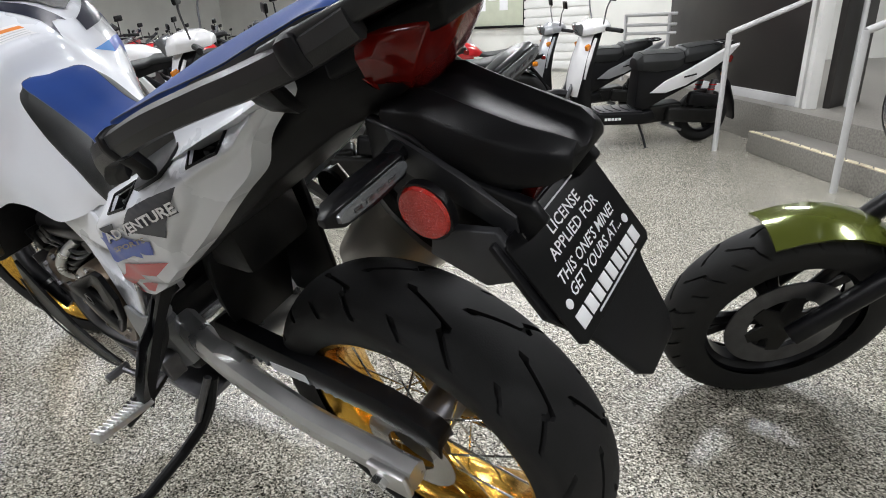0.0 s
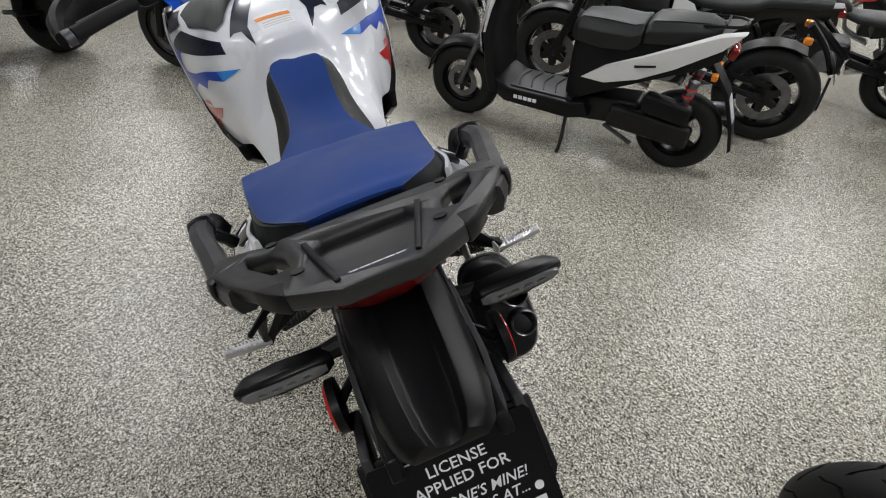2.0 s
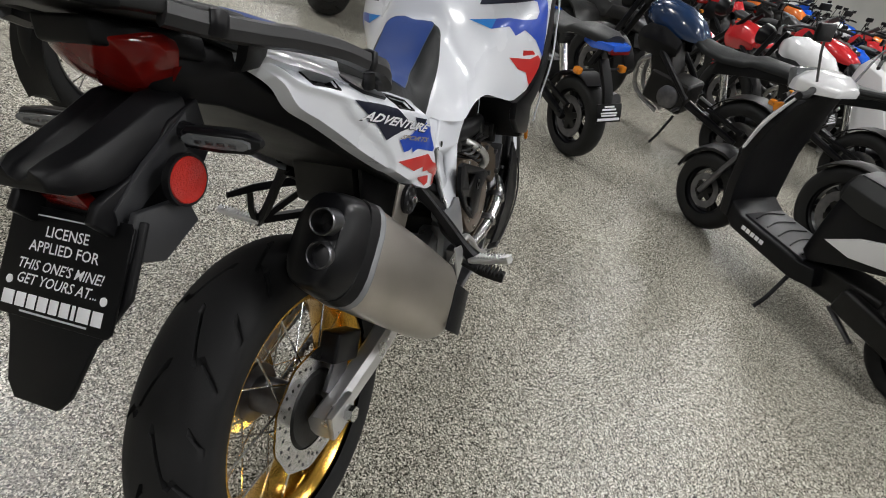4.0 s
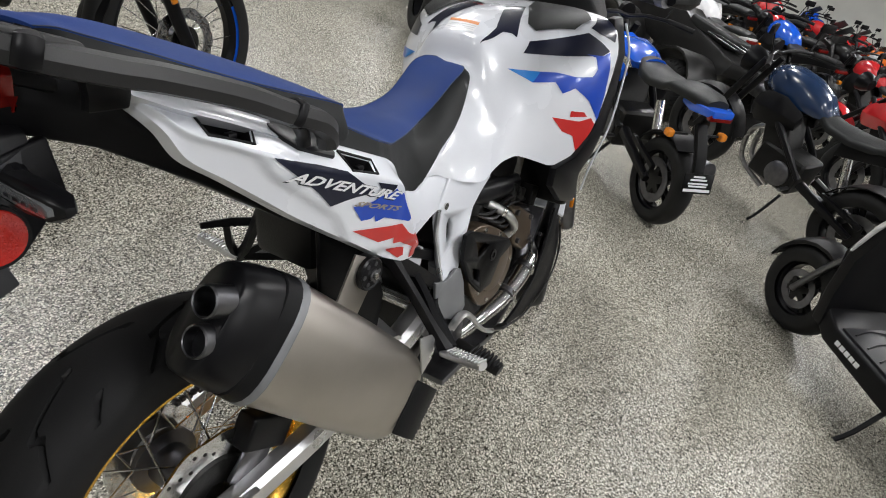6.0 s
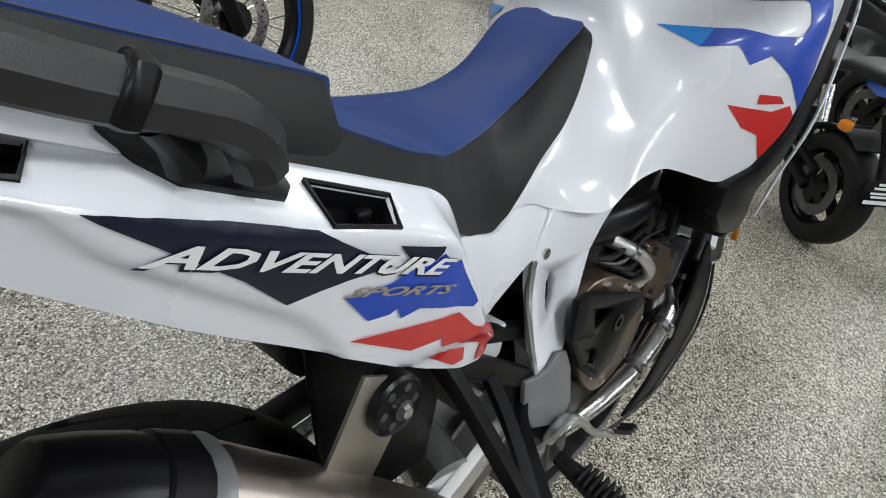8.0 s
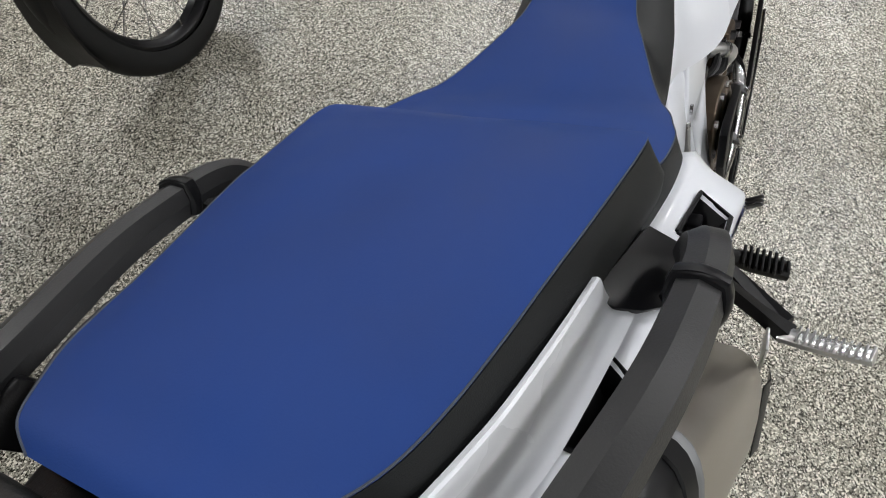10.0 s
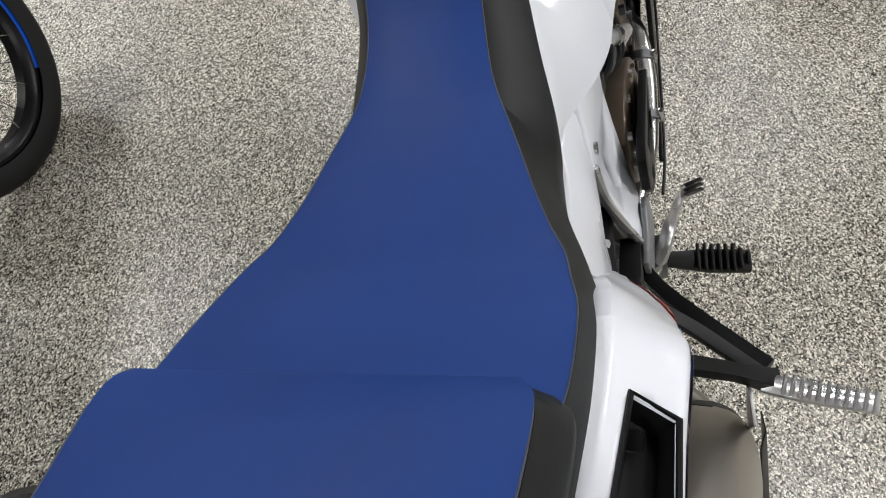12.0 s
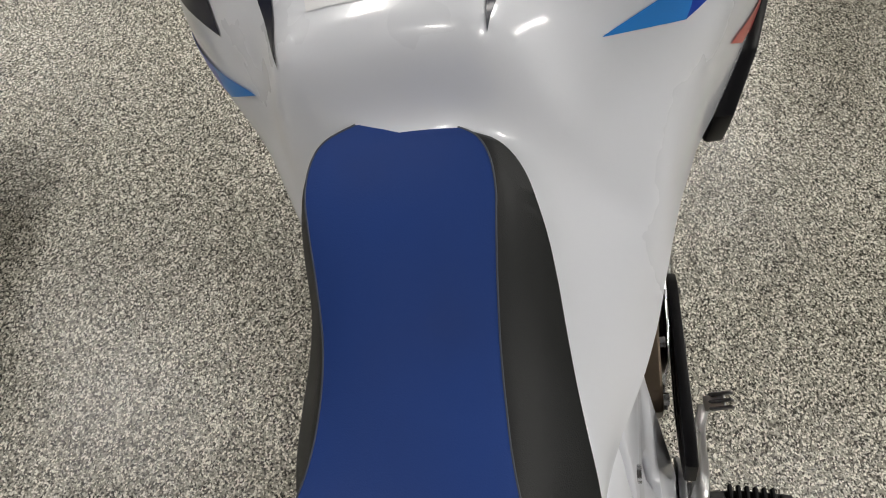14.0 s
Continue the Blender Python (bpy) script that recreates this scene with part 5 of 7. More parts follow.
# ---- engine ----
eng = part("engine", block((0.36, 0.24, 0.22), pose(0.80, 0, 0.41, 0, -6, 0), 0.03, 3), ENGINE_BLACK, bike, "black and bronze engine")
part("cylinder", block((0.17, 0.20, 0.24), pose(0.86, 0, 0.60, 0, 22, 0), 0.02, 3), ENGINE_BLACK, eng)
part("cylinder_head", block((0.17, 0.22, 0.09), pose(0.90, 0, 0.735, 0, 22, 0), 0.025, 3), ENGINE_BLACK, eng)
for s in (-1, 1):
    outline = [(p.x, p.z) for p in smooth_line([(x, 0, z) for x, z in ((0.660, 0.610), (0.690, 0.634), (0.771, 0.617), (0.880, 0.552), (0.930, 0.478), (0.885, 0.395), (0.775, 0.380), (0.690, 0.480), (0.660, 0.610))], 5)[:-1]]
    part("clutch_cover", prism(outline, "y", s * 0.10, s * 0.158, 0.012, 3), BRONZE, eng, "bronze engine cover")
    cap = lathe([(s * 0.158, 0.0001), (s * 0.158, 0.074), (s * 0.164, 0.072), (s * 0.169, 0.058), (s * 0.170, 0.0001)], 36)
    part("cover_disc", cap, BRONZE, eng).location = (0.815, 0, 0.490)
    for x, z in ((0.675, 0.610), (0.735, 0.618), (0.820, 0.578), (0.880, 0.535), (0.910, 0.475), (0.870, 0.410), (0.790, 0.396), (0.735, 0.440), (0.690, 0.530)):
        part("cover_bolt", lathe([(-0.006, 0.0001), (-0.006, 0.0065), (0.006, 0.0065), (0.006, 0.0001)], 6), STEEL, eng).location = (x, s * 0.158, z)
    rib = part("cover_rib", prism([(0.600, 0.655), (0.627, 0.657), (0.829, 0.572), (0.854, 0.546), (0.795, 0.528), (0.758, 0.466), (0.705, 0.462), (0.640, 0.522), (0.597, 0.593)], "y", s * 0.172, s * 0.184, 0.003), BLACK, eng, "black engine guard")
    cut(rib, part("cutter", prism([(0.648, 0.624), (0.728, 0.590), (0.672, 0.566)], "y", s * 0.10, s * 0.30, 0), BLACK, bike))
    cut(rib, part("cutter", prism([(0.645, 0.555), (0.688, 0.535), (0.690, 0.500), (0.655, 0.525)], "y", s * 0.10, s * 0.30, 0), BLACK, bike))
    part("guard_boss", lathe([(s * 0.17, 0.0001), (s * 0.17, 0.016), (s * 0.187, 0.015), (s * 0.187, 0.008), (s * 0.180, 0.008), (s * 0.180, 0.0001)], 16), BLACK_SATIN, eng).location = (0.745, 0, 0.555)
    part("head_cover", prism([(0.905, 0.625), (0.960, 0.612), (1.048, 0.565), (1.066, 0.470), (1.020, 0.455), (0.945, 0.498)], "y", s * 0.08, s * 0.150, 0.012, 3), BRONZE, eng, "bronze cylinder head cover")
    for x, z in ((0.930, 0.605), (1.030, 0.562), (1.046, 0.490), (0.958, 0.512)):
        part("cover_bolt", lathe([(-0.007, 0.0001), (-0.007, 0.008), (0.007, 0.008), (0.007, 0.0001)], 6), DARK_STEEL, eng).location = (x, s * 0.152, z)
    for k in range(7):
        part("fin", block((0.175, 0.215, 0.007), pose(0.835 + 0.010 * k, 0, 0.545 + 0.022 * k, 0, 22, 0), 0.002, 1), ENGINE_BLACK, eng)
    part("pipe_elbow", sweep([(0.800, s * 0.12, 0.660), (0.850, s * 0.145, 0.630), (0.890, s * 0.155, 0.598), (0.925, s * 0.150, 0.560), (0.915, s * 0.13, 0.530)], 0.0125, n=12), ALU, eng, "bright coolant elbow")
    part("elbow_clamp", sweep([(0.842, s * 0.142, 0.636), (0.852, s * 0.146, 0.629)], 0.016, n=14, per=1), STEEL, eng)
    part("hose", sweep([(1.300, s * 0.12, 0.600), (1.205, s * 0.148, 0.525), (1.145, s * 0.152, 0.458), (1.105, s * 0.146, 0.400)], 0.021, n=14), BLACK, eng, "black coolant hose")
    part("hose_clamp", sweep([(1.150, s * 0.152, 0.464), (1.142, s * 0.152, 0.455)], 0.0245, n=16, per=1), STEEL, eng)
    part("intake_pipe", sweep([(0.660, s * 0.095, 0.705), (0.750, s * 0.104, 0.692), (0.880, s * 0.104, 0.676), (0.985, s * 0.100, 0.670)], [0.026, 0.032, 0.032, 0.026], n=14), BLACK_SATIN, eng)
    for k, r in enumerate((0.0055, 0.004, 0.0065, 0.0045)):
        part("wire", sweep([(0.700 + 0.03 * k, s * 0.11, 0.665 - 0.012 * k), (0.780 + 0.025 * k, s * (0.138 + 0.004 * k), 0.640 - 0.018 * k), (0.880 + 0.03 * k, s * 0.135, 0.650 - 0.02 * k), (1.000 + 0.03 * k, s * 0.125, 0.640 - 0.03 * k)], r, n=7), BLACK if k != 1 else DARK_STEEL, eng)
    for x, z, a, b in ((0.985, 0.640, 0.045, 0.035), (1.075, 0.610, 0.040, 0.060), (0.715, 0.668, 0.06, 0.03), (0.935, 0.655, 0.03, 0.05)):
        part("connector", block((a, 0.035, b), pose(x, s * 0.118, z, 0, 20, 0), 0.006), ENGINE_BLACK, eng)
    part("side_case", block((0.10, 0.07, 0.10), pose(0.745, s * 0.085, 0.655, 0, -12, 0), 0.015), ENGINE_BLACK, eng)
    part("sump_case", prism([(0.660, 0.470), (0.735, 0.420), (0.845, 0.330), (0.780, 0.280), (0.690, 0.300), (0.640, 0.400)], "y", s * 0.08, s * 0.145, 0.010), ENGINE_BLACK, eng)
for s, o in ((-1, 0.0), (1, 0.02)):
    part("header_pipe", sweep([(0.955, s * 0.05, 0.63), (1.05, s * 0.075, 0.62), (1.085, s * 0.10, 0.54), (1.045, s * 0.125, 0.42), (0.985, s * 0.125, 0.33), (0.87, s * 0.09, 0.265), (0.72, s * 0.03, 0.25)], 0.019, n=14), DARK_STEEL, bike, "stainless header pipe")
skid = [(0.63, 0.205), (0.90, 0.215), (1.02, 0.30), (1.13, 0.50), (1.15, 0.56), (1.138, 0.565), (1.115, 0.51), (1.005, 0.315), (0.892, 0.235), (0.63, 0.222)]
part("skid_plate", soften(prism(skid, "y", -0.135, 0.135, 0.002), 0.001), DARK_STEEL, bike, "aluminium skid plate")
for s in (-1, 1):
    part("skid_rim", sweep([(1.180, s * 0.194, 0.500), (1.205, s * 0.195, 0.420), (1.190, s * 0.195, 0.345), (1.120, s * 0.194, 0.296), (0.993, s * 0.193, 0.262), (0.860, s * 0.192, 0.282), (0.780, s * 0.186, 0.294)], 0.003, n=8, flat=1.5), ENGINE_BLACK, bike, "worn black skid plate edge")
    part("skid_side", soften(prism([(1.120, 0.575), (1.180, 0.500), (1.205, 0.420), (1.190, 0.345), (1.120, 0.296), (0.993, 0.262), (0.860, 0.282), (0.950, 0.310), (1.045, 0.372), (1.085, 0.465)], "y", s * 0.182, s * 0.191, 0.002), 0.001), BLACK, bike, "black skid plate side")
    part("radiator", soften(block((0.04, 0.14, 0.26), pose(1.14, s * 0.13, 0.73, 0, 14, 0), 0.008), 0.002), ENGINE_BLACK, bike)
    part("deflector", soften(loft([[(x0, s * (y - 0.02), z0), (x0, s * y, z0), (x1, s * (y + 0.006), z1), (x1, s * (y - 0.02), z1)] for x0, z0, x1, z1, y in (
        (1.068, 1.110, 1.115, 1.115, 0.268), (1.072, 1.03, 1.130, 1.03, 0.288), (1.066, 0.93, 1.122, 0.93, 0.288), (1.036, 0.850, 1.102, 0.84, 0.284), (0.985, 0.778, 1.092, 0.765, 0.268), (0.925, 0.752, 1.095, 0.705, 0.242), (0.935, 0.700, 1.115, 0.655, 0.236), (1.06, 0.622, 1.150, 0.600, 0.222))]), 0.005), BLACK_SATIN, bike, "black air deflector with white edge line")
    part("deflector_line", sweep([(x, s * (y + 0.008), z) for x, y, z in ((1.118, 0.274, 1.10), (1.132, 0.294, 1.03), (1.125, 0.294, 0.93), (1.105, 0.290, 0.84), (1.098, 0.266, 0.74), (1.122, 0.244, 0.65))], 0.003, n=6), WHITE, bike)
    part("shroud_marker", block((0.012, 0.010, 0.03), pose(1.16, s * 0.205, 0.60), 0.003), AMBER, bike)

for o in bike.children:
    if o.name.split(".")[0] in ("header_pipe", "skid_plate", "radiator", "shroud_marker"):
        o.matrix_local = pose(0, 0, -0.009) @ Matrix.Diagonal((1, 1.085, 1, 1))

# ---- front: fork, bars, cowl ----
for s in (-1, 1):
    part("fork_leg", sweep([(1.54, s * 0.09, 0.36), (1.36, s * 0.10, 0.85), (1.26, s * 0.10, 1.14)], [0.032, 0.030, 0.027], n=14, per=3), DARK_STEEL, bike, "upside-down fork leg")
    g = part("hand_grip", sweep([(0.885, s * 0.29, 1.185), (0.845, s * 0.36, 1.180), (0.81, s * 0.425, 1.172)], 0.0175, n=14), RUBBER, bike, "black rubber hand grip")
    part("bar_end", sweep([(0.808, s * 0.428, 1.172), (0.80, s * 0.445, 1.170)], 0.019, n=12, per=1), DARK_STEEL, g)
    part("hand_guard", sweep([(0.80, s * 0.45, 1.172), (0.90, s * 0.46, 1.185), (0.98, s * 0.40, 1.20), (1.02, s * 0.29, 1.20)], [0.012, 0.028, 0.040, 0.02], n=10, flat=1.3, square=0.3), BLACK, bike, "black hand guard")
    part("switch_box", block((0.05, 0.05, 0.045), pose(0.905, s * 0.265, 1.19, 0, 0, s * 30), 0.01), BLACK, bike)
    part("lever", sweep([(0.95, s * 0.27, 1.188), (0.92, s * 0.36, 1.182), (0.89, s * 0.43, 1.176)], 0.007, n=8), DARK_STEEL, bike)
part("handlebar", sweep([(0.89, -0.28, 1.186), (0.99, -0.14, 1.20), (1.06, -0.06, 1.165), (1.06, 0.06, 1.165), (0.99, 0.14, 1.20), (0.89, 0.28, 1.186)], 0.014, n=12), BLACK, bike, "black handlebar")
part("dash_cowl", soften(loft([[(x, -w, z0), (x, -w * 0.6, z1), (x, w * 0.6, z1), (x, w, z0)] for x, w, z0, z1 in ((1.08, 0.20, 1.08, 1.13), (1.14, 0.21, 1.10, 1.20), (1.25, 0.19, 1.10, 1.28), (1.42, 0.13, 1.00, 1.22), (1.52, 0.08, 0.92, 1.05))]), 0.012), BLACK, bike, "black dash and headlamp cowl")
part("front_fender", loft([[(1.56 + 0.375 * math.cos(radians(a)), 0.075 * q, 0.33 + 0.375 * math.sin(radians(a)) - 0.02 * q * q) for q in (-1, -0.5, 0, 0.5, 1)] + [(1.56 + 0.37 * math.cos(radians(a)), 0.072 * q, 0.325 + 0.37 * math.sin(radians(a)) - 0.02 * q * q) for q in (1, 0.5, 0, -0.5, -1)] for a in range(30, 151, 12)]), WHITE, bike, "white front fender").matrix_local = pose(1.56, 0, 0, 0, 0, 17) @ pose(-1.56, 0, 0)
part("shock", sweep([(0.45, 0, 0.42), (0.50, 0, 0.72)], 0.03, n=14, per=1), DARK_STEEL, bike)
part("swingarm_pivot", sweep([(0.60, -0.125, 0.425), (0.60, 0.125, 0.425)], 0.02, n=12, per=1), STEEL, bike)


# ---- the other vehicles of the showroom: each built at its rear wheel's foot, x ahead ----
def cast_wheel(parent, r, half, rim_r, mat, spokes=5, disc_side=1, name="wheel", tyre=None, disc_r=0.12, tread=0):
    """A tyre on a cast wheel, about y at its own origin."""
    w = new(name)
    w.parent = parent
    part("tyre", tyre_mesh(r, rim_r - 0.01, half, tread, across=30 if tread else 18), tyre or RUBBER_OLD, w)
    h = half * 0.62
    part("rim", lathe([(-h, rim_r), (-h, rim_r - 0.014), (-h * 0.6, rim_r - 0.026), (h * 0.6, rim_r - 0.026), (h, rim_r - 0.014), (h, rim_r), (h * 0.7, rim_r - 0.006), (-h * 0.7, rim_r - 0.006)], 48), mat, w)
    part("hub", lathe([(-h * 1.1, 0.0001), (-h * 1.1, 0.035), (-h * 0.5, 0.05), (h * 0.5, 0.05), (h * 1.1, 0.035), (h * 1.1, 0.0001)], 24), mat, w)
    arm = None
    for k in range(spokes):
        m = Matrix.Rotation(2 * math.pi * k / spokes + 0.3, 4, "Y")
        if arm is None:
            bm = join(sweep([(0.03, 0, 0.012), (rim_r * 0.5, 0, 0.02), (rim_r - 0.02, 0, 0.038)], [0.015, 0.012, 0.015], n=8, per=2, flat=1.5), sweep([(0.03, 0, -0.012), (rim_r * 0.5, 0, -0.004), (rim_r - 0.02, 0, -0.012)], [0.015, 0.011, 0.014], n=8, per=2, flat=1.5))
            arm = part("wheel_spoke", bm, mat, w)
            arm.matrix_local = m
        else:
            shared("wheel_spoke", arm.data, w, m)
    if disc_side:
        y = disc_side * h * 1.25
        part("brake_disc", lathe([(y - 0.002, disc_r * 0.62), (y - 0.002, disc_r), (y + 0.002, disc_r), (y + 0.002, disc_r * 0.62)], 40), DARK_STEEL, w, "drilled brake disc")
        star = [((disc_r * (0.66 if k % 3 else 0.36)) * math.cos(radians(20 * k)), (disc_r * (0.66 if k % 3 else 0.36)) * math.sin(radians(20 * k))) for k in range(18)]
        part("disc_carrier", prism(star, "y", y - 0.003, y + 0.004, 0), ENGINE_BLACK, w)
    return w


def place(x, y, yaw, lean):
    """A vehicle whose rear wheel stands at x, y, turned by yaw and leant to its left."""
    return pose(x, y, 0, 0, 0, yaw) @ pose(0, 0, 0, -lean)


def number_board(parent, m):
    b = part("plate", block((0.004, 0.18, 0.105), None, 0.002), PLATE_BLACK, parent, "black dealer plate")
    b.matrix_local = m
    for k, (w, hh, z) in enumerate(((0.07, 0.010, 0.036), (0.10, 0.010, 0.020), (0.12, 0.009, 0.0), (0.11, 0.009, -0.014), (0.16, 0.015, -0.036))):
        part("text_bar", block((0.001, w, hh), pose(-0.0026, 0, z), 0), DECAL_WHITE, b)
    return b


def scooter(m, paint, label, seat_top, group="scooters"):
    t = thing("scooter", label, "scooter", m, group)
    R = 0.232
    for x in (0.0, 1.34):
        w = cast_wheel(t, R, 0.064, 0.150, BLACK_SATIN, 3, 1 if x else 0, "rear_wheel" if not x else "front_wheel", disc_r=0.10)
        w.location = (x, 0, R)
    part("front_fender", loft([[(1.34 + (R + 0.03) * math.cos(radians(a)) - 0.02, 0.075 * q, R + (R + 0.035) * math.sin(radians(a)) + 0.02 - 0.03 * q * q) for q in (-1, -0.6, 0, 0.6, 1)] + [(1.34 + (R + 0.02) * math.cos(radians(a)) - 0.02, 0.07 * q, R + (R + 0.022) * math.sin(radians(a)) + 0.015 - 0.03 * q * q) for q in (1, 0.6, 0, -0.6, -1)] for a in range(10, 171, 16)]), BLACK, t, "black front fender")
    for s in (-1, 1):
        part("fork_leg", sweep([(1.34, s * 0.085, R), (1.27, s * 0.085, 0.42), (1.20, s * 0.06, 0.60)], 0.017, n=10, per=2), DARK_STEEL, t)
    # leg shield
    sh = [(1.10, 0.17, 0.26), (1.13, 0.185, 0.42), (1.15, 0.19, 0.60), (1.13, 0.175, 0.76), (1.09, 0.14, 0.90), (1.05, 0.09, 0.98)]
    part("leg_shield", soften(loft([[(x - 0.05, -w, z), (x + 0.01, -w * 0.96, z), (x + 0.055, -w * 0.4, z), (x + 0.055, w * 0.4, z), (x + 0.01, w * 0.96, z), (x - 0.05, w, z), (x - 0.045, w * 0.4, z), (x - 0.045, -w * 0.4, z)] for x, w, z in sh]), 0.008), BLACK, t, "black leg shield", sharp=45)
    part("front_panel", soften(loft([[(x + 0.012, -w * 1.0, z), (x + 0.062, -w * 0.45, z), (x + 0.078, 0, z), (x + 0.062, w * 0.45, z), (x + 0.012, w * 1.0, z), (x + 0.05, w * 0.4, z), (x + 0.05, -w * 0.4, z)] for x, w, z in ((1.17, 0.12, 0.46), (1.165, 0.178, 0.60), (1.135, 0.168, 0.76), (1.09, 0.135, 0.92), (1.04, 0.09, 1.0))]), 0.006), paint, t, "glossy front panel", sharp=45)
    part("shield_trim", sweep([(1.155, 0.180, 0.62), (1.125, 0.172, 0.78), (1.07, 0.13, 0.93)], [0.012, 0.02, 0.012], n=10, flat=0.6), paint, t)
    # floor board and belly
    part("floor_board", soften(prism([(0.52, 0.335), (0.60, 0.315), (0.98, 0.315), (1.08, 0.36), (1.10, 0.28), (1.00, 0.225), (0.60, 0.215), (0.48, 0.25)], "y", -0.165, 0.165, 0.012), 0.004), BLACK, t, "black floor board")
    part("floor_mat", block((0.38, 0.27, 0.012), pose(0.79, 0, 0.320), 0.004), GREY_PLASTIC, t, "grey ribbed foot mat")
    for k in range(5):
        part("mat_rib", sweep([(0.64 + 0.075 * k, -0.11, 0.328), (0.66 + 0.075 * k, 0.0, 0.328), (0.63 + 0.075 * k, 0.11, 0.328)], 0.004, n=6, per=3), BLACK, t)
    for k in range(5):
        part("name_bar", block((0.024, 0.002, 0.022), pose(0.93 - 0.030 * k, 0.1665, 0.272), 0.0005), DECAL_WHITE, t, "white emblem bar" if k == 0 else "")
    # under-seat body
    part("under_seat", soften(loft([[(x, -w, zb), (x, -w * 1.02, (zt + zb) / 2), (x, -w * 0.8, zt), (x, w * 0.8, zt), (x, w * 1.02, (zt + zb) / 2), (x, w, zb)] for x, w, zb, zt in ((0.56, 0.09, 0.34, 0.70), (0.48, 0.135, 0.33, 0.735), (0.30, 0.15, 0.42, 0.735), (0.05, 0.14, 0.52, 0.735), (-0.22, 0.11, 0.62, 0.76), (-0.34, 0.07, 0.68, 0.77))]), 0.01), BLACK, t, "black under-seat body", sharp=45)
    for s in (-1, 1):
        o = [(0.46, 0.575), (0.31, 0.645), (0.10, 0.690), (-0.30, 0.785), (-0.43, 0.790), (-0.33, 0.715), (-0.10, 0.625), (0.10, 0.570), (0.30, 0.548)]
        p = loft([[(x, s * (0.150 - 0.10 * max(0, -x + 0.1) ** 1.2 - 0.14 * max(0, x - 0.42)), z) for x, z in o], [(x * 0.985 + 0.002, s * (0.172 - 0.10 * max(0, -x + 0.1) ** 1.2 - 0.14 * max(0, x - 0.42)), 0.63 + (z - 0.63) * 0.9) for x, z in o]])
        part("side_panel", soften(p, 0.006), paint, t, "glossy side panel")
        part("name_bar", block((0.11, 0.002, 0.013), pose(0.24, s * 0.1735, 0.612, 0, 12, 0), 0.0005), ENGINE_BLACK, t)
        part("grip", sweep([(1.0, s * 0.16, 1.0), (0.955, s * 0.25, 1.0), (0.94, s * 0.32, 1.0)], 0.017, n=10), RUBBER, t)
        part("mirror_stem", sweep([(1.02, s * 0.13, 1.03), (1.03, s * 0.20, 1.16), (1.02, s * 0.24, 1.22)], 0.006, n=6), DARK_STEEL, t)
        part("mirror", soften(block((0.02, 0.11, 0.075), pose(1.02, s * 0.265, 1.25, 0, 10, 0), 0.015), 0.003), BLACK, t)
        part("front_indicator", block((0.05, 0.035, 0.045), pose(1.13, s * 0.13, 0.86, 0, 20, s * 30), 0.012), AMBER, t)
        part("rear_indicator", block((0.04, 0.05, 0.035), pose(-0.33, s * 0.09, 0.60), 0.012), AMBER, t)
        part("shock", sweep([(0.03, s * 0.105, 0.30), (-0.02, s * 0.10, 0.56)], 0.026, n=12, per=1), DARK_STEEL, t)
        for k in range(5):
            part("shock_coil", lathe([(-0.004, 0.020), (-0.004, 0.031), (0.004, 0.031), (0.004, 0.020)], 16, "z"), RED_PAINT, t).location = (0.02 - 0.008 * k, s * 0.104, 0.36 + 0.04 * k)
    # seat
    ring = lambda x, w, z, h: [(x, -w, z - h), (x, -w * 1.03, z - h * 0.4), (x, -w * 0.75, z), (x, 0, z + 0.008), (x, w * 0.75, z), (x, w * 1.03, z - h * 0.4), (x, w, z - h)]
    seat_ob = part("seat", soften(loft([ring(*r) for r in ((0.58, 0.08, 0.735, 0.08), (0.54, 0.12, 0.775, 0.12), (0.38, 0.15, 0.790, 0.14), (0.20, 0.15, 0.785, 0.12), (0.145, 0.145, 0.800, 0.10), (0.135, 0.13, 0.795, 0.08))]), 0.01), SEAT_BLACK, t, "black stepped seat", sharp=50)
    part("seat_top", soften(loft([ring(*r) for r in ((0.53, 0.085, 0.785, 0.012), (0.38, 0.112, 0.799, 0.012), (0.20, 0.112, 0.794, 0.012), (0.15, 0.10, 0.805, 0.008))]), 0.004), seat_top, seat_ob)
    rear_seat = part("rear_seat", soften(loft([ring(*r) for r in ((0.130, 0.13, 0.800, 0.09), (0.10, 0.14, 0.822, 0.11), (-0.05, 0.13, 0.840, 0.11), (-0.22, 0.105, 0.850, 0.09), (-0.29, 0.06, 0.840, 0.05))]), 0.01), SEAT_BLACK, t, "black passenger seat", sharp=50)
    part("seat_top", soften(loft([ring(*r) for r in ((0.10, 0.10, 0.829, 0.010), (-0.05, 0.098, 0.848, 0.012), (-0.22, 0.08, 0.857, 0.010))]), 0.004), seat_top, rear_seat)
    part("bar_cowl", soften(loft([[(x, -w, z - h), (x, -w, z), (x, -w * 0.4, z + h * 0.7), (x, w * 0.4, z + h * 0.7), (x, w, z), (x, w, z - h)] for x, w, z, h in ((0.93, 0.07, 1.02, 0.03), (1.0, 0.15, 1.03, 0.05), (1.10, 0.15, 1.02, 0.06), (1.17, 0.09, 0.99, 0.05))]), 0.012), paint, t, "handlebar cowl", sharp=45)
    part("headlight", soften(block((0.05, 0.17, 0.10), pose(1.18, 0, 0.99, 0, 25, 0), 0.02), 0.004), SMOKE, t)
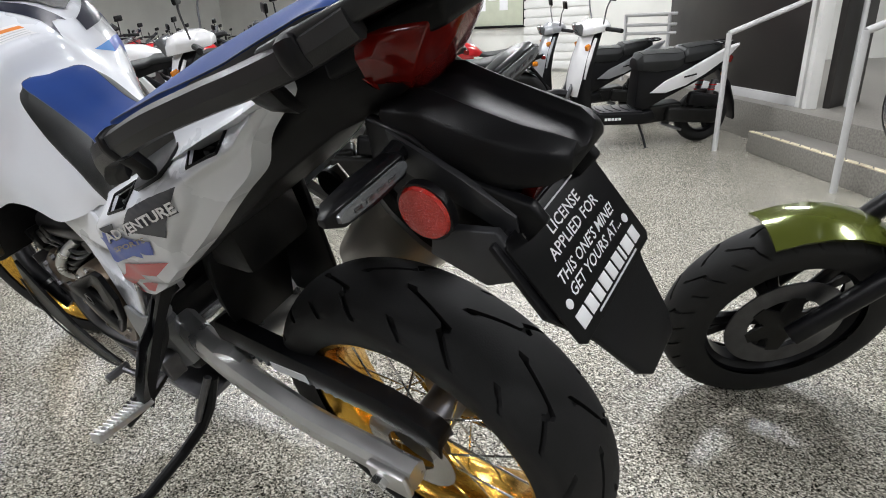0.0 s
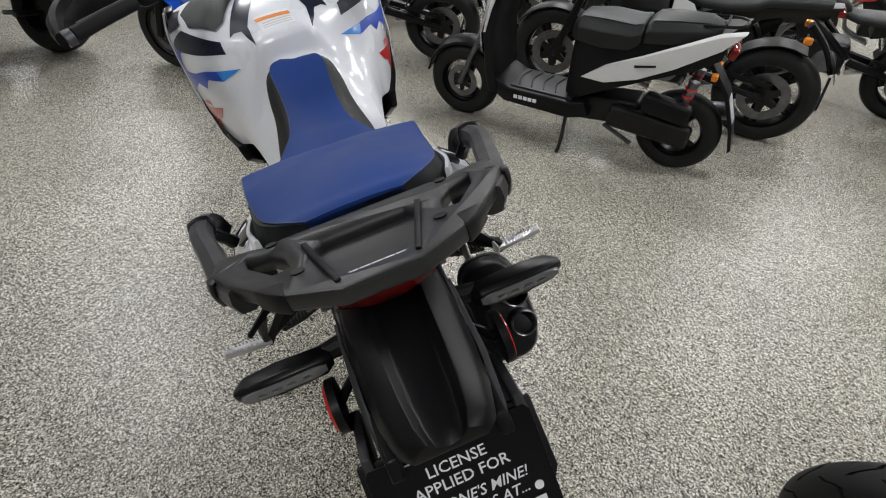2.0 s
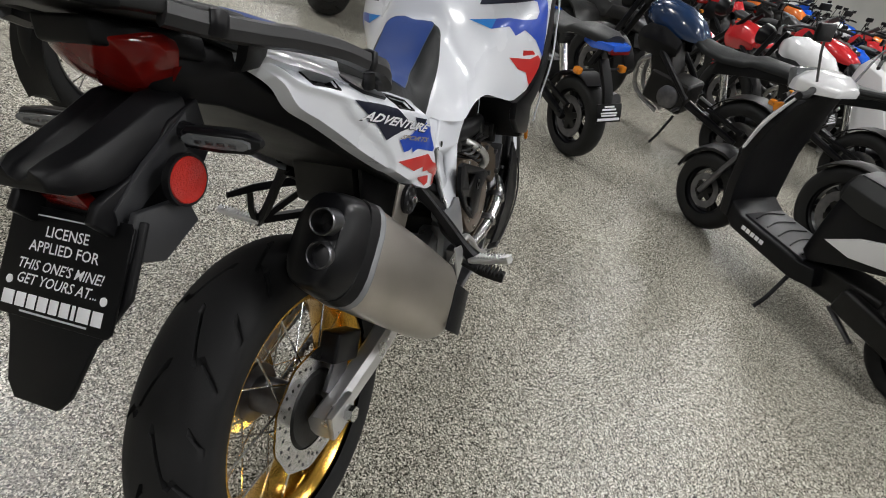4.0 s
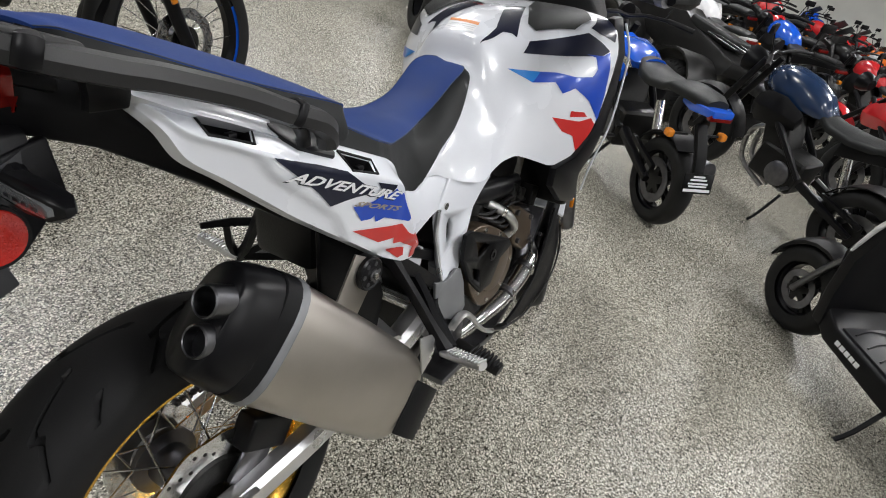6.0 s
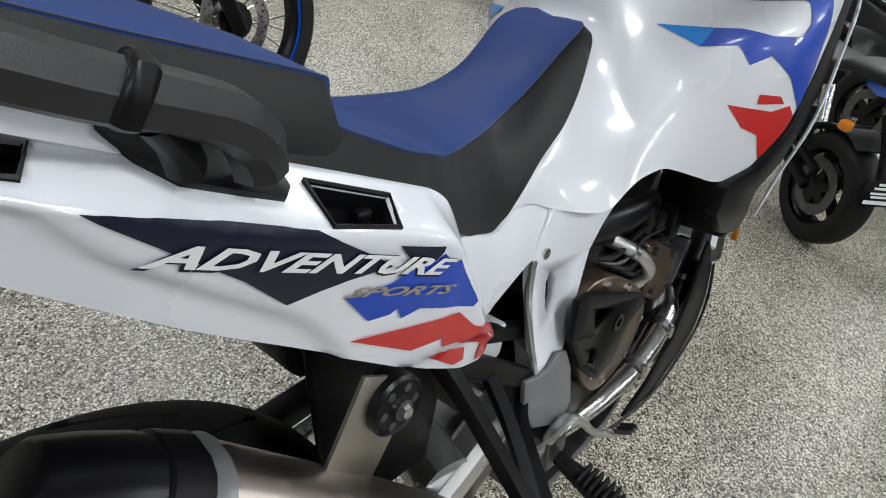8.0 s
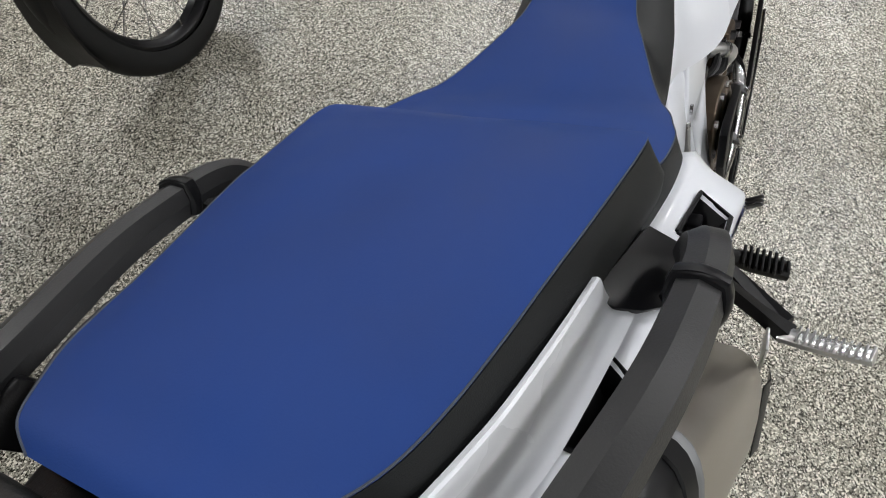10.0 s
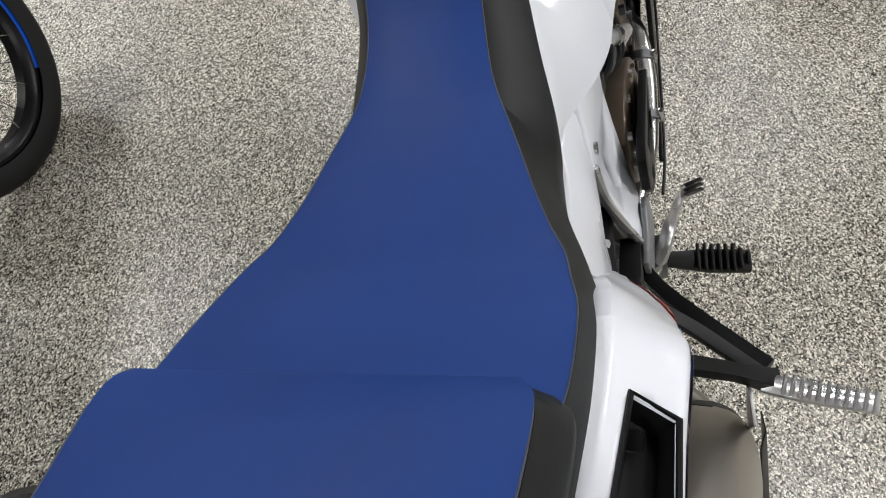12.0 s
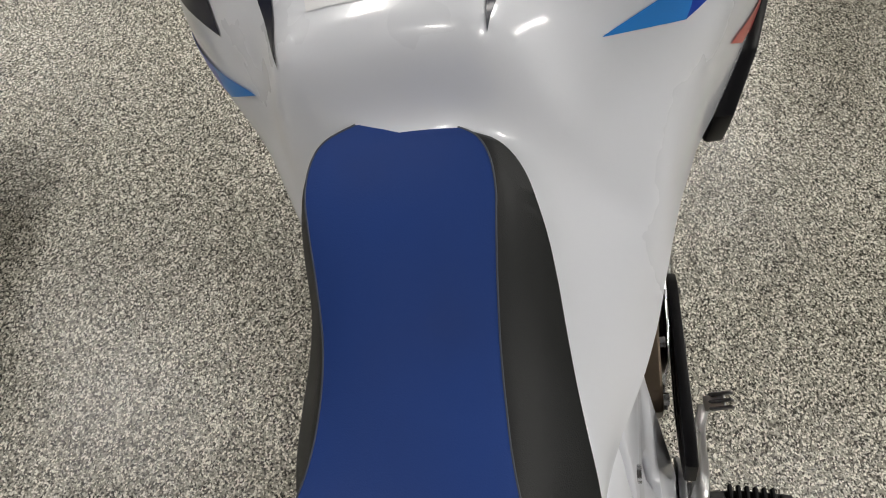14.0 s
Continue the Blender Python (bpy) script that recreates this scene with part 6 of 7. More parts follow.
    part("carrier", join(sweep([(-0.18, 0.09, 0.84), (-0.36, 0.08, 0.855), (-0.41, 0.0, 0.86), (-0.36, -0.08, 0.855), (-0.18, -0.09, 0.84)], 0.008, n=8), sweep([(-0.30, 0.08, 0.855), (-0.30, -0.08, 0.855)], 0.007, n=8, per=1)), BLACK_SATIN, t, "black tube carrier")
    part("tail_light", soften(block((0.05, 0.16, 0.06), pose(-0.385, 0, 0.72, 0, -20, 0), 0.015), 0.004), RED_LENS, t)
    part("rear_mudguard", soften(loft([[(x, -w, z), (x, w, z), (x - 0.015, w, z + 0.02), (x - 0.015, -w, z + 0.02)] for x, w, z in ((-0.22, 0.065, 0.64), (-0.36, 0.07, 0.50), (-0.45, 0.072, 0.32), (-0.49, 0.06, 0.19))]), 0.004), BLACK, t, "black rear mudguard")
    part("plate", block((0.004, 0.10, 0.15), pose(-0.425, 0, 0.42, 0, 26, 0), 0.002), DECAL_GREY, t)
    # drive unit
    part("drive_case", soften(block((0.46, 0.07, 0.13), pose(0.15, 0.12, 0.27, 0, -4, 0), 0.04, 3), 0.004), ENGINE_BLACK, t, "black drive unit case")
    part("air_box", soften(block((0.26, 0.09, 0.11), pose(0.08, 0.135, 0.40, 0, -8, 0), 0.03, 3), 0.004), BLACK, t, "black air box")
    part("engine_block", soften(block((0.36, 0.19, 0.15), pose(0.40, 0, 0.285, 0, 6, 0), 0.03, 3), 0.004), ENGINE_BLACK, t, "black engine block")
    part("silencer", sweep([(0.25, -0.13, 0.24), (0.05, -0.14, 0.28), (-0.22, -0.145, 0.34)], [0.04, 0.055, 0.05], n=14), DARK_STEEL, t)
    part("side_stand", sweep([(0.62, 0.12, 0.22), (0.60, 0.22, 0.10), (0.60, 0.275, 0.042)], 0.011, n=8), BLACK, t, "black side stand, down")
    part("centre_stand", join(sweep([(0.40, 0.09, 0.20), (0.22, 0.12, 0.14)], 0.012, n=8, per=1), sweep([(0.40, -0.09, 0.20), (0.22, -0.12, 0.14)], 0.012, n=8, per=1)), DARK_STEEL, t)
    # the upper body is short and sits well forward of the rear wheel
    ahead = {k: 0.18 for k in ("under_seat", "side_panel", "seat", "seat_top", "rear_seat", "carrier", "tail_light", "rear_indicator")}
    ahead.update(rear_mudguard=0.13, plate=0.13)
    for o in t.children_recursive:
        kind = o.name.split(".")[0]
        if kind in ahead:
            o.data.transform(pose(ahead[kind], 0, 0) @ Matrix.Diagonal((0.85, 1, 1, 1)))
        if kind == "side_panel":
            o.data.transform(Matrix(((1, 0, 0, 0), (0, 1, 0, 0), (-0.19, 0, 1.12, -0.062), (0, 0, 0, 1))))
    return t


def road_bike(m, paint, label, style="naked", base=1.40, R=0.30, wheel_mat=None, group="motorcycles on display", spoked=False, seat_mat=None, accent=None, fender_from=35, tread=0, fender_to=170, tall=False):
    """A motorcycle for the rows behind: style naked, sport, cruiser or mini."""
    k = base / 1.40
    hgt = R / 0.30
    wheel_mat = wheel_mat or BLACK_SATIN
    seat_mat = seat_mat or SEAT_BLACK
    t = thing("motorcycle", label, "motorcycle", m, group)
    fat = 0.075 if style != "mini" else 0.062
    for x, nm, half in ((0.0, "rear_wheel", fat), (base, "front_wheel", fat * 0.8)):
        if spoked:
            w = spoked_wheel(t, R * (1.0 if x == 0 else 1.08), R * 0.76 * (1.0 if x == 0 else 1.12), half * 0.8, 0.035, 0, wheel_mat, 0.04, 24, RUBBER_OLD, name=nm)
            brake_disc(w, 0.085, 0.125, -0.06)
            part("disc_carrier", lathe([(-0.062, 0.02), (-0.062, 0.06), (-0.056, 0.06), (-0.056, 0.02)], 24), ENGINE_BLACK, w)
            if x > 0:
                tape = lathe([(-0.0245, R * 1.08 * 0.80 - 0.012), (-0.0245, R * 1.08 * 0.80 + 0.002), (-0.0235, R * 1.08 * 0.80 + 0.002), (-0.0235, R * 1.08 * 0.80 - 0.012)], 40, "y", 0.0, 75.0)
                tp = part("rim_tape", tape, BLUE_PAINT, w, "blue rim tape")
                tp.matrix_local = pose(0, -0.012, 0, 0, 50, 0)
                part("fork_reflector", block((0.05, 0.012, 0.024), pose(-0.09, -0.122, 0.20, 0, 70, 0), 0.004), AMBER, t, "amber fork reflector").location = (base, 0, R)
            w.location = (x, 0, R * (1.0 if x == 0 else 1.08))
        else:
            w = cast_wheel(t, R, half, R * 0.70, wheel_mat, 5, 1, nm, disc_r=R * 0.5, tread=tread)
            w.location = (x, 0, R)
    for s in (-1, 1):
        part("fork_leg", sweep([(base, s * 0.085, R), (base - (0.20 if style == "cruiser" else 0.10) * k, s * 0.09, R + 0.26), (base - (0.52 if style == "cruiser" else 0.24) * k, s * 0.09, 0.95 * hgt)], [0.026, 0.026, 0.022], n=12, per=3), BLACK_SATIN, t)
        part("swingarm", sweep([(0.0, s * 0.10, R), (0.25 * k, s * 0.10, R + 0.05), (0.46 * k, s * 0.09, R + 0.09)], [0.02, 0.026, 0.032], n=10, per=3, square=0.5), BLACK_SATIN if style != "sport" else ALU, t)
        part("grip", sweep([(base - 0.34 * k, s * 0.24, 1.02 * hgt), (base - 0.40 * k, s * 0.33, 1.01 * hgt), (base - 0.44 * k, s * 0.39, 1.0 * hgt)], 0.017, n=10), RUBBER, t)
        part("mirror", join(sweep([(base - 0.32 * k, s * 0.22, 1.03 * hgt), (base - 0.30 * k, s * 0.28, 1.15 * hgt)], 0.006, n=6, per=1), block((0.025, 0.11, 0.06), pose(base - 0.30 * k, s * 0.31, 1.18 * hgt, 0, 0, s * 20), 0.012)), BLACK, t)
        part("indicator", soften(block((0.05, 0.045, 0.042), pose(-0.10 * k, s * 0.16, 0.70 * hgt), 0.016, 3), 0.002), AMBER, t)
        part("indicator_stalk", sweep([(-0.10 * k, s * 0.05, 0.70 * hgt), (-0.10 * k, s * 0.14, 0.70 * hgt)], 0.007, n=6, per=1), BLACK, t)
        part("foot_peg", sweep([(0.50 * k, s * 0.12, 0.34 * hgt), (0.50 * k, s * 0.23, 0.34 * hgt)], 0.012, n=8, per=1), DARK_STEEL, t)
        part("frame_tube", sweep([(base - 0.32 * k, s * 0.07, 0.82 * hgt), (0.80 * k, s * 0.14, 0.66 * hgt), (0.48 * k, s * 0.12, 0.42 * hgt)], [0.022, 0.026, 0.022], n=10), BLACK_SATIN, t)
        part("radiator_shroud", soften(loft([[(x, s * y0, z0), (x, s * (y0 + 0.03), (z0 + z1) / 2), (x, s * y0, z1), (x, s * (y0 - 0.04), (z0 + z1) / 2)] for x, y0, z0, z1 in ((0.70 * k, 0.12, 0.66 * hgt, 0.78 * hgt), (0.85 * k, 0.16, 0.62 * hgt, 0.84 * hgt), (0.98 * k, 0.15, 0.60 * hgt, 0.82 * hgt), (1.05 * k, 0.12, 0.64 * hgt, 0.76 * hgt))]), 0.006), accent or paint, t)
    part("handlebar", sweep([(base - 0.34 * k, -0.25, 1.02 * hgt), (base - 0.28 * k, -0.10, 1.02 * hgt), (base - 0.26 * k, 0, 1.0 * hgt), (base - 0.28 * k, 0.10, 1.02 * hgt), (base - 0.34 * k, 0.25, 1.02 * hgt)], 0.012, n=10), BLACK_SATIN, t)
    eng_part = part("engine", block((0.36 * k, 0.26, 0.24), pose(0.66 * k, 0, (0.60 if tall else 0.40) * hgt), 0.04, 3), ENGINE_BLACK, t, "black engine")
    part("cylinder", block((0.18, 0.22, 0.24), pose(0.80 * k, 0, 0.58 * hgt, 0, 25, 0), 0.03, 3), ENGINE_BLACK, eng_part)
    for s in () if tall else (-1, 1):
        c = lathe([(0.10, 0.0001), (0.10, 0.09), (0.14, 0.085), (0.155, 0.06), (0.158, 0.0001)], 24)
        c.transform(Matrix.Diagonal((1, s, 1, 1)))
        part("engine_cover", c, DARK_STEEL, t).location = (0.62 * k, 0, 0.38 * hgt)
    for y in () if tall else (-0.06, 0.06):
        part("header_pipe", sweep([(0.88 * k, y, 0.60 * hgt), (0.98 * k, y * 1.2, 0.50 * hgt), (0.94 * k, y, 0.30 * hgt), (0.70 * k, y * 0.7, 0.20 * hgt)], 0.018, n=8), DISC_STEEL, t)
    part("silencer", sweep([(0.42 * k, -0.12, 0.26), (0.18 * k, -0.16, 0.34), (-0.12 * k, -0.18, 0.46 * hgt)], [0.035, 0.055, 0.05], n=14), DARK_STEEL if style != "cruiser" else STEEL, t, "tapered silencer")
    # tank, seat, tail
    zt = {"naked": 0.98, "sport": 0.96, "cruiser": 0.86, "mini": 0.90}[style] * hgt
    zs = {"naked": 0.82, "sport": 0.83, "cruiser": 0.72, "mini": 0.86}[style] * hgt
    part("fuel_tank", loft([smooth_line([(x, -w, z0), (x, -w * 1.05, z0 + 0.4 * (z1 - z0)), (x, -w * 0.7, z0 + 0.85 * (z1 - z0)), (x, 0, z1), (x, w * 0.7, z0 + 0.85 * (z1 - z0)), (x, w * 1.05, z0 + 0.4 * (z1 - z0)), (x, w, z0)], 3) for x, w, z0, z1 in ((0.58 * k, 0.07, zs - 0.02, zs + 0.03), (0.66 * k, 0.095, zs - 0.03, zt - 0.05), (0.80 * k, 0.122, zs - 0.03, zt), (0.95 * k, 0.130, zs - 0.02, zt + 0.01), (1.05 * k, 0.10, zs, zt - 0.02), (1.10 * k, 0.05, zs + 0.03, zt - 0.06))]), paint, t, "glossy painted fuel tank", sharp=60)
    part("seat", loft([smooth_line([(x, -w, z - 0.05), (x, -w, z - 0.015), (x, -w * 0.7, z), (x, 0, z + 0.01), (x, w * 0.7, z), (x, w, z - 0.015), (x, w, z - 0.05)], 2) for x, w, z in ((0.64 * k, 0.07, zs + 0.02), (0.52 * k, 0.12, zs - 0.005), (0.36 * k, 0.14, zs), (0.22 * k, 0.125, zs + 0.025), (0.16 * k, 0.12, zs + 0.055), (-0.05 * k, 0.10, zs + 0.075), (-0.16 * k, 0.06, zs + 0.07))]), seat_mat, t, "black stepped seat", sharp=60)
    part("tail", soften(loft([[(x, -w, z0), (x, -w, z1), (x, w, z1), (x, w, z0)] for x, w, z0, z1 in (((0.06 * k, 0.07, zs - 0.02, zs + 0.02), (-0.06 * k, 0.085, zs - 0.02, zs + 0.03), (-0.16 * k, 0.085, zs, zs + 0.045), (-0.24 * k, 0.06, zs + 0.01, zs + 0.05)) if style == "mini" else ((0.40 * k, 0.12, zs - 0.15, zs - 0.04), (0.10 * k, 0.11, zs - 0.05, zs + 0.01), (-0.12 * k, 0.08, zs - 0.01, zs + 0.035), (-0.22 * k, 0.05, zs + 0.01, zs + 0.05)))]), 0.012), accent or paint, t, "painted tail")
    part("tail_light", block((0.04, 0.13, 0.035), pose(-0.215 * k, 0, zs + 0.012), 0.01), RED_LENS, t)
    part("plate_hanger", sweep([(-0.10 * k, 0, zs - 0.08), (-0.22 * k, 0, zs - 0.20), (-0.30 * k, 0, zs - 0.34)], [0.035, 0.035, 0.03], n=8, flat=0.5, square=0.5), BLACK, t)
    number_board(t, pose(-0.315 * k, 0, zs - 0.32, 0, 20, 0))
    part("front_fender", loft([[(base + (R + 0.025) * math.cos(radians(a)), 0.07 * q, R + (R + 0.025) * math.sin(radians(a)) - 0.02 * q * q) for q in (-1, -0.5, 0, 0.5, 1)] + [(base + (R + 0.016) * math.cos(radians(a)), 0.066 * q, R + (R + 0.016) * math.sin(radians(a)) - 0.02 * q * q) for q in (1, 0.5, 0, -0.5, -1)] for a in range(fender_from, fender_to, 11)]), accent or paint, t, "painted front fender")
    part("rear_hugger", loft([[((R + 0.025) * math.cos(radians(a)), 0.08 * q, R + (R + 0.025) * math.sin(radians(a))) for q in (-1, 0, 1)] + [((R + 0.016) * math.cos(radians(a)), 0.076 * q, R + (R + 0.016) * math.sin(radians(a))) for q in (1, 0, -1)] for a in range(25, 116, 15)]), BLACK, t)
    if style == "sport":
        for s in (-1, 1):
            o = [(0.62 * k, 0.30), (0.98 * k, 0.32), (1.12 * k, 0.55), (1.24 * k, 0.78), (1.18 * k, 0.98), (1.0 * k, 0.94), (0.86 * k, 0.74), (0.70 * k, 0.52)]
            part("fairing", soften(loft([[(x, s * 0.15, z * hgt) for x, z in o], [(x * 0.99 + 0.005, s * 0.205, (0.62 + (z - 0.62) * 0.9) * hgt) for x, z in o]]), 0.012), accent or paint, t, "painted side fairing")
        part("nose", soften(loft([[(x, -w, z0), (x, -w * 0.8, z1), (x, w * 0.8, z1), (x, w, z0)] for x, w, z0, z1 in ((1.10 * k, 0.20, 0.72 * hgt, 1.02 * hgt), (1.25 * k, 0.17, 0.70 * hgt, 0.98 * hgt), (1.36 * k, 0.08, 0.74 * hgt, 0.88 * hgt))]), 0.02), paint, t, "painted nose fairing")
        part("screen", soften(loft([[(x, -w, z), (x, 0, z + 0.06), (x, w, z), (x - 0.005, 0, z + 0.052)] for x, w, z in ((1.28 * k, 0.09, 0.96 * hgt), (1.15 * k, 0.13, 1.04 * hgt), (1.05 * k, 0.13, 1.12 * hgt))]), 0.002), SMOKE, t)
    else:
        part("headlight", lathe([(-0.09, 0.0001), (-0.09, 0.05), (-0.03, 0.085), (0.03, 0.09), (0.035, 0.08), (0.035, 0.0001)], 28, "x"), BLACK_SATIN, t).location = (base - 0.10 * k, 0, 0.88 * hgt)
        part("headlight_glass", lathe([(0.036, 0.0001), (0.036, 0.078), (0.045, 0.06), (0.05, 0.0001)], 28, "x"), SMOKE, t).location = (base - 0.10 * k, 0, 0.88 * hgt)
        part("gauge", lathe([(-0.02, 0.0001), (-0.02, 0.05), (0.02, 0.05), (0.02, 0.0001)], 20, "x"), BLACK, t).location = (base - 0.20 * k, 0, 1.02 * hgt)
    part("chain_guard", sweep([(-0.02, 0.105, R + 0.09), (0.30 * k, 0.105, R + 0.13)], 0.014, n=8, per=1, square=0.6), BLACK, t)
    part("shock", sweep([(0.22 * k, 0, R + 0.10), (0.36 * k, 0, 0.70 * hgt)], 0.028, n=12, per=1), STEEL, t)
    part("side_stand", sweep([(0.52 * k, 0.10, 0.26), (0.53 * k, 0.20, 0.12), (0.54 * k, 0.268, 0.058)], 0.011, n=8), BLACK, t, "black side stand, down")
    return t


def quad_bike(m, paint, label):
    t = thing("quad_bike", label, "quad bike", m, "quad bikes")
    R = 0.27
    wheel = None
    for x in (0.0, 1.22):
        for s in (-1, 1):
            w = new("wheel")
            w.parent = t
            w.location = (x, s * 0.42, R)
            if wheel is None:
                ty = part("tyre", tyre_mesh(R, 0.13, 0.125, 18, 0.018, across=26), RUBBER_OLD, w, "knobbly black tyre")
                rm = part("rim", lathe([(-0.10, 0.135), (-0.10, 0.12), (-0.04, 0.11), (-0.02, 0.0001), (0.02, 0.0001), (0.04, 0.11), (0.10, 0.12), (0.10, 0.135)], 32), BLACK_SATIN, w)
                wheel = (ty.data, rm.data)
            else:
                shared("tyre", wheel[0], w, Matrix())
                shared("rim", wheel[1], w, Matrix())
            part("suspension_arm", join(sweep([(x + 0.05, s * 0.12, 0.30), (x, s * 0.36, R)], 0.015, n=8, per=1), sweep([(x - 0.05, s * 0.12, 0.30), (x, s * 0.36, R)], 0.015, n=8, per=1)), DARK_STEEL, t)
            part("fender", soften(loft([[(x + (R + 0.07) * math.cos(radians(a)), s * y, R + (R + 0.09) * math.sin(radians(a))) for y in (0.22, 0.40, 0.55)] + [(x + (R + 0.05) * math.cos(radians(a)), s * y, R + (R + 0.07) * math.sin(radians(a))) for y in (0.55, 0.40, 0.22)] for a in range(20, 161, 20)]), 0.006), paint, t, "moulded fender")
    part("body", soften(loft([[(x, -w, z0), (x, -w * 0.8, z1), (x, w * 0.8, z1), (x, w, z0)] for x, w, z0, z1 in ((-0.25, 0.25, 0.58, 0.70), (0.1, 0.22, 0.45, 0.74), (0.45, 0.16, 0.40, 0.76), (0.8, 0.18, 0.45, 0.86), (1.15, 0.28, 0.52, 0.82), (1.45, 0.24, 0.50, 0.70))]), 0.03), paint, t, "quad bike body")
    part("seat", soften(block((0.62, 0.26, 0.10), pose(0.30, 0, 0.79), 0.04, 3), 0.005), SEAT_BLACK, t, "black seat")
    part("engine", block((0.5, 0.34, 0.30), pose(0.55, 0, 0.38), 0.05), ENGINE_BLACK, t)
    part("handlebar", sweep([(0.82, -0.38, 1.0), (0.95, -0.12, 1.0), (0.95, 0.12, 1.0), (0.82, 0.38, 1.0)], 0.014, n=10), BLACK, t)
    for x in (-0.10, 1.30):
        for y in (-0.3, -0.15, 0, 0.15, 0.3):
            part("carrier_tube", sweep([(x - 0.2, y, 0.80), (x + 0.2, y, 0.80)], 0.010, n=8, per=1), BLACK_SATIN, t, "black carrier tube")
        for d in (-0.2, 0.2):
            part("carrier_tube", sweep([(x + d, -0.3, 0.80), (x + d, 0.3, 0.80)], 0.011, n=8, per=1), BLACK_SATIN, t, "black carrier tube")
    part("silencer", sweep([(0.05, -0.20, 0.55), (-0.25, -0.22, 0.58), (-0.42, -0.22, 0.58)], [0.05, 0.07, 0.065], n=14), DARK_STEEL, t, "dark silencer")
    return t


GREY_SEAT = material("grey seat vinyl", (0.018, 0.019, 0.020), 0.5, bump=(900, 0.3, 0.0006), vary=(8, 0.15))

# the row beside the white motorcycle
scooter(place(1.86, -1.90, 45, 8), WHITE_PAINT, "white and black scooter with dark seat on its stand", GREY_SEAT)
scooter(place(0.76, -4.80, 43, 6), WHITE_PAINT, "white and black scooter parked beside the grey handrail", SEAT_BLACK)
scooter(place(1.75, -6.05, 43, 6), SILVER_PAINT, "silver and black scooter in the row behind", SEAT_BLACK)
road_bike(place(2.20, -2.80, 46, 9), ENGINE_BLACK, "black naked motorcycle parked behind the scooter", "naked", 1.42, 0.315)
road_bike(place(2.97, -0.05, 47.5, 10), BLUE_PAINT, "small bright blue motorcycle with black seat and dealer plate", "mini", 1.22, 0.255)
road_bike(place(3.98, -1.15, 66, 10), NAVY_PAINT, "dark blue naked motorcycle with black seat", "naked", 1.36, 0.30, accent=BLACK)
front_of_olive = pose(-0.387, -0.886, 0, 0, 0, 38.8) @ pose(0, 0, 0, -20.5) @ pose(-1.45, 0, 0)
road_bike(front_of_olive, OLIVE, "olive green motorcycle with black cast wheels", "cruiser", 1.45, 0.30, fender_from=66, tread=15)
road_bike(pose(0.985, 1.535, 0, 0, 0, 4) @ pose(0, 0, 0, -14) @ pose(-1.50, 0, 0), ORANGE_PAINT, "black and orange adventure motorcycle with black spoked wheels", "naked", 1.50, 0.328, spoked=True, accent=BLACK, tall=True, fender_to=206, wheel_mat=BLACK_SATIN)
quad_bike(place(3.83, 1.92, 51, 0), NAVY_PAINT, "dark quad bike with knobbly black tyres")
quad_bike(place(5.3, 0.3, 51, 0), ENGINE_BLACK, "black quad bike with knobbly black tyres")

# rows of motorcycles further back
PAINTS = [(RED_PAINT, "red"), (ENGINE_BLACK, "black"), (WHITE_PAINT, "white"), (RED_PAINT, "red"), (SILVER_PAINT, "silver"), (BLUE_PAINT, "blue"), (ORANGE_PAINT, "orange")]
protos = {}
rng = random.Random(7)
for row in range(7):
    for col in range(11):
        x = 4.7 + 1.05 * row + 0.62 * col - 0.3 * (row % 2)
        y = -2.1 + 1.30 * row - 1.02 * col
        if x > 18.5 or y < -11.5 or y > 12 or (x < 5.6 and y > -1.2):
            continue
        if (x - 0.9 < 2.6 and y < -4.6):
            continue
        paint, word = PAINTS[rng.randrange(len(PAINTS))]
        style = rng.choice(["sport", "naked", "sport", "cruiser"])
        key = (word, style)
        m = place(x + rng.uniform(-0.1, 0.1), y + rng.uniform(-0.1, 0.1), 48 + rng.uniform(-7, 7), 9)
        if key not in protos:
            accent = {"sport": rng.choice([None, WHITE_PAINT, BLACK]), "naked": BLACK, "cruiser": None}[style]
            protos[key] = road_bike(m, paint, f"{word} {style} motorcycle in a crowded showroom row", style, 1.40, 0.31, accent=accent)
        else:
            copy_thing(protos[key], m)
for x, y, yaw, paint, style in ((2.4, -4.4, 46, "black", "cruiser"), (3.4, -6.3, 44, "red", "cruiser"), (3.2, -3.9, 47, "white", "sport"), (4.3, -5.3, 46, "black", "naked"), (6.2, 2.6, 50, "red", "sport"), (7.0, 4.2, 50, "white", "sport"), (5.6, 5.0, 50, "black", "naked")):
    key = (paint, style)
    m = place(x, y, yaw, 9)
    if key in protos:
        copy_thing(protos[key], m)
    else:
        protos[key] = road_bike(m, dict((w, p) for p, w in PAINTS)[paint], f"{paint} {style} motorcycle in a crowded showroom row", style, 1.40, 0.31)

# ---- the raised area with steps and handrails ----
STAIR = pose(0.277, -4.461, 0, 0, 0, 128)
steps = thing("steps", "two speckled grey steps with pale nosing strips", "steps", STAIR)
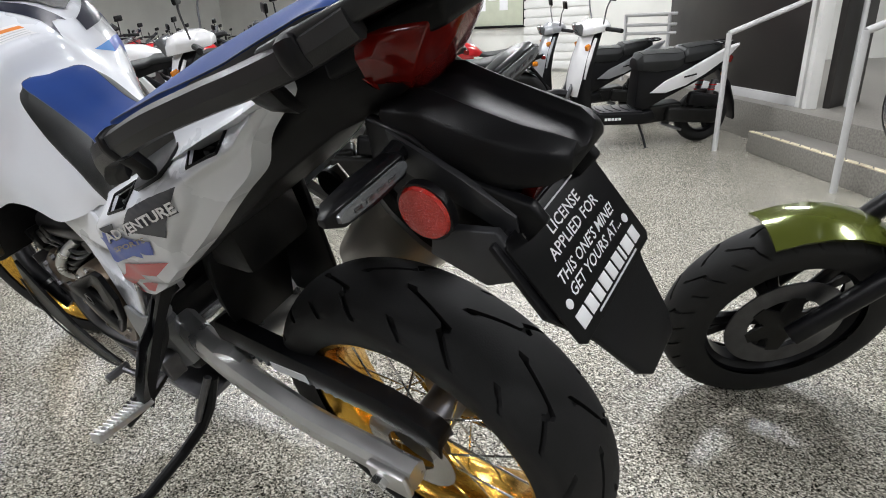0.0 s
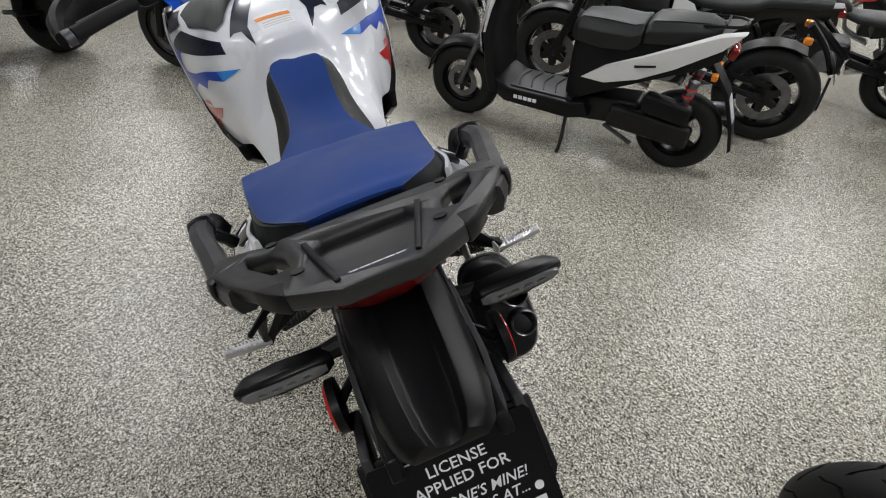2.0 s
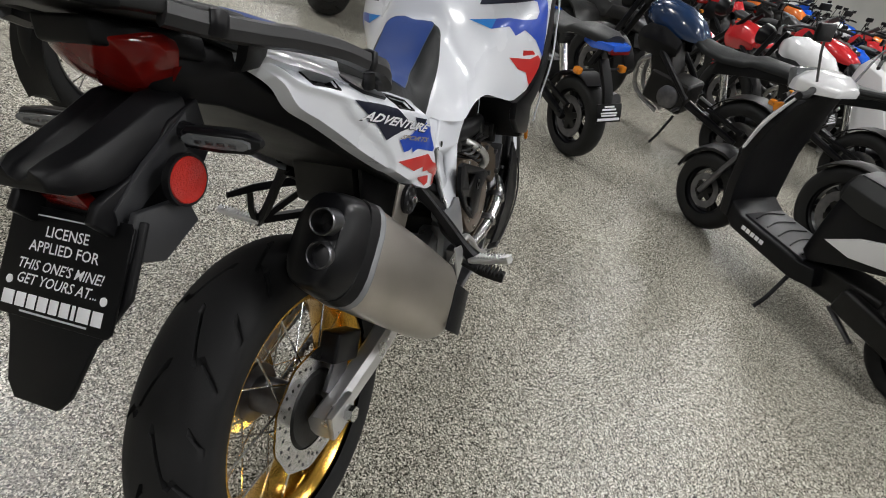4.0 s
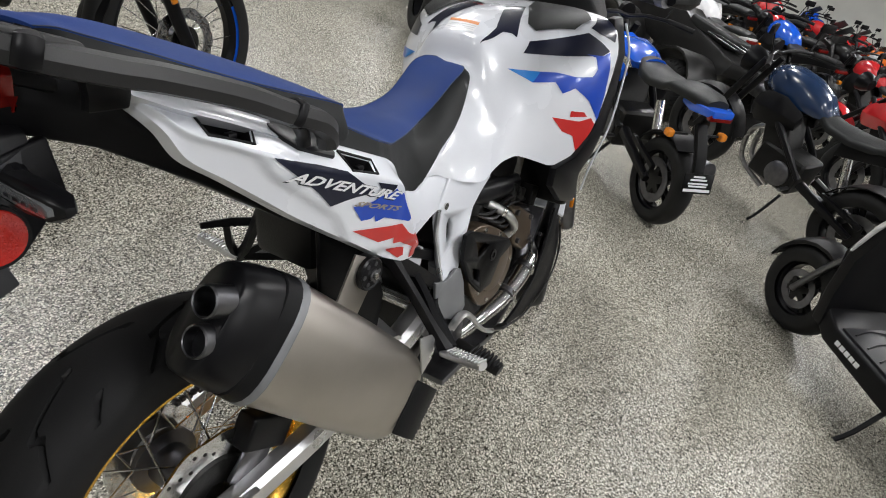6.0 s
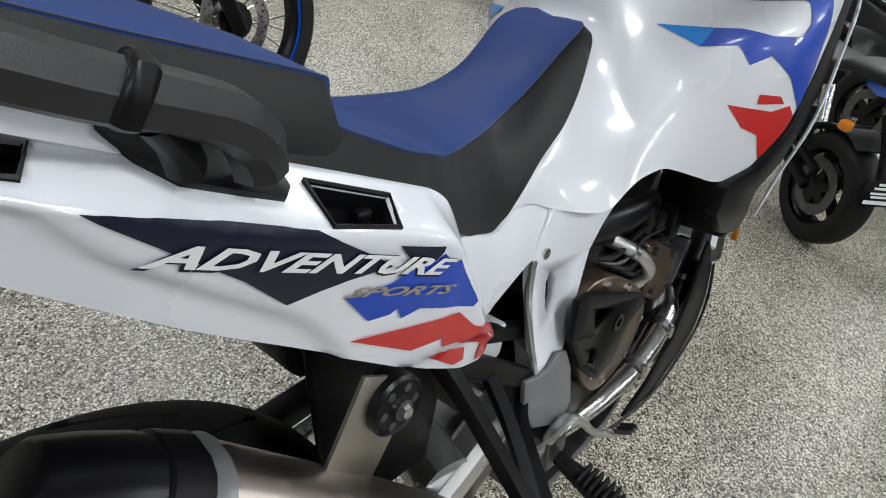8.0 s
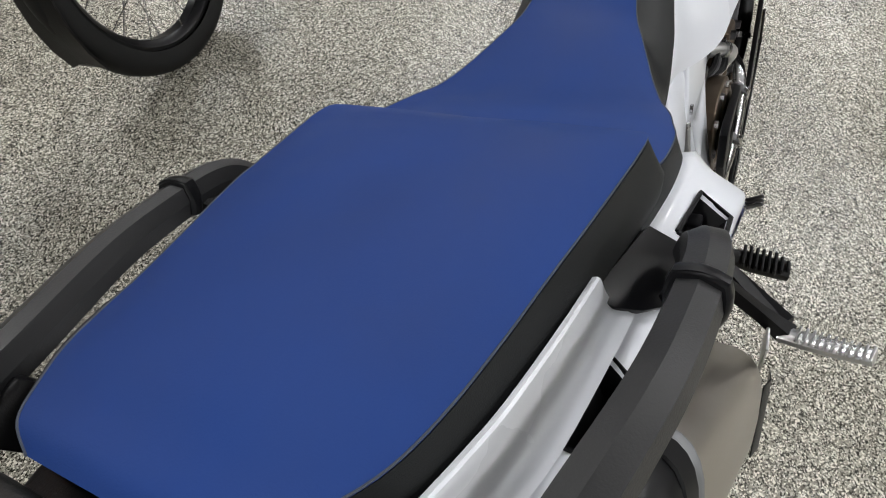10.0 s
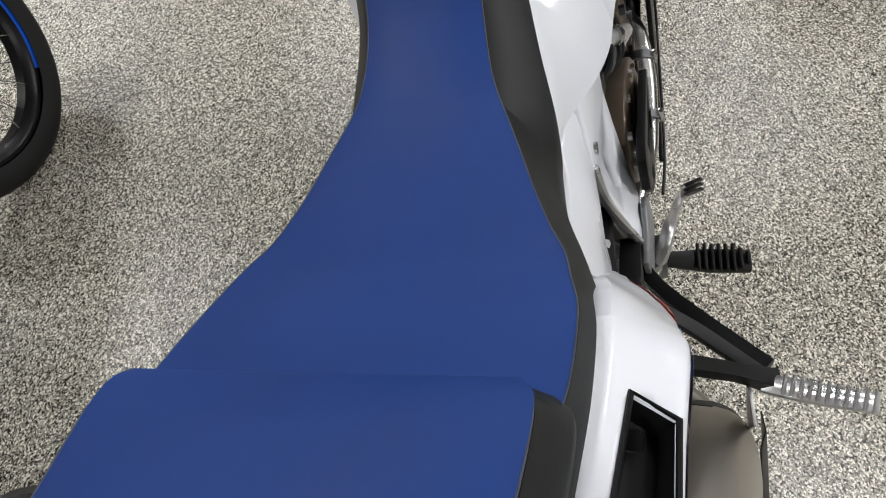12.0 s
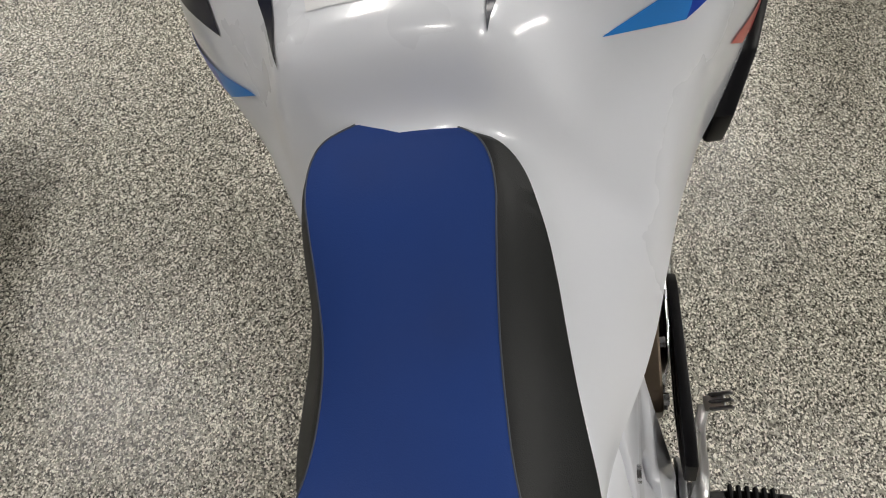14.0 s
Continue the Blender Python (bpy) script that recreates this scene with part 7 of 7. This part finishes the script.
# local x runs along the front edge, y into the platform
st = part("step", block((3.0, 0.36, 0.16), pose(1.5, 0.18, 0.08), 0.008), STEP_GREY, steps, "speckled grey step")
part("nosing", block((3.0, 0.045, 0.008), pose(1.5, 0.024, 0.164), 0.003), TREAD_STRIP, steps, "pale ribbed nosing strip")
for k in range(24):
    part("grip_line", block((0.008, 0.045, 0.004), pose(0.06 + 0.12 * k, 0.024, 0.1695, 0, 0, 55), 0.001, 1), DARK_STEEL, steps)
plat = part("platform", block((9.0, 7.0, 0.32), pose(-1.5, 3.80, 0.16), 0.008), STEP_GREY)
tagged(plat, "raised speckled grey platform beside the steps", "platform", kind="structure")
plat.matrix_world = STAIR
rail_h = thing("handrail", "pale grey painted handrail beside the steps", "handrail", group="handrails")
part("post", rod((0.50, -4.39, 0), (0.50, -4.39, 0.92), 0.021, 14), GREY_RAIL, rail_h)
part("rail", sweep([(0.50, -4.39, 0.915), (0.10, -4.70, 1.11), (-0.40, -5.08, 1.40)], 0.021, n=14, per=1), GREY_RAIL, rail_h)
part("post", rod((-0.32, -5.02, 0.32), (-0.32, -5.02, 1.35), 0.021, 14), GREY_RAIL, rail_h)
rail_2 = thing("handrail", "pale grey painted handrail beside the steps", "handrail", group="handrails")
part("post", rod((-0.42, -3.36, 0), (-0.42, -3.36, 0.93), 0.021, 14), GREY_RAIL, rail_2)
part("rail", sweep([(-0.42, -3.36, 0.925), (-0.82, -3.67, 1.12), (-1.32, -4.05, 1.41)], 0.021, n=14, per=1), GREY_RAIL, rail_2)
part("post", rod((-1.24, -3.99, 0.32), (-1.24, -3.99, 1.36), 0.021, 14), GREY_RAIL, rail_2)
guard = thing("guard_rail", "pale pipe guard rail along the platform edge", "guard rail")
for x in (1.22, 1.75, 2.30):
    part("post", rod((x, -7.0, 0.32), (x, -7.0, 1.13), 0.022, 12), GREY_RAIL, guard)
for z in (1.12, 1.0, 0.9, 0.72):
    part("rail", rod((1.22, -7.0, z), (2.30, -7.0, z), 0.02, 12), GREY_RAIL, guard)
for x in (1.22, 2.30):
    part("rail", rod((x, -7.0, 1.12), (x - 0.75, -7.95, 1.12), 0.02, 12), GREY_RAIL, guard)
screen = thing("partition", "black panel partition with pale double jambs, on the platform", "partition", STAIR)
part("panel", block((2.9, 0.06, 2.5), pose(-1.62, 0.50, 1.57), 0.006), DARK_WALL, screen)
for x in (-0.14, -0.045):
    part("jamb", block((0.06, 0.09, 2.5), pose(x, 0.49, 1.57), 0.006), WHITE_TRIM, screen)
part("panel", block((0.05, 0.62, 2.5), pose(-0.20, 0.86, 1.57, 0, 0, 36), 0.006), DARK_WALL, screen)
part("skirting", block((2.9, 0.02, 0.08), pose(-1.62, 0.462, 0.36), 0.004), GREY_RAIL, screen)
newel = thing("stanchion", "slim white stanchion standing on the platform", "post", STAIR)
part("post", rod((-0.56, 1.11, 0.32), (-0.56, 1.11, 1.30), 0.02, 12), WHITE_TRIM, newel)
part("foot", lathe([(0.32, 0.0001), (0.32, 0.06), (0.33, 0.055), (0.335, 0.0001)], 20, "z"), WHITE_TRIM, newel).location = (-0.56, 1.11, 0)

# ---- along the far wall ----
slat = thing("slatted_panel", "white slatted wall panel behind the scooters", "wall panel", pose(6.2, -12.86, 0))
part("board", block((1.7, 0.03, 2.6), pose(0, 0, 1.35), 0.004), WHITE_TRIM, slat)
for k in range(13):
    part("slat", block((1.7, 0.03, 0.17), pose(0, 0.025, 0.16 + 0.2 * k), 0.006), WHITE_TRIM, slat)
notice = thing("notice_board", "pale green notice board with dark frame on the wall", "notice board", pose(7.82, -12.86, 1.75))
part("board", block((1.5, 0.03, 1.3), pose(0, 0.0, 0), 0.004), PALE_GREEN, notice)
for x, z, w, h in ((0, 0.67, 1.6, 0.06), (0, -0.67, 1.6, 0.06), (0.77, 0, 0.06, 1.3), (-0.77, 0, 0.06, 1.3)):
    part("frame", block((w, 0.05, h), pose(x, 0.012, z), 0.006), BLACK_SATIN, notice)
for k in range(4):
    part("sheet", block((0.24, 0.004, 0.32), pose(-0.5 + 0.33 * k, 0.019, 0.12 * (-1) ** k), 0.001, 1), DECAL_WHITE, notice)
pillar = thing("pillar", "square white pillar against the far wall", "pillar", pose(8.85, -12.70, 0))
part("shaft", block((0.32, 0.35, 4.6), pose(0, 0, 2.3), 0.01), WHITE_TRIM, pillar)
cab = thing("cabinet", "tall cream storage cabinet against the far wall", "cabinet", pose(9.95, -12.6, 0))
part("body", block((1.6, 0.5, 2.1), pose(0, 0, 1.05), 0.01), CREAM, cab)
for s in (-1, 1):
    d = part("door", block((0.76, 0.025, 1.96), pose(s * 0.39, 0.262, 1.06), 0.006), CREAM, cab)
    part("handle", rod((s * 0.06, 0.29, 1.0), (s * 0.06, 0.29, 1.18), 0.008, 8), STEEL, d)
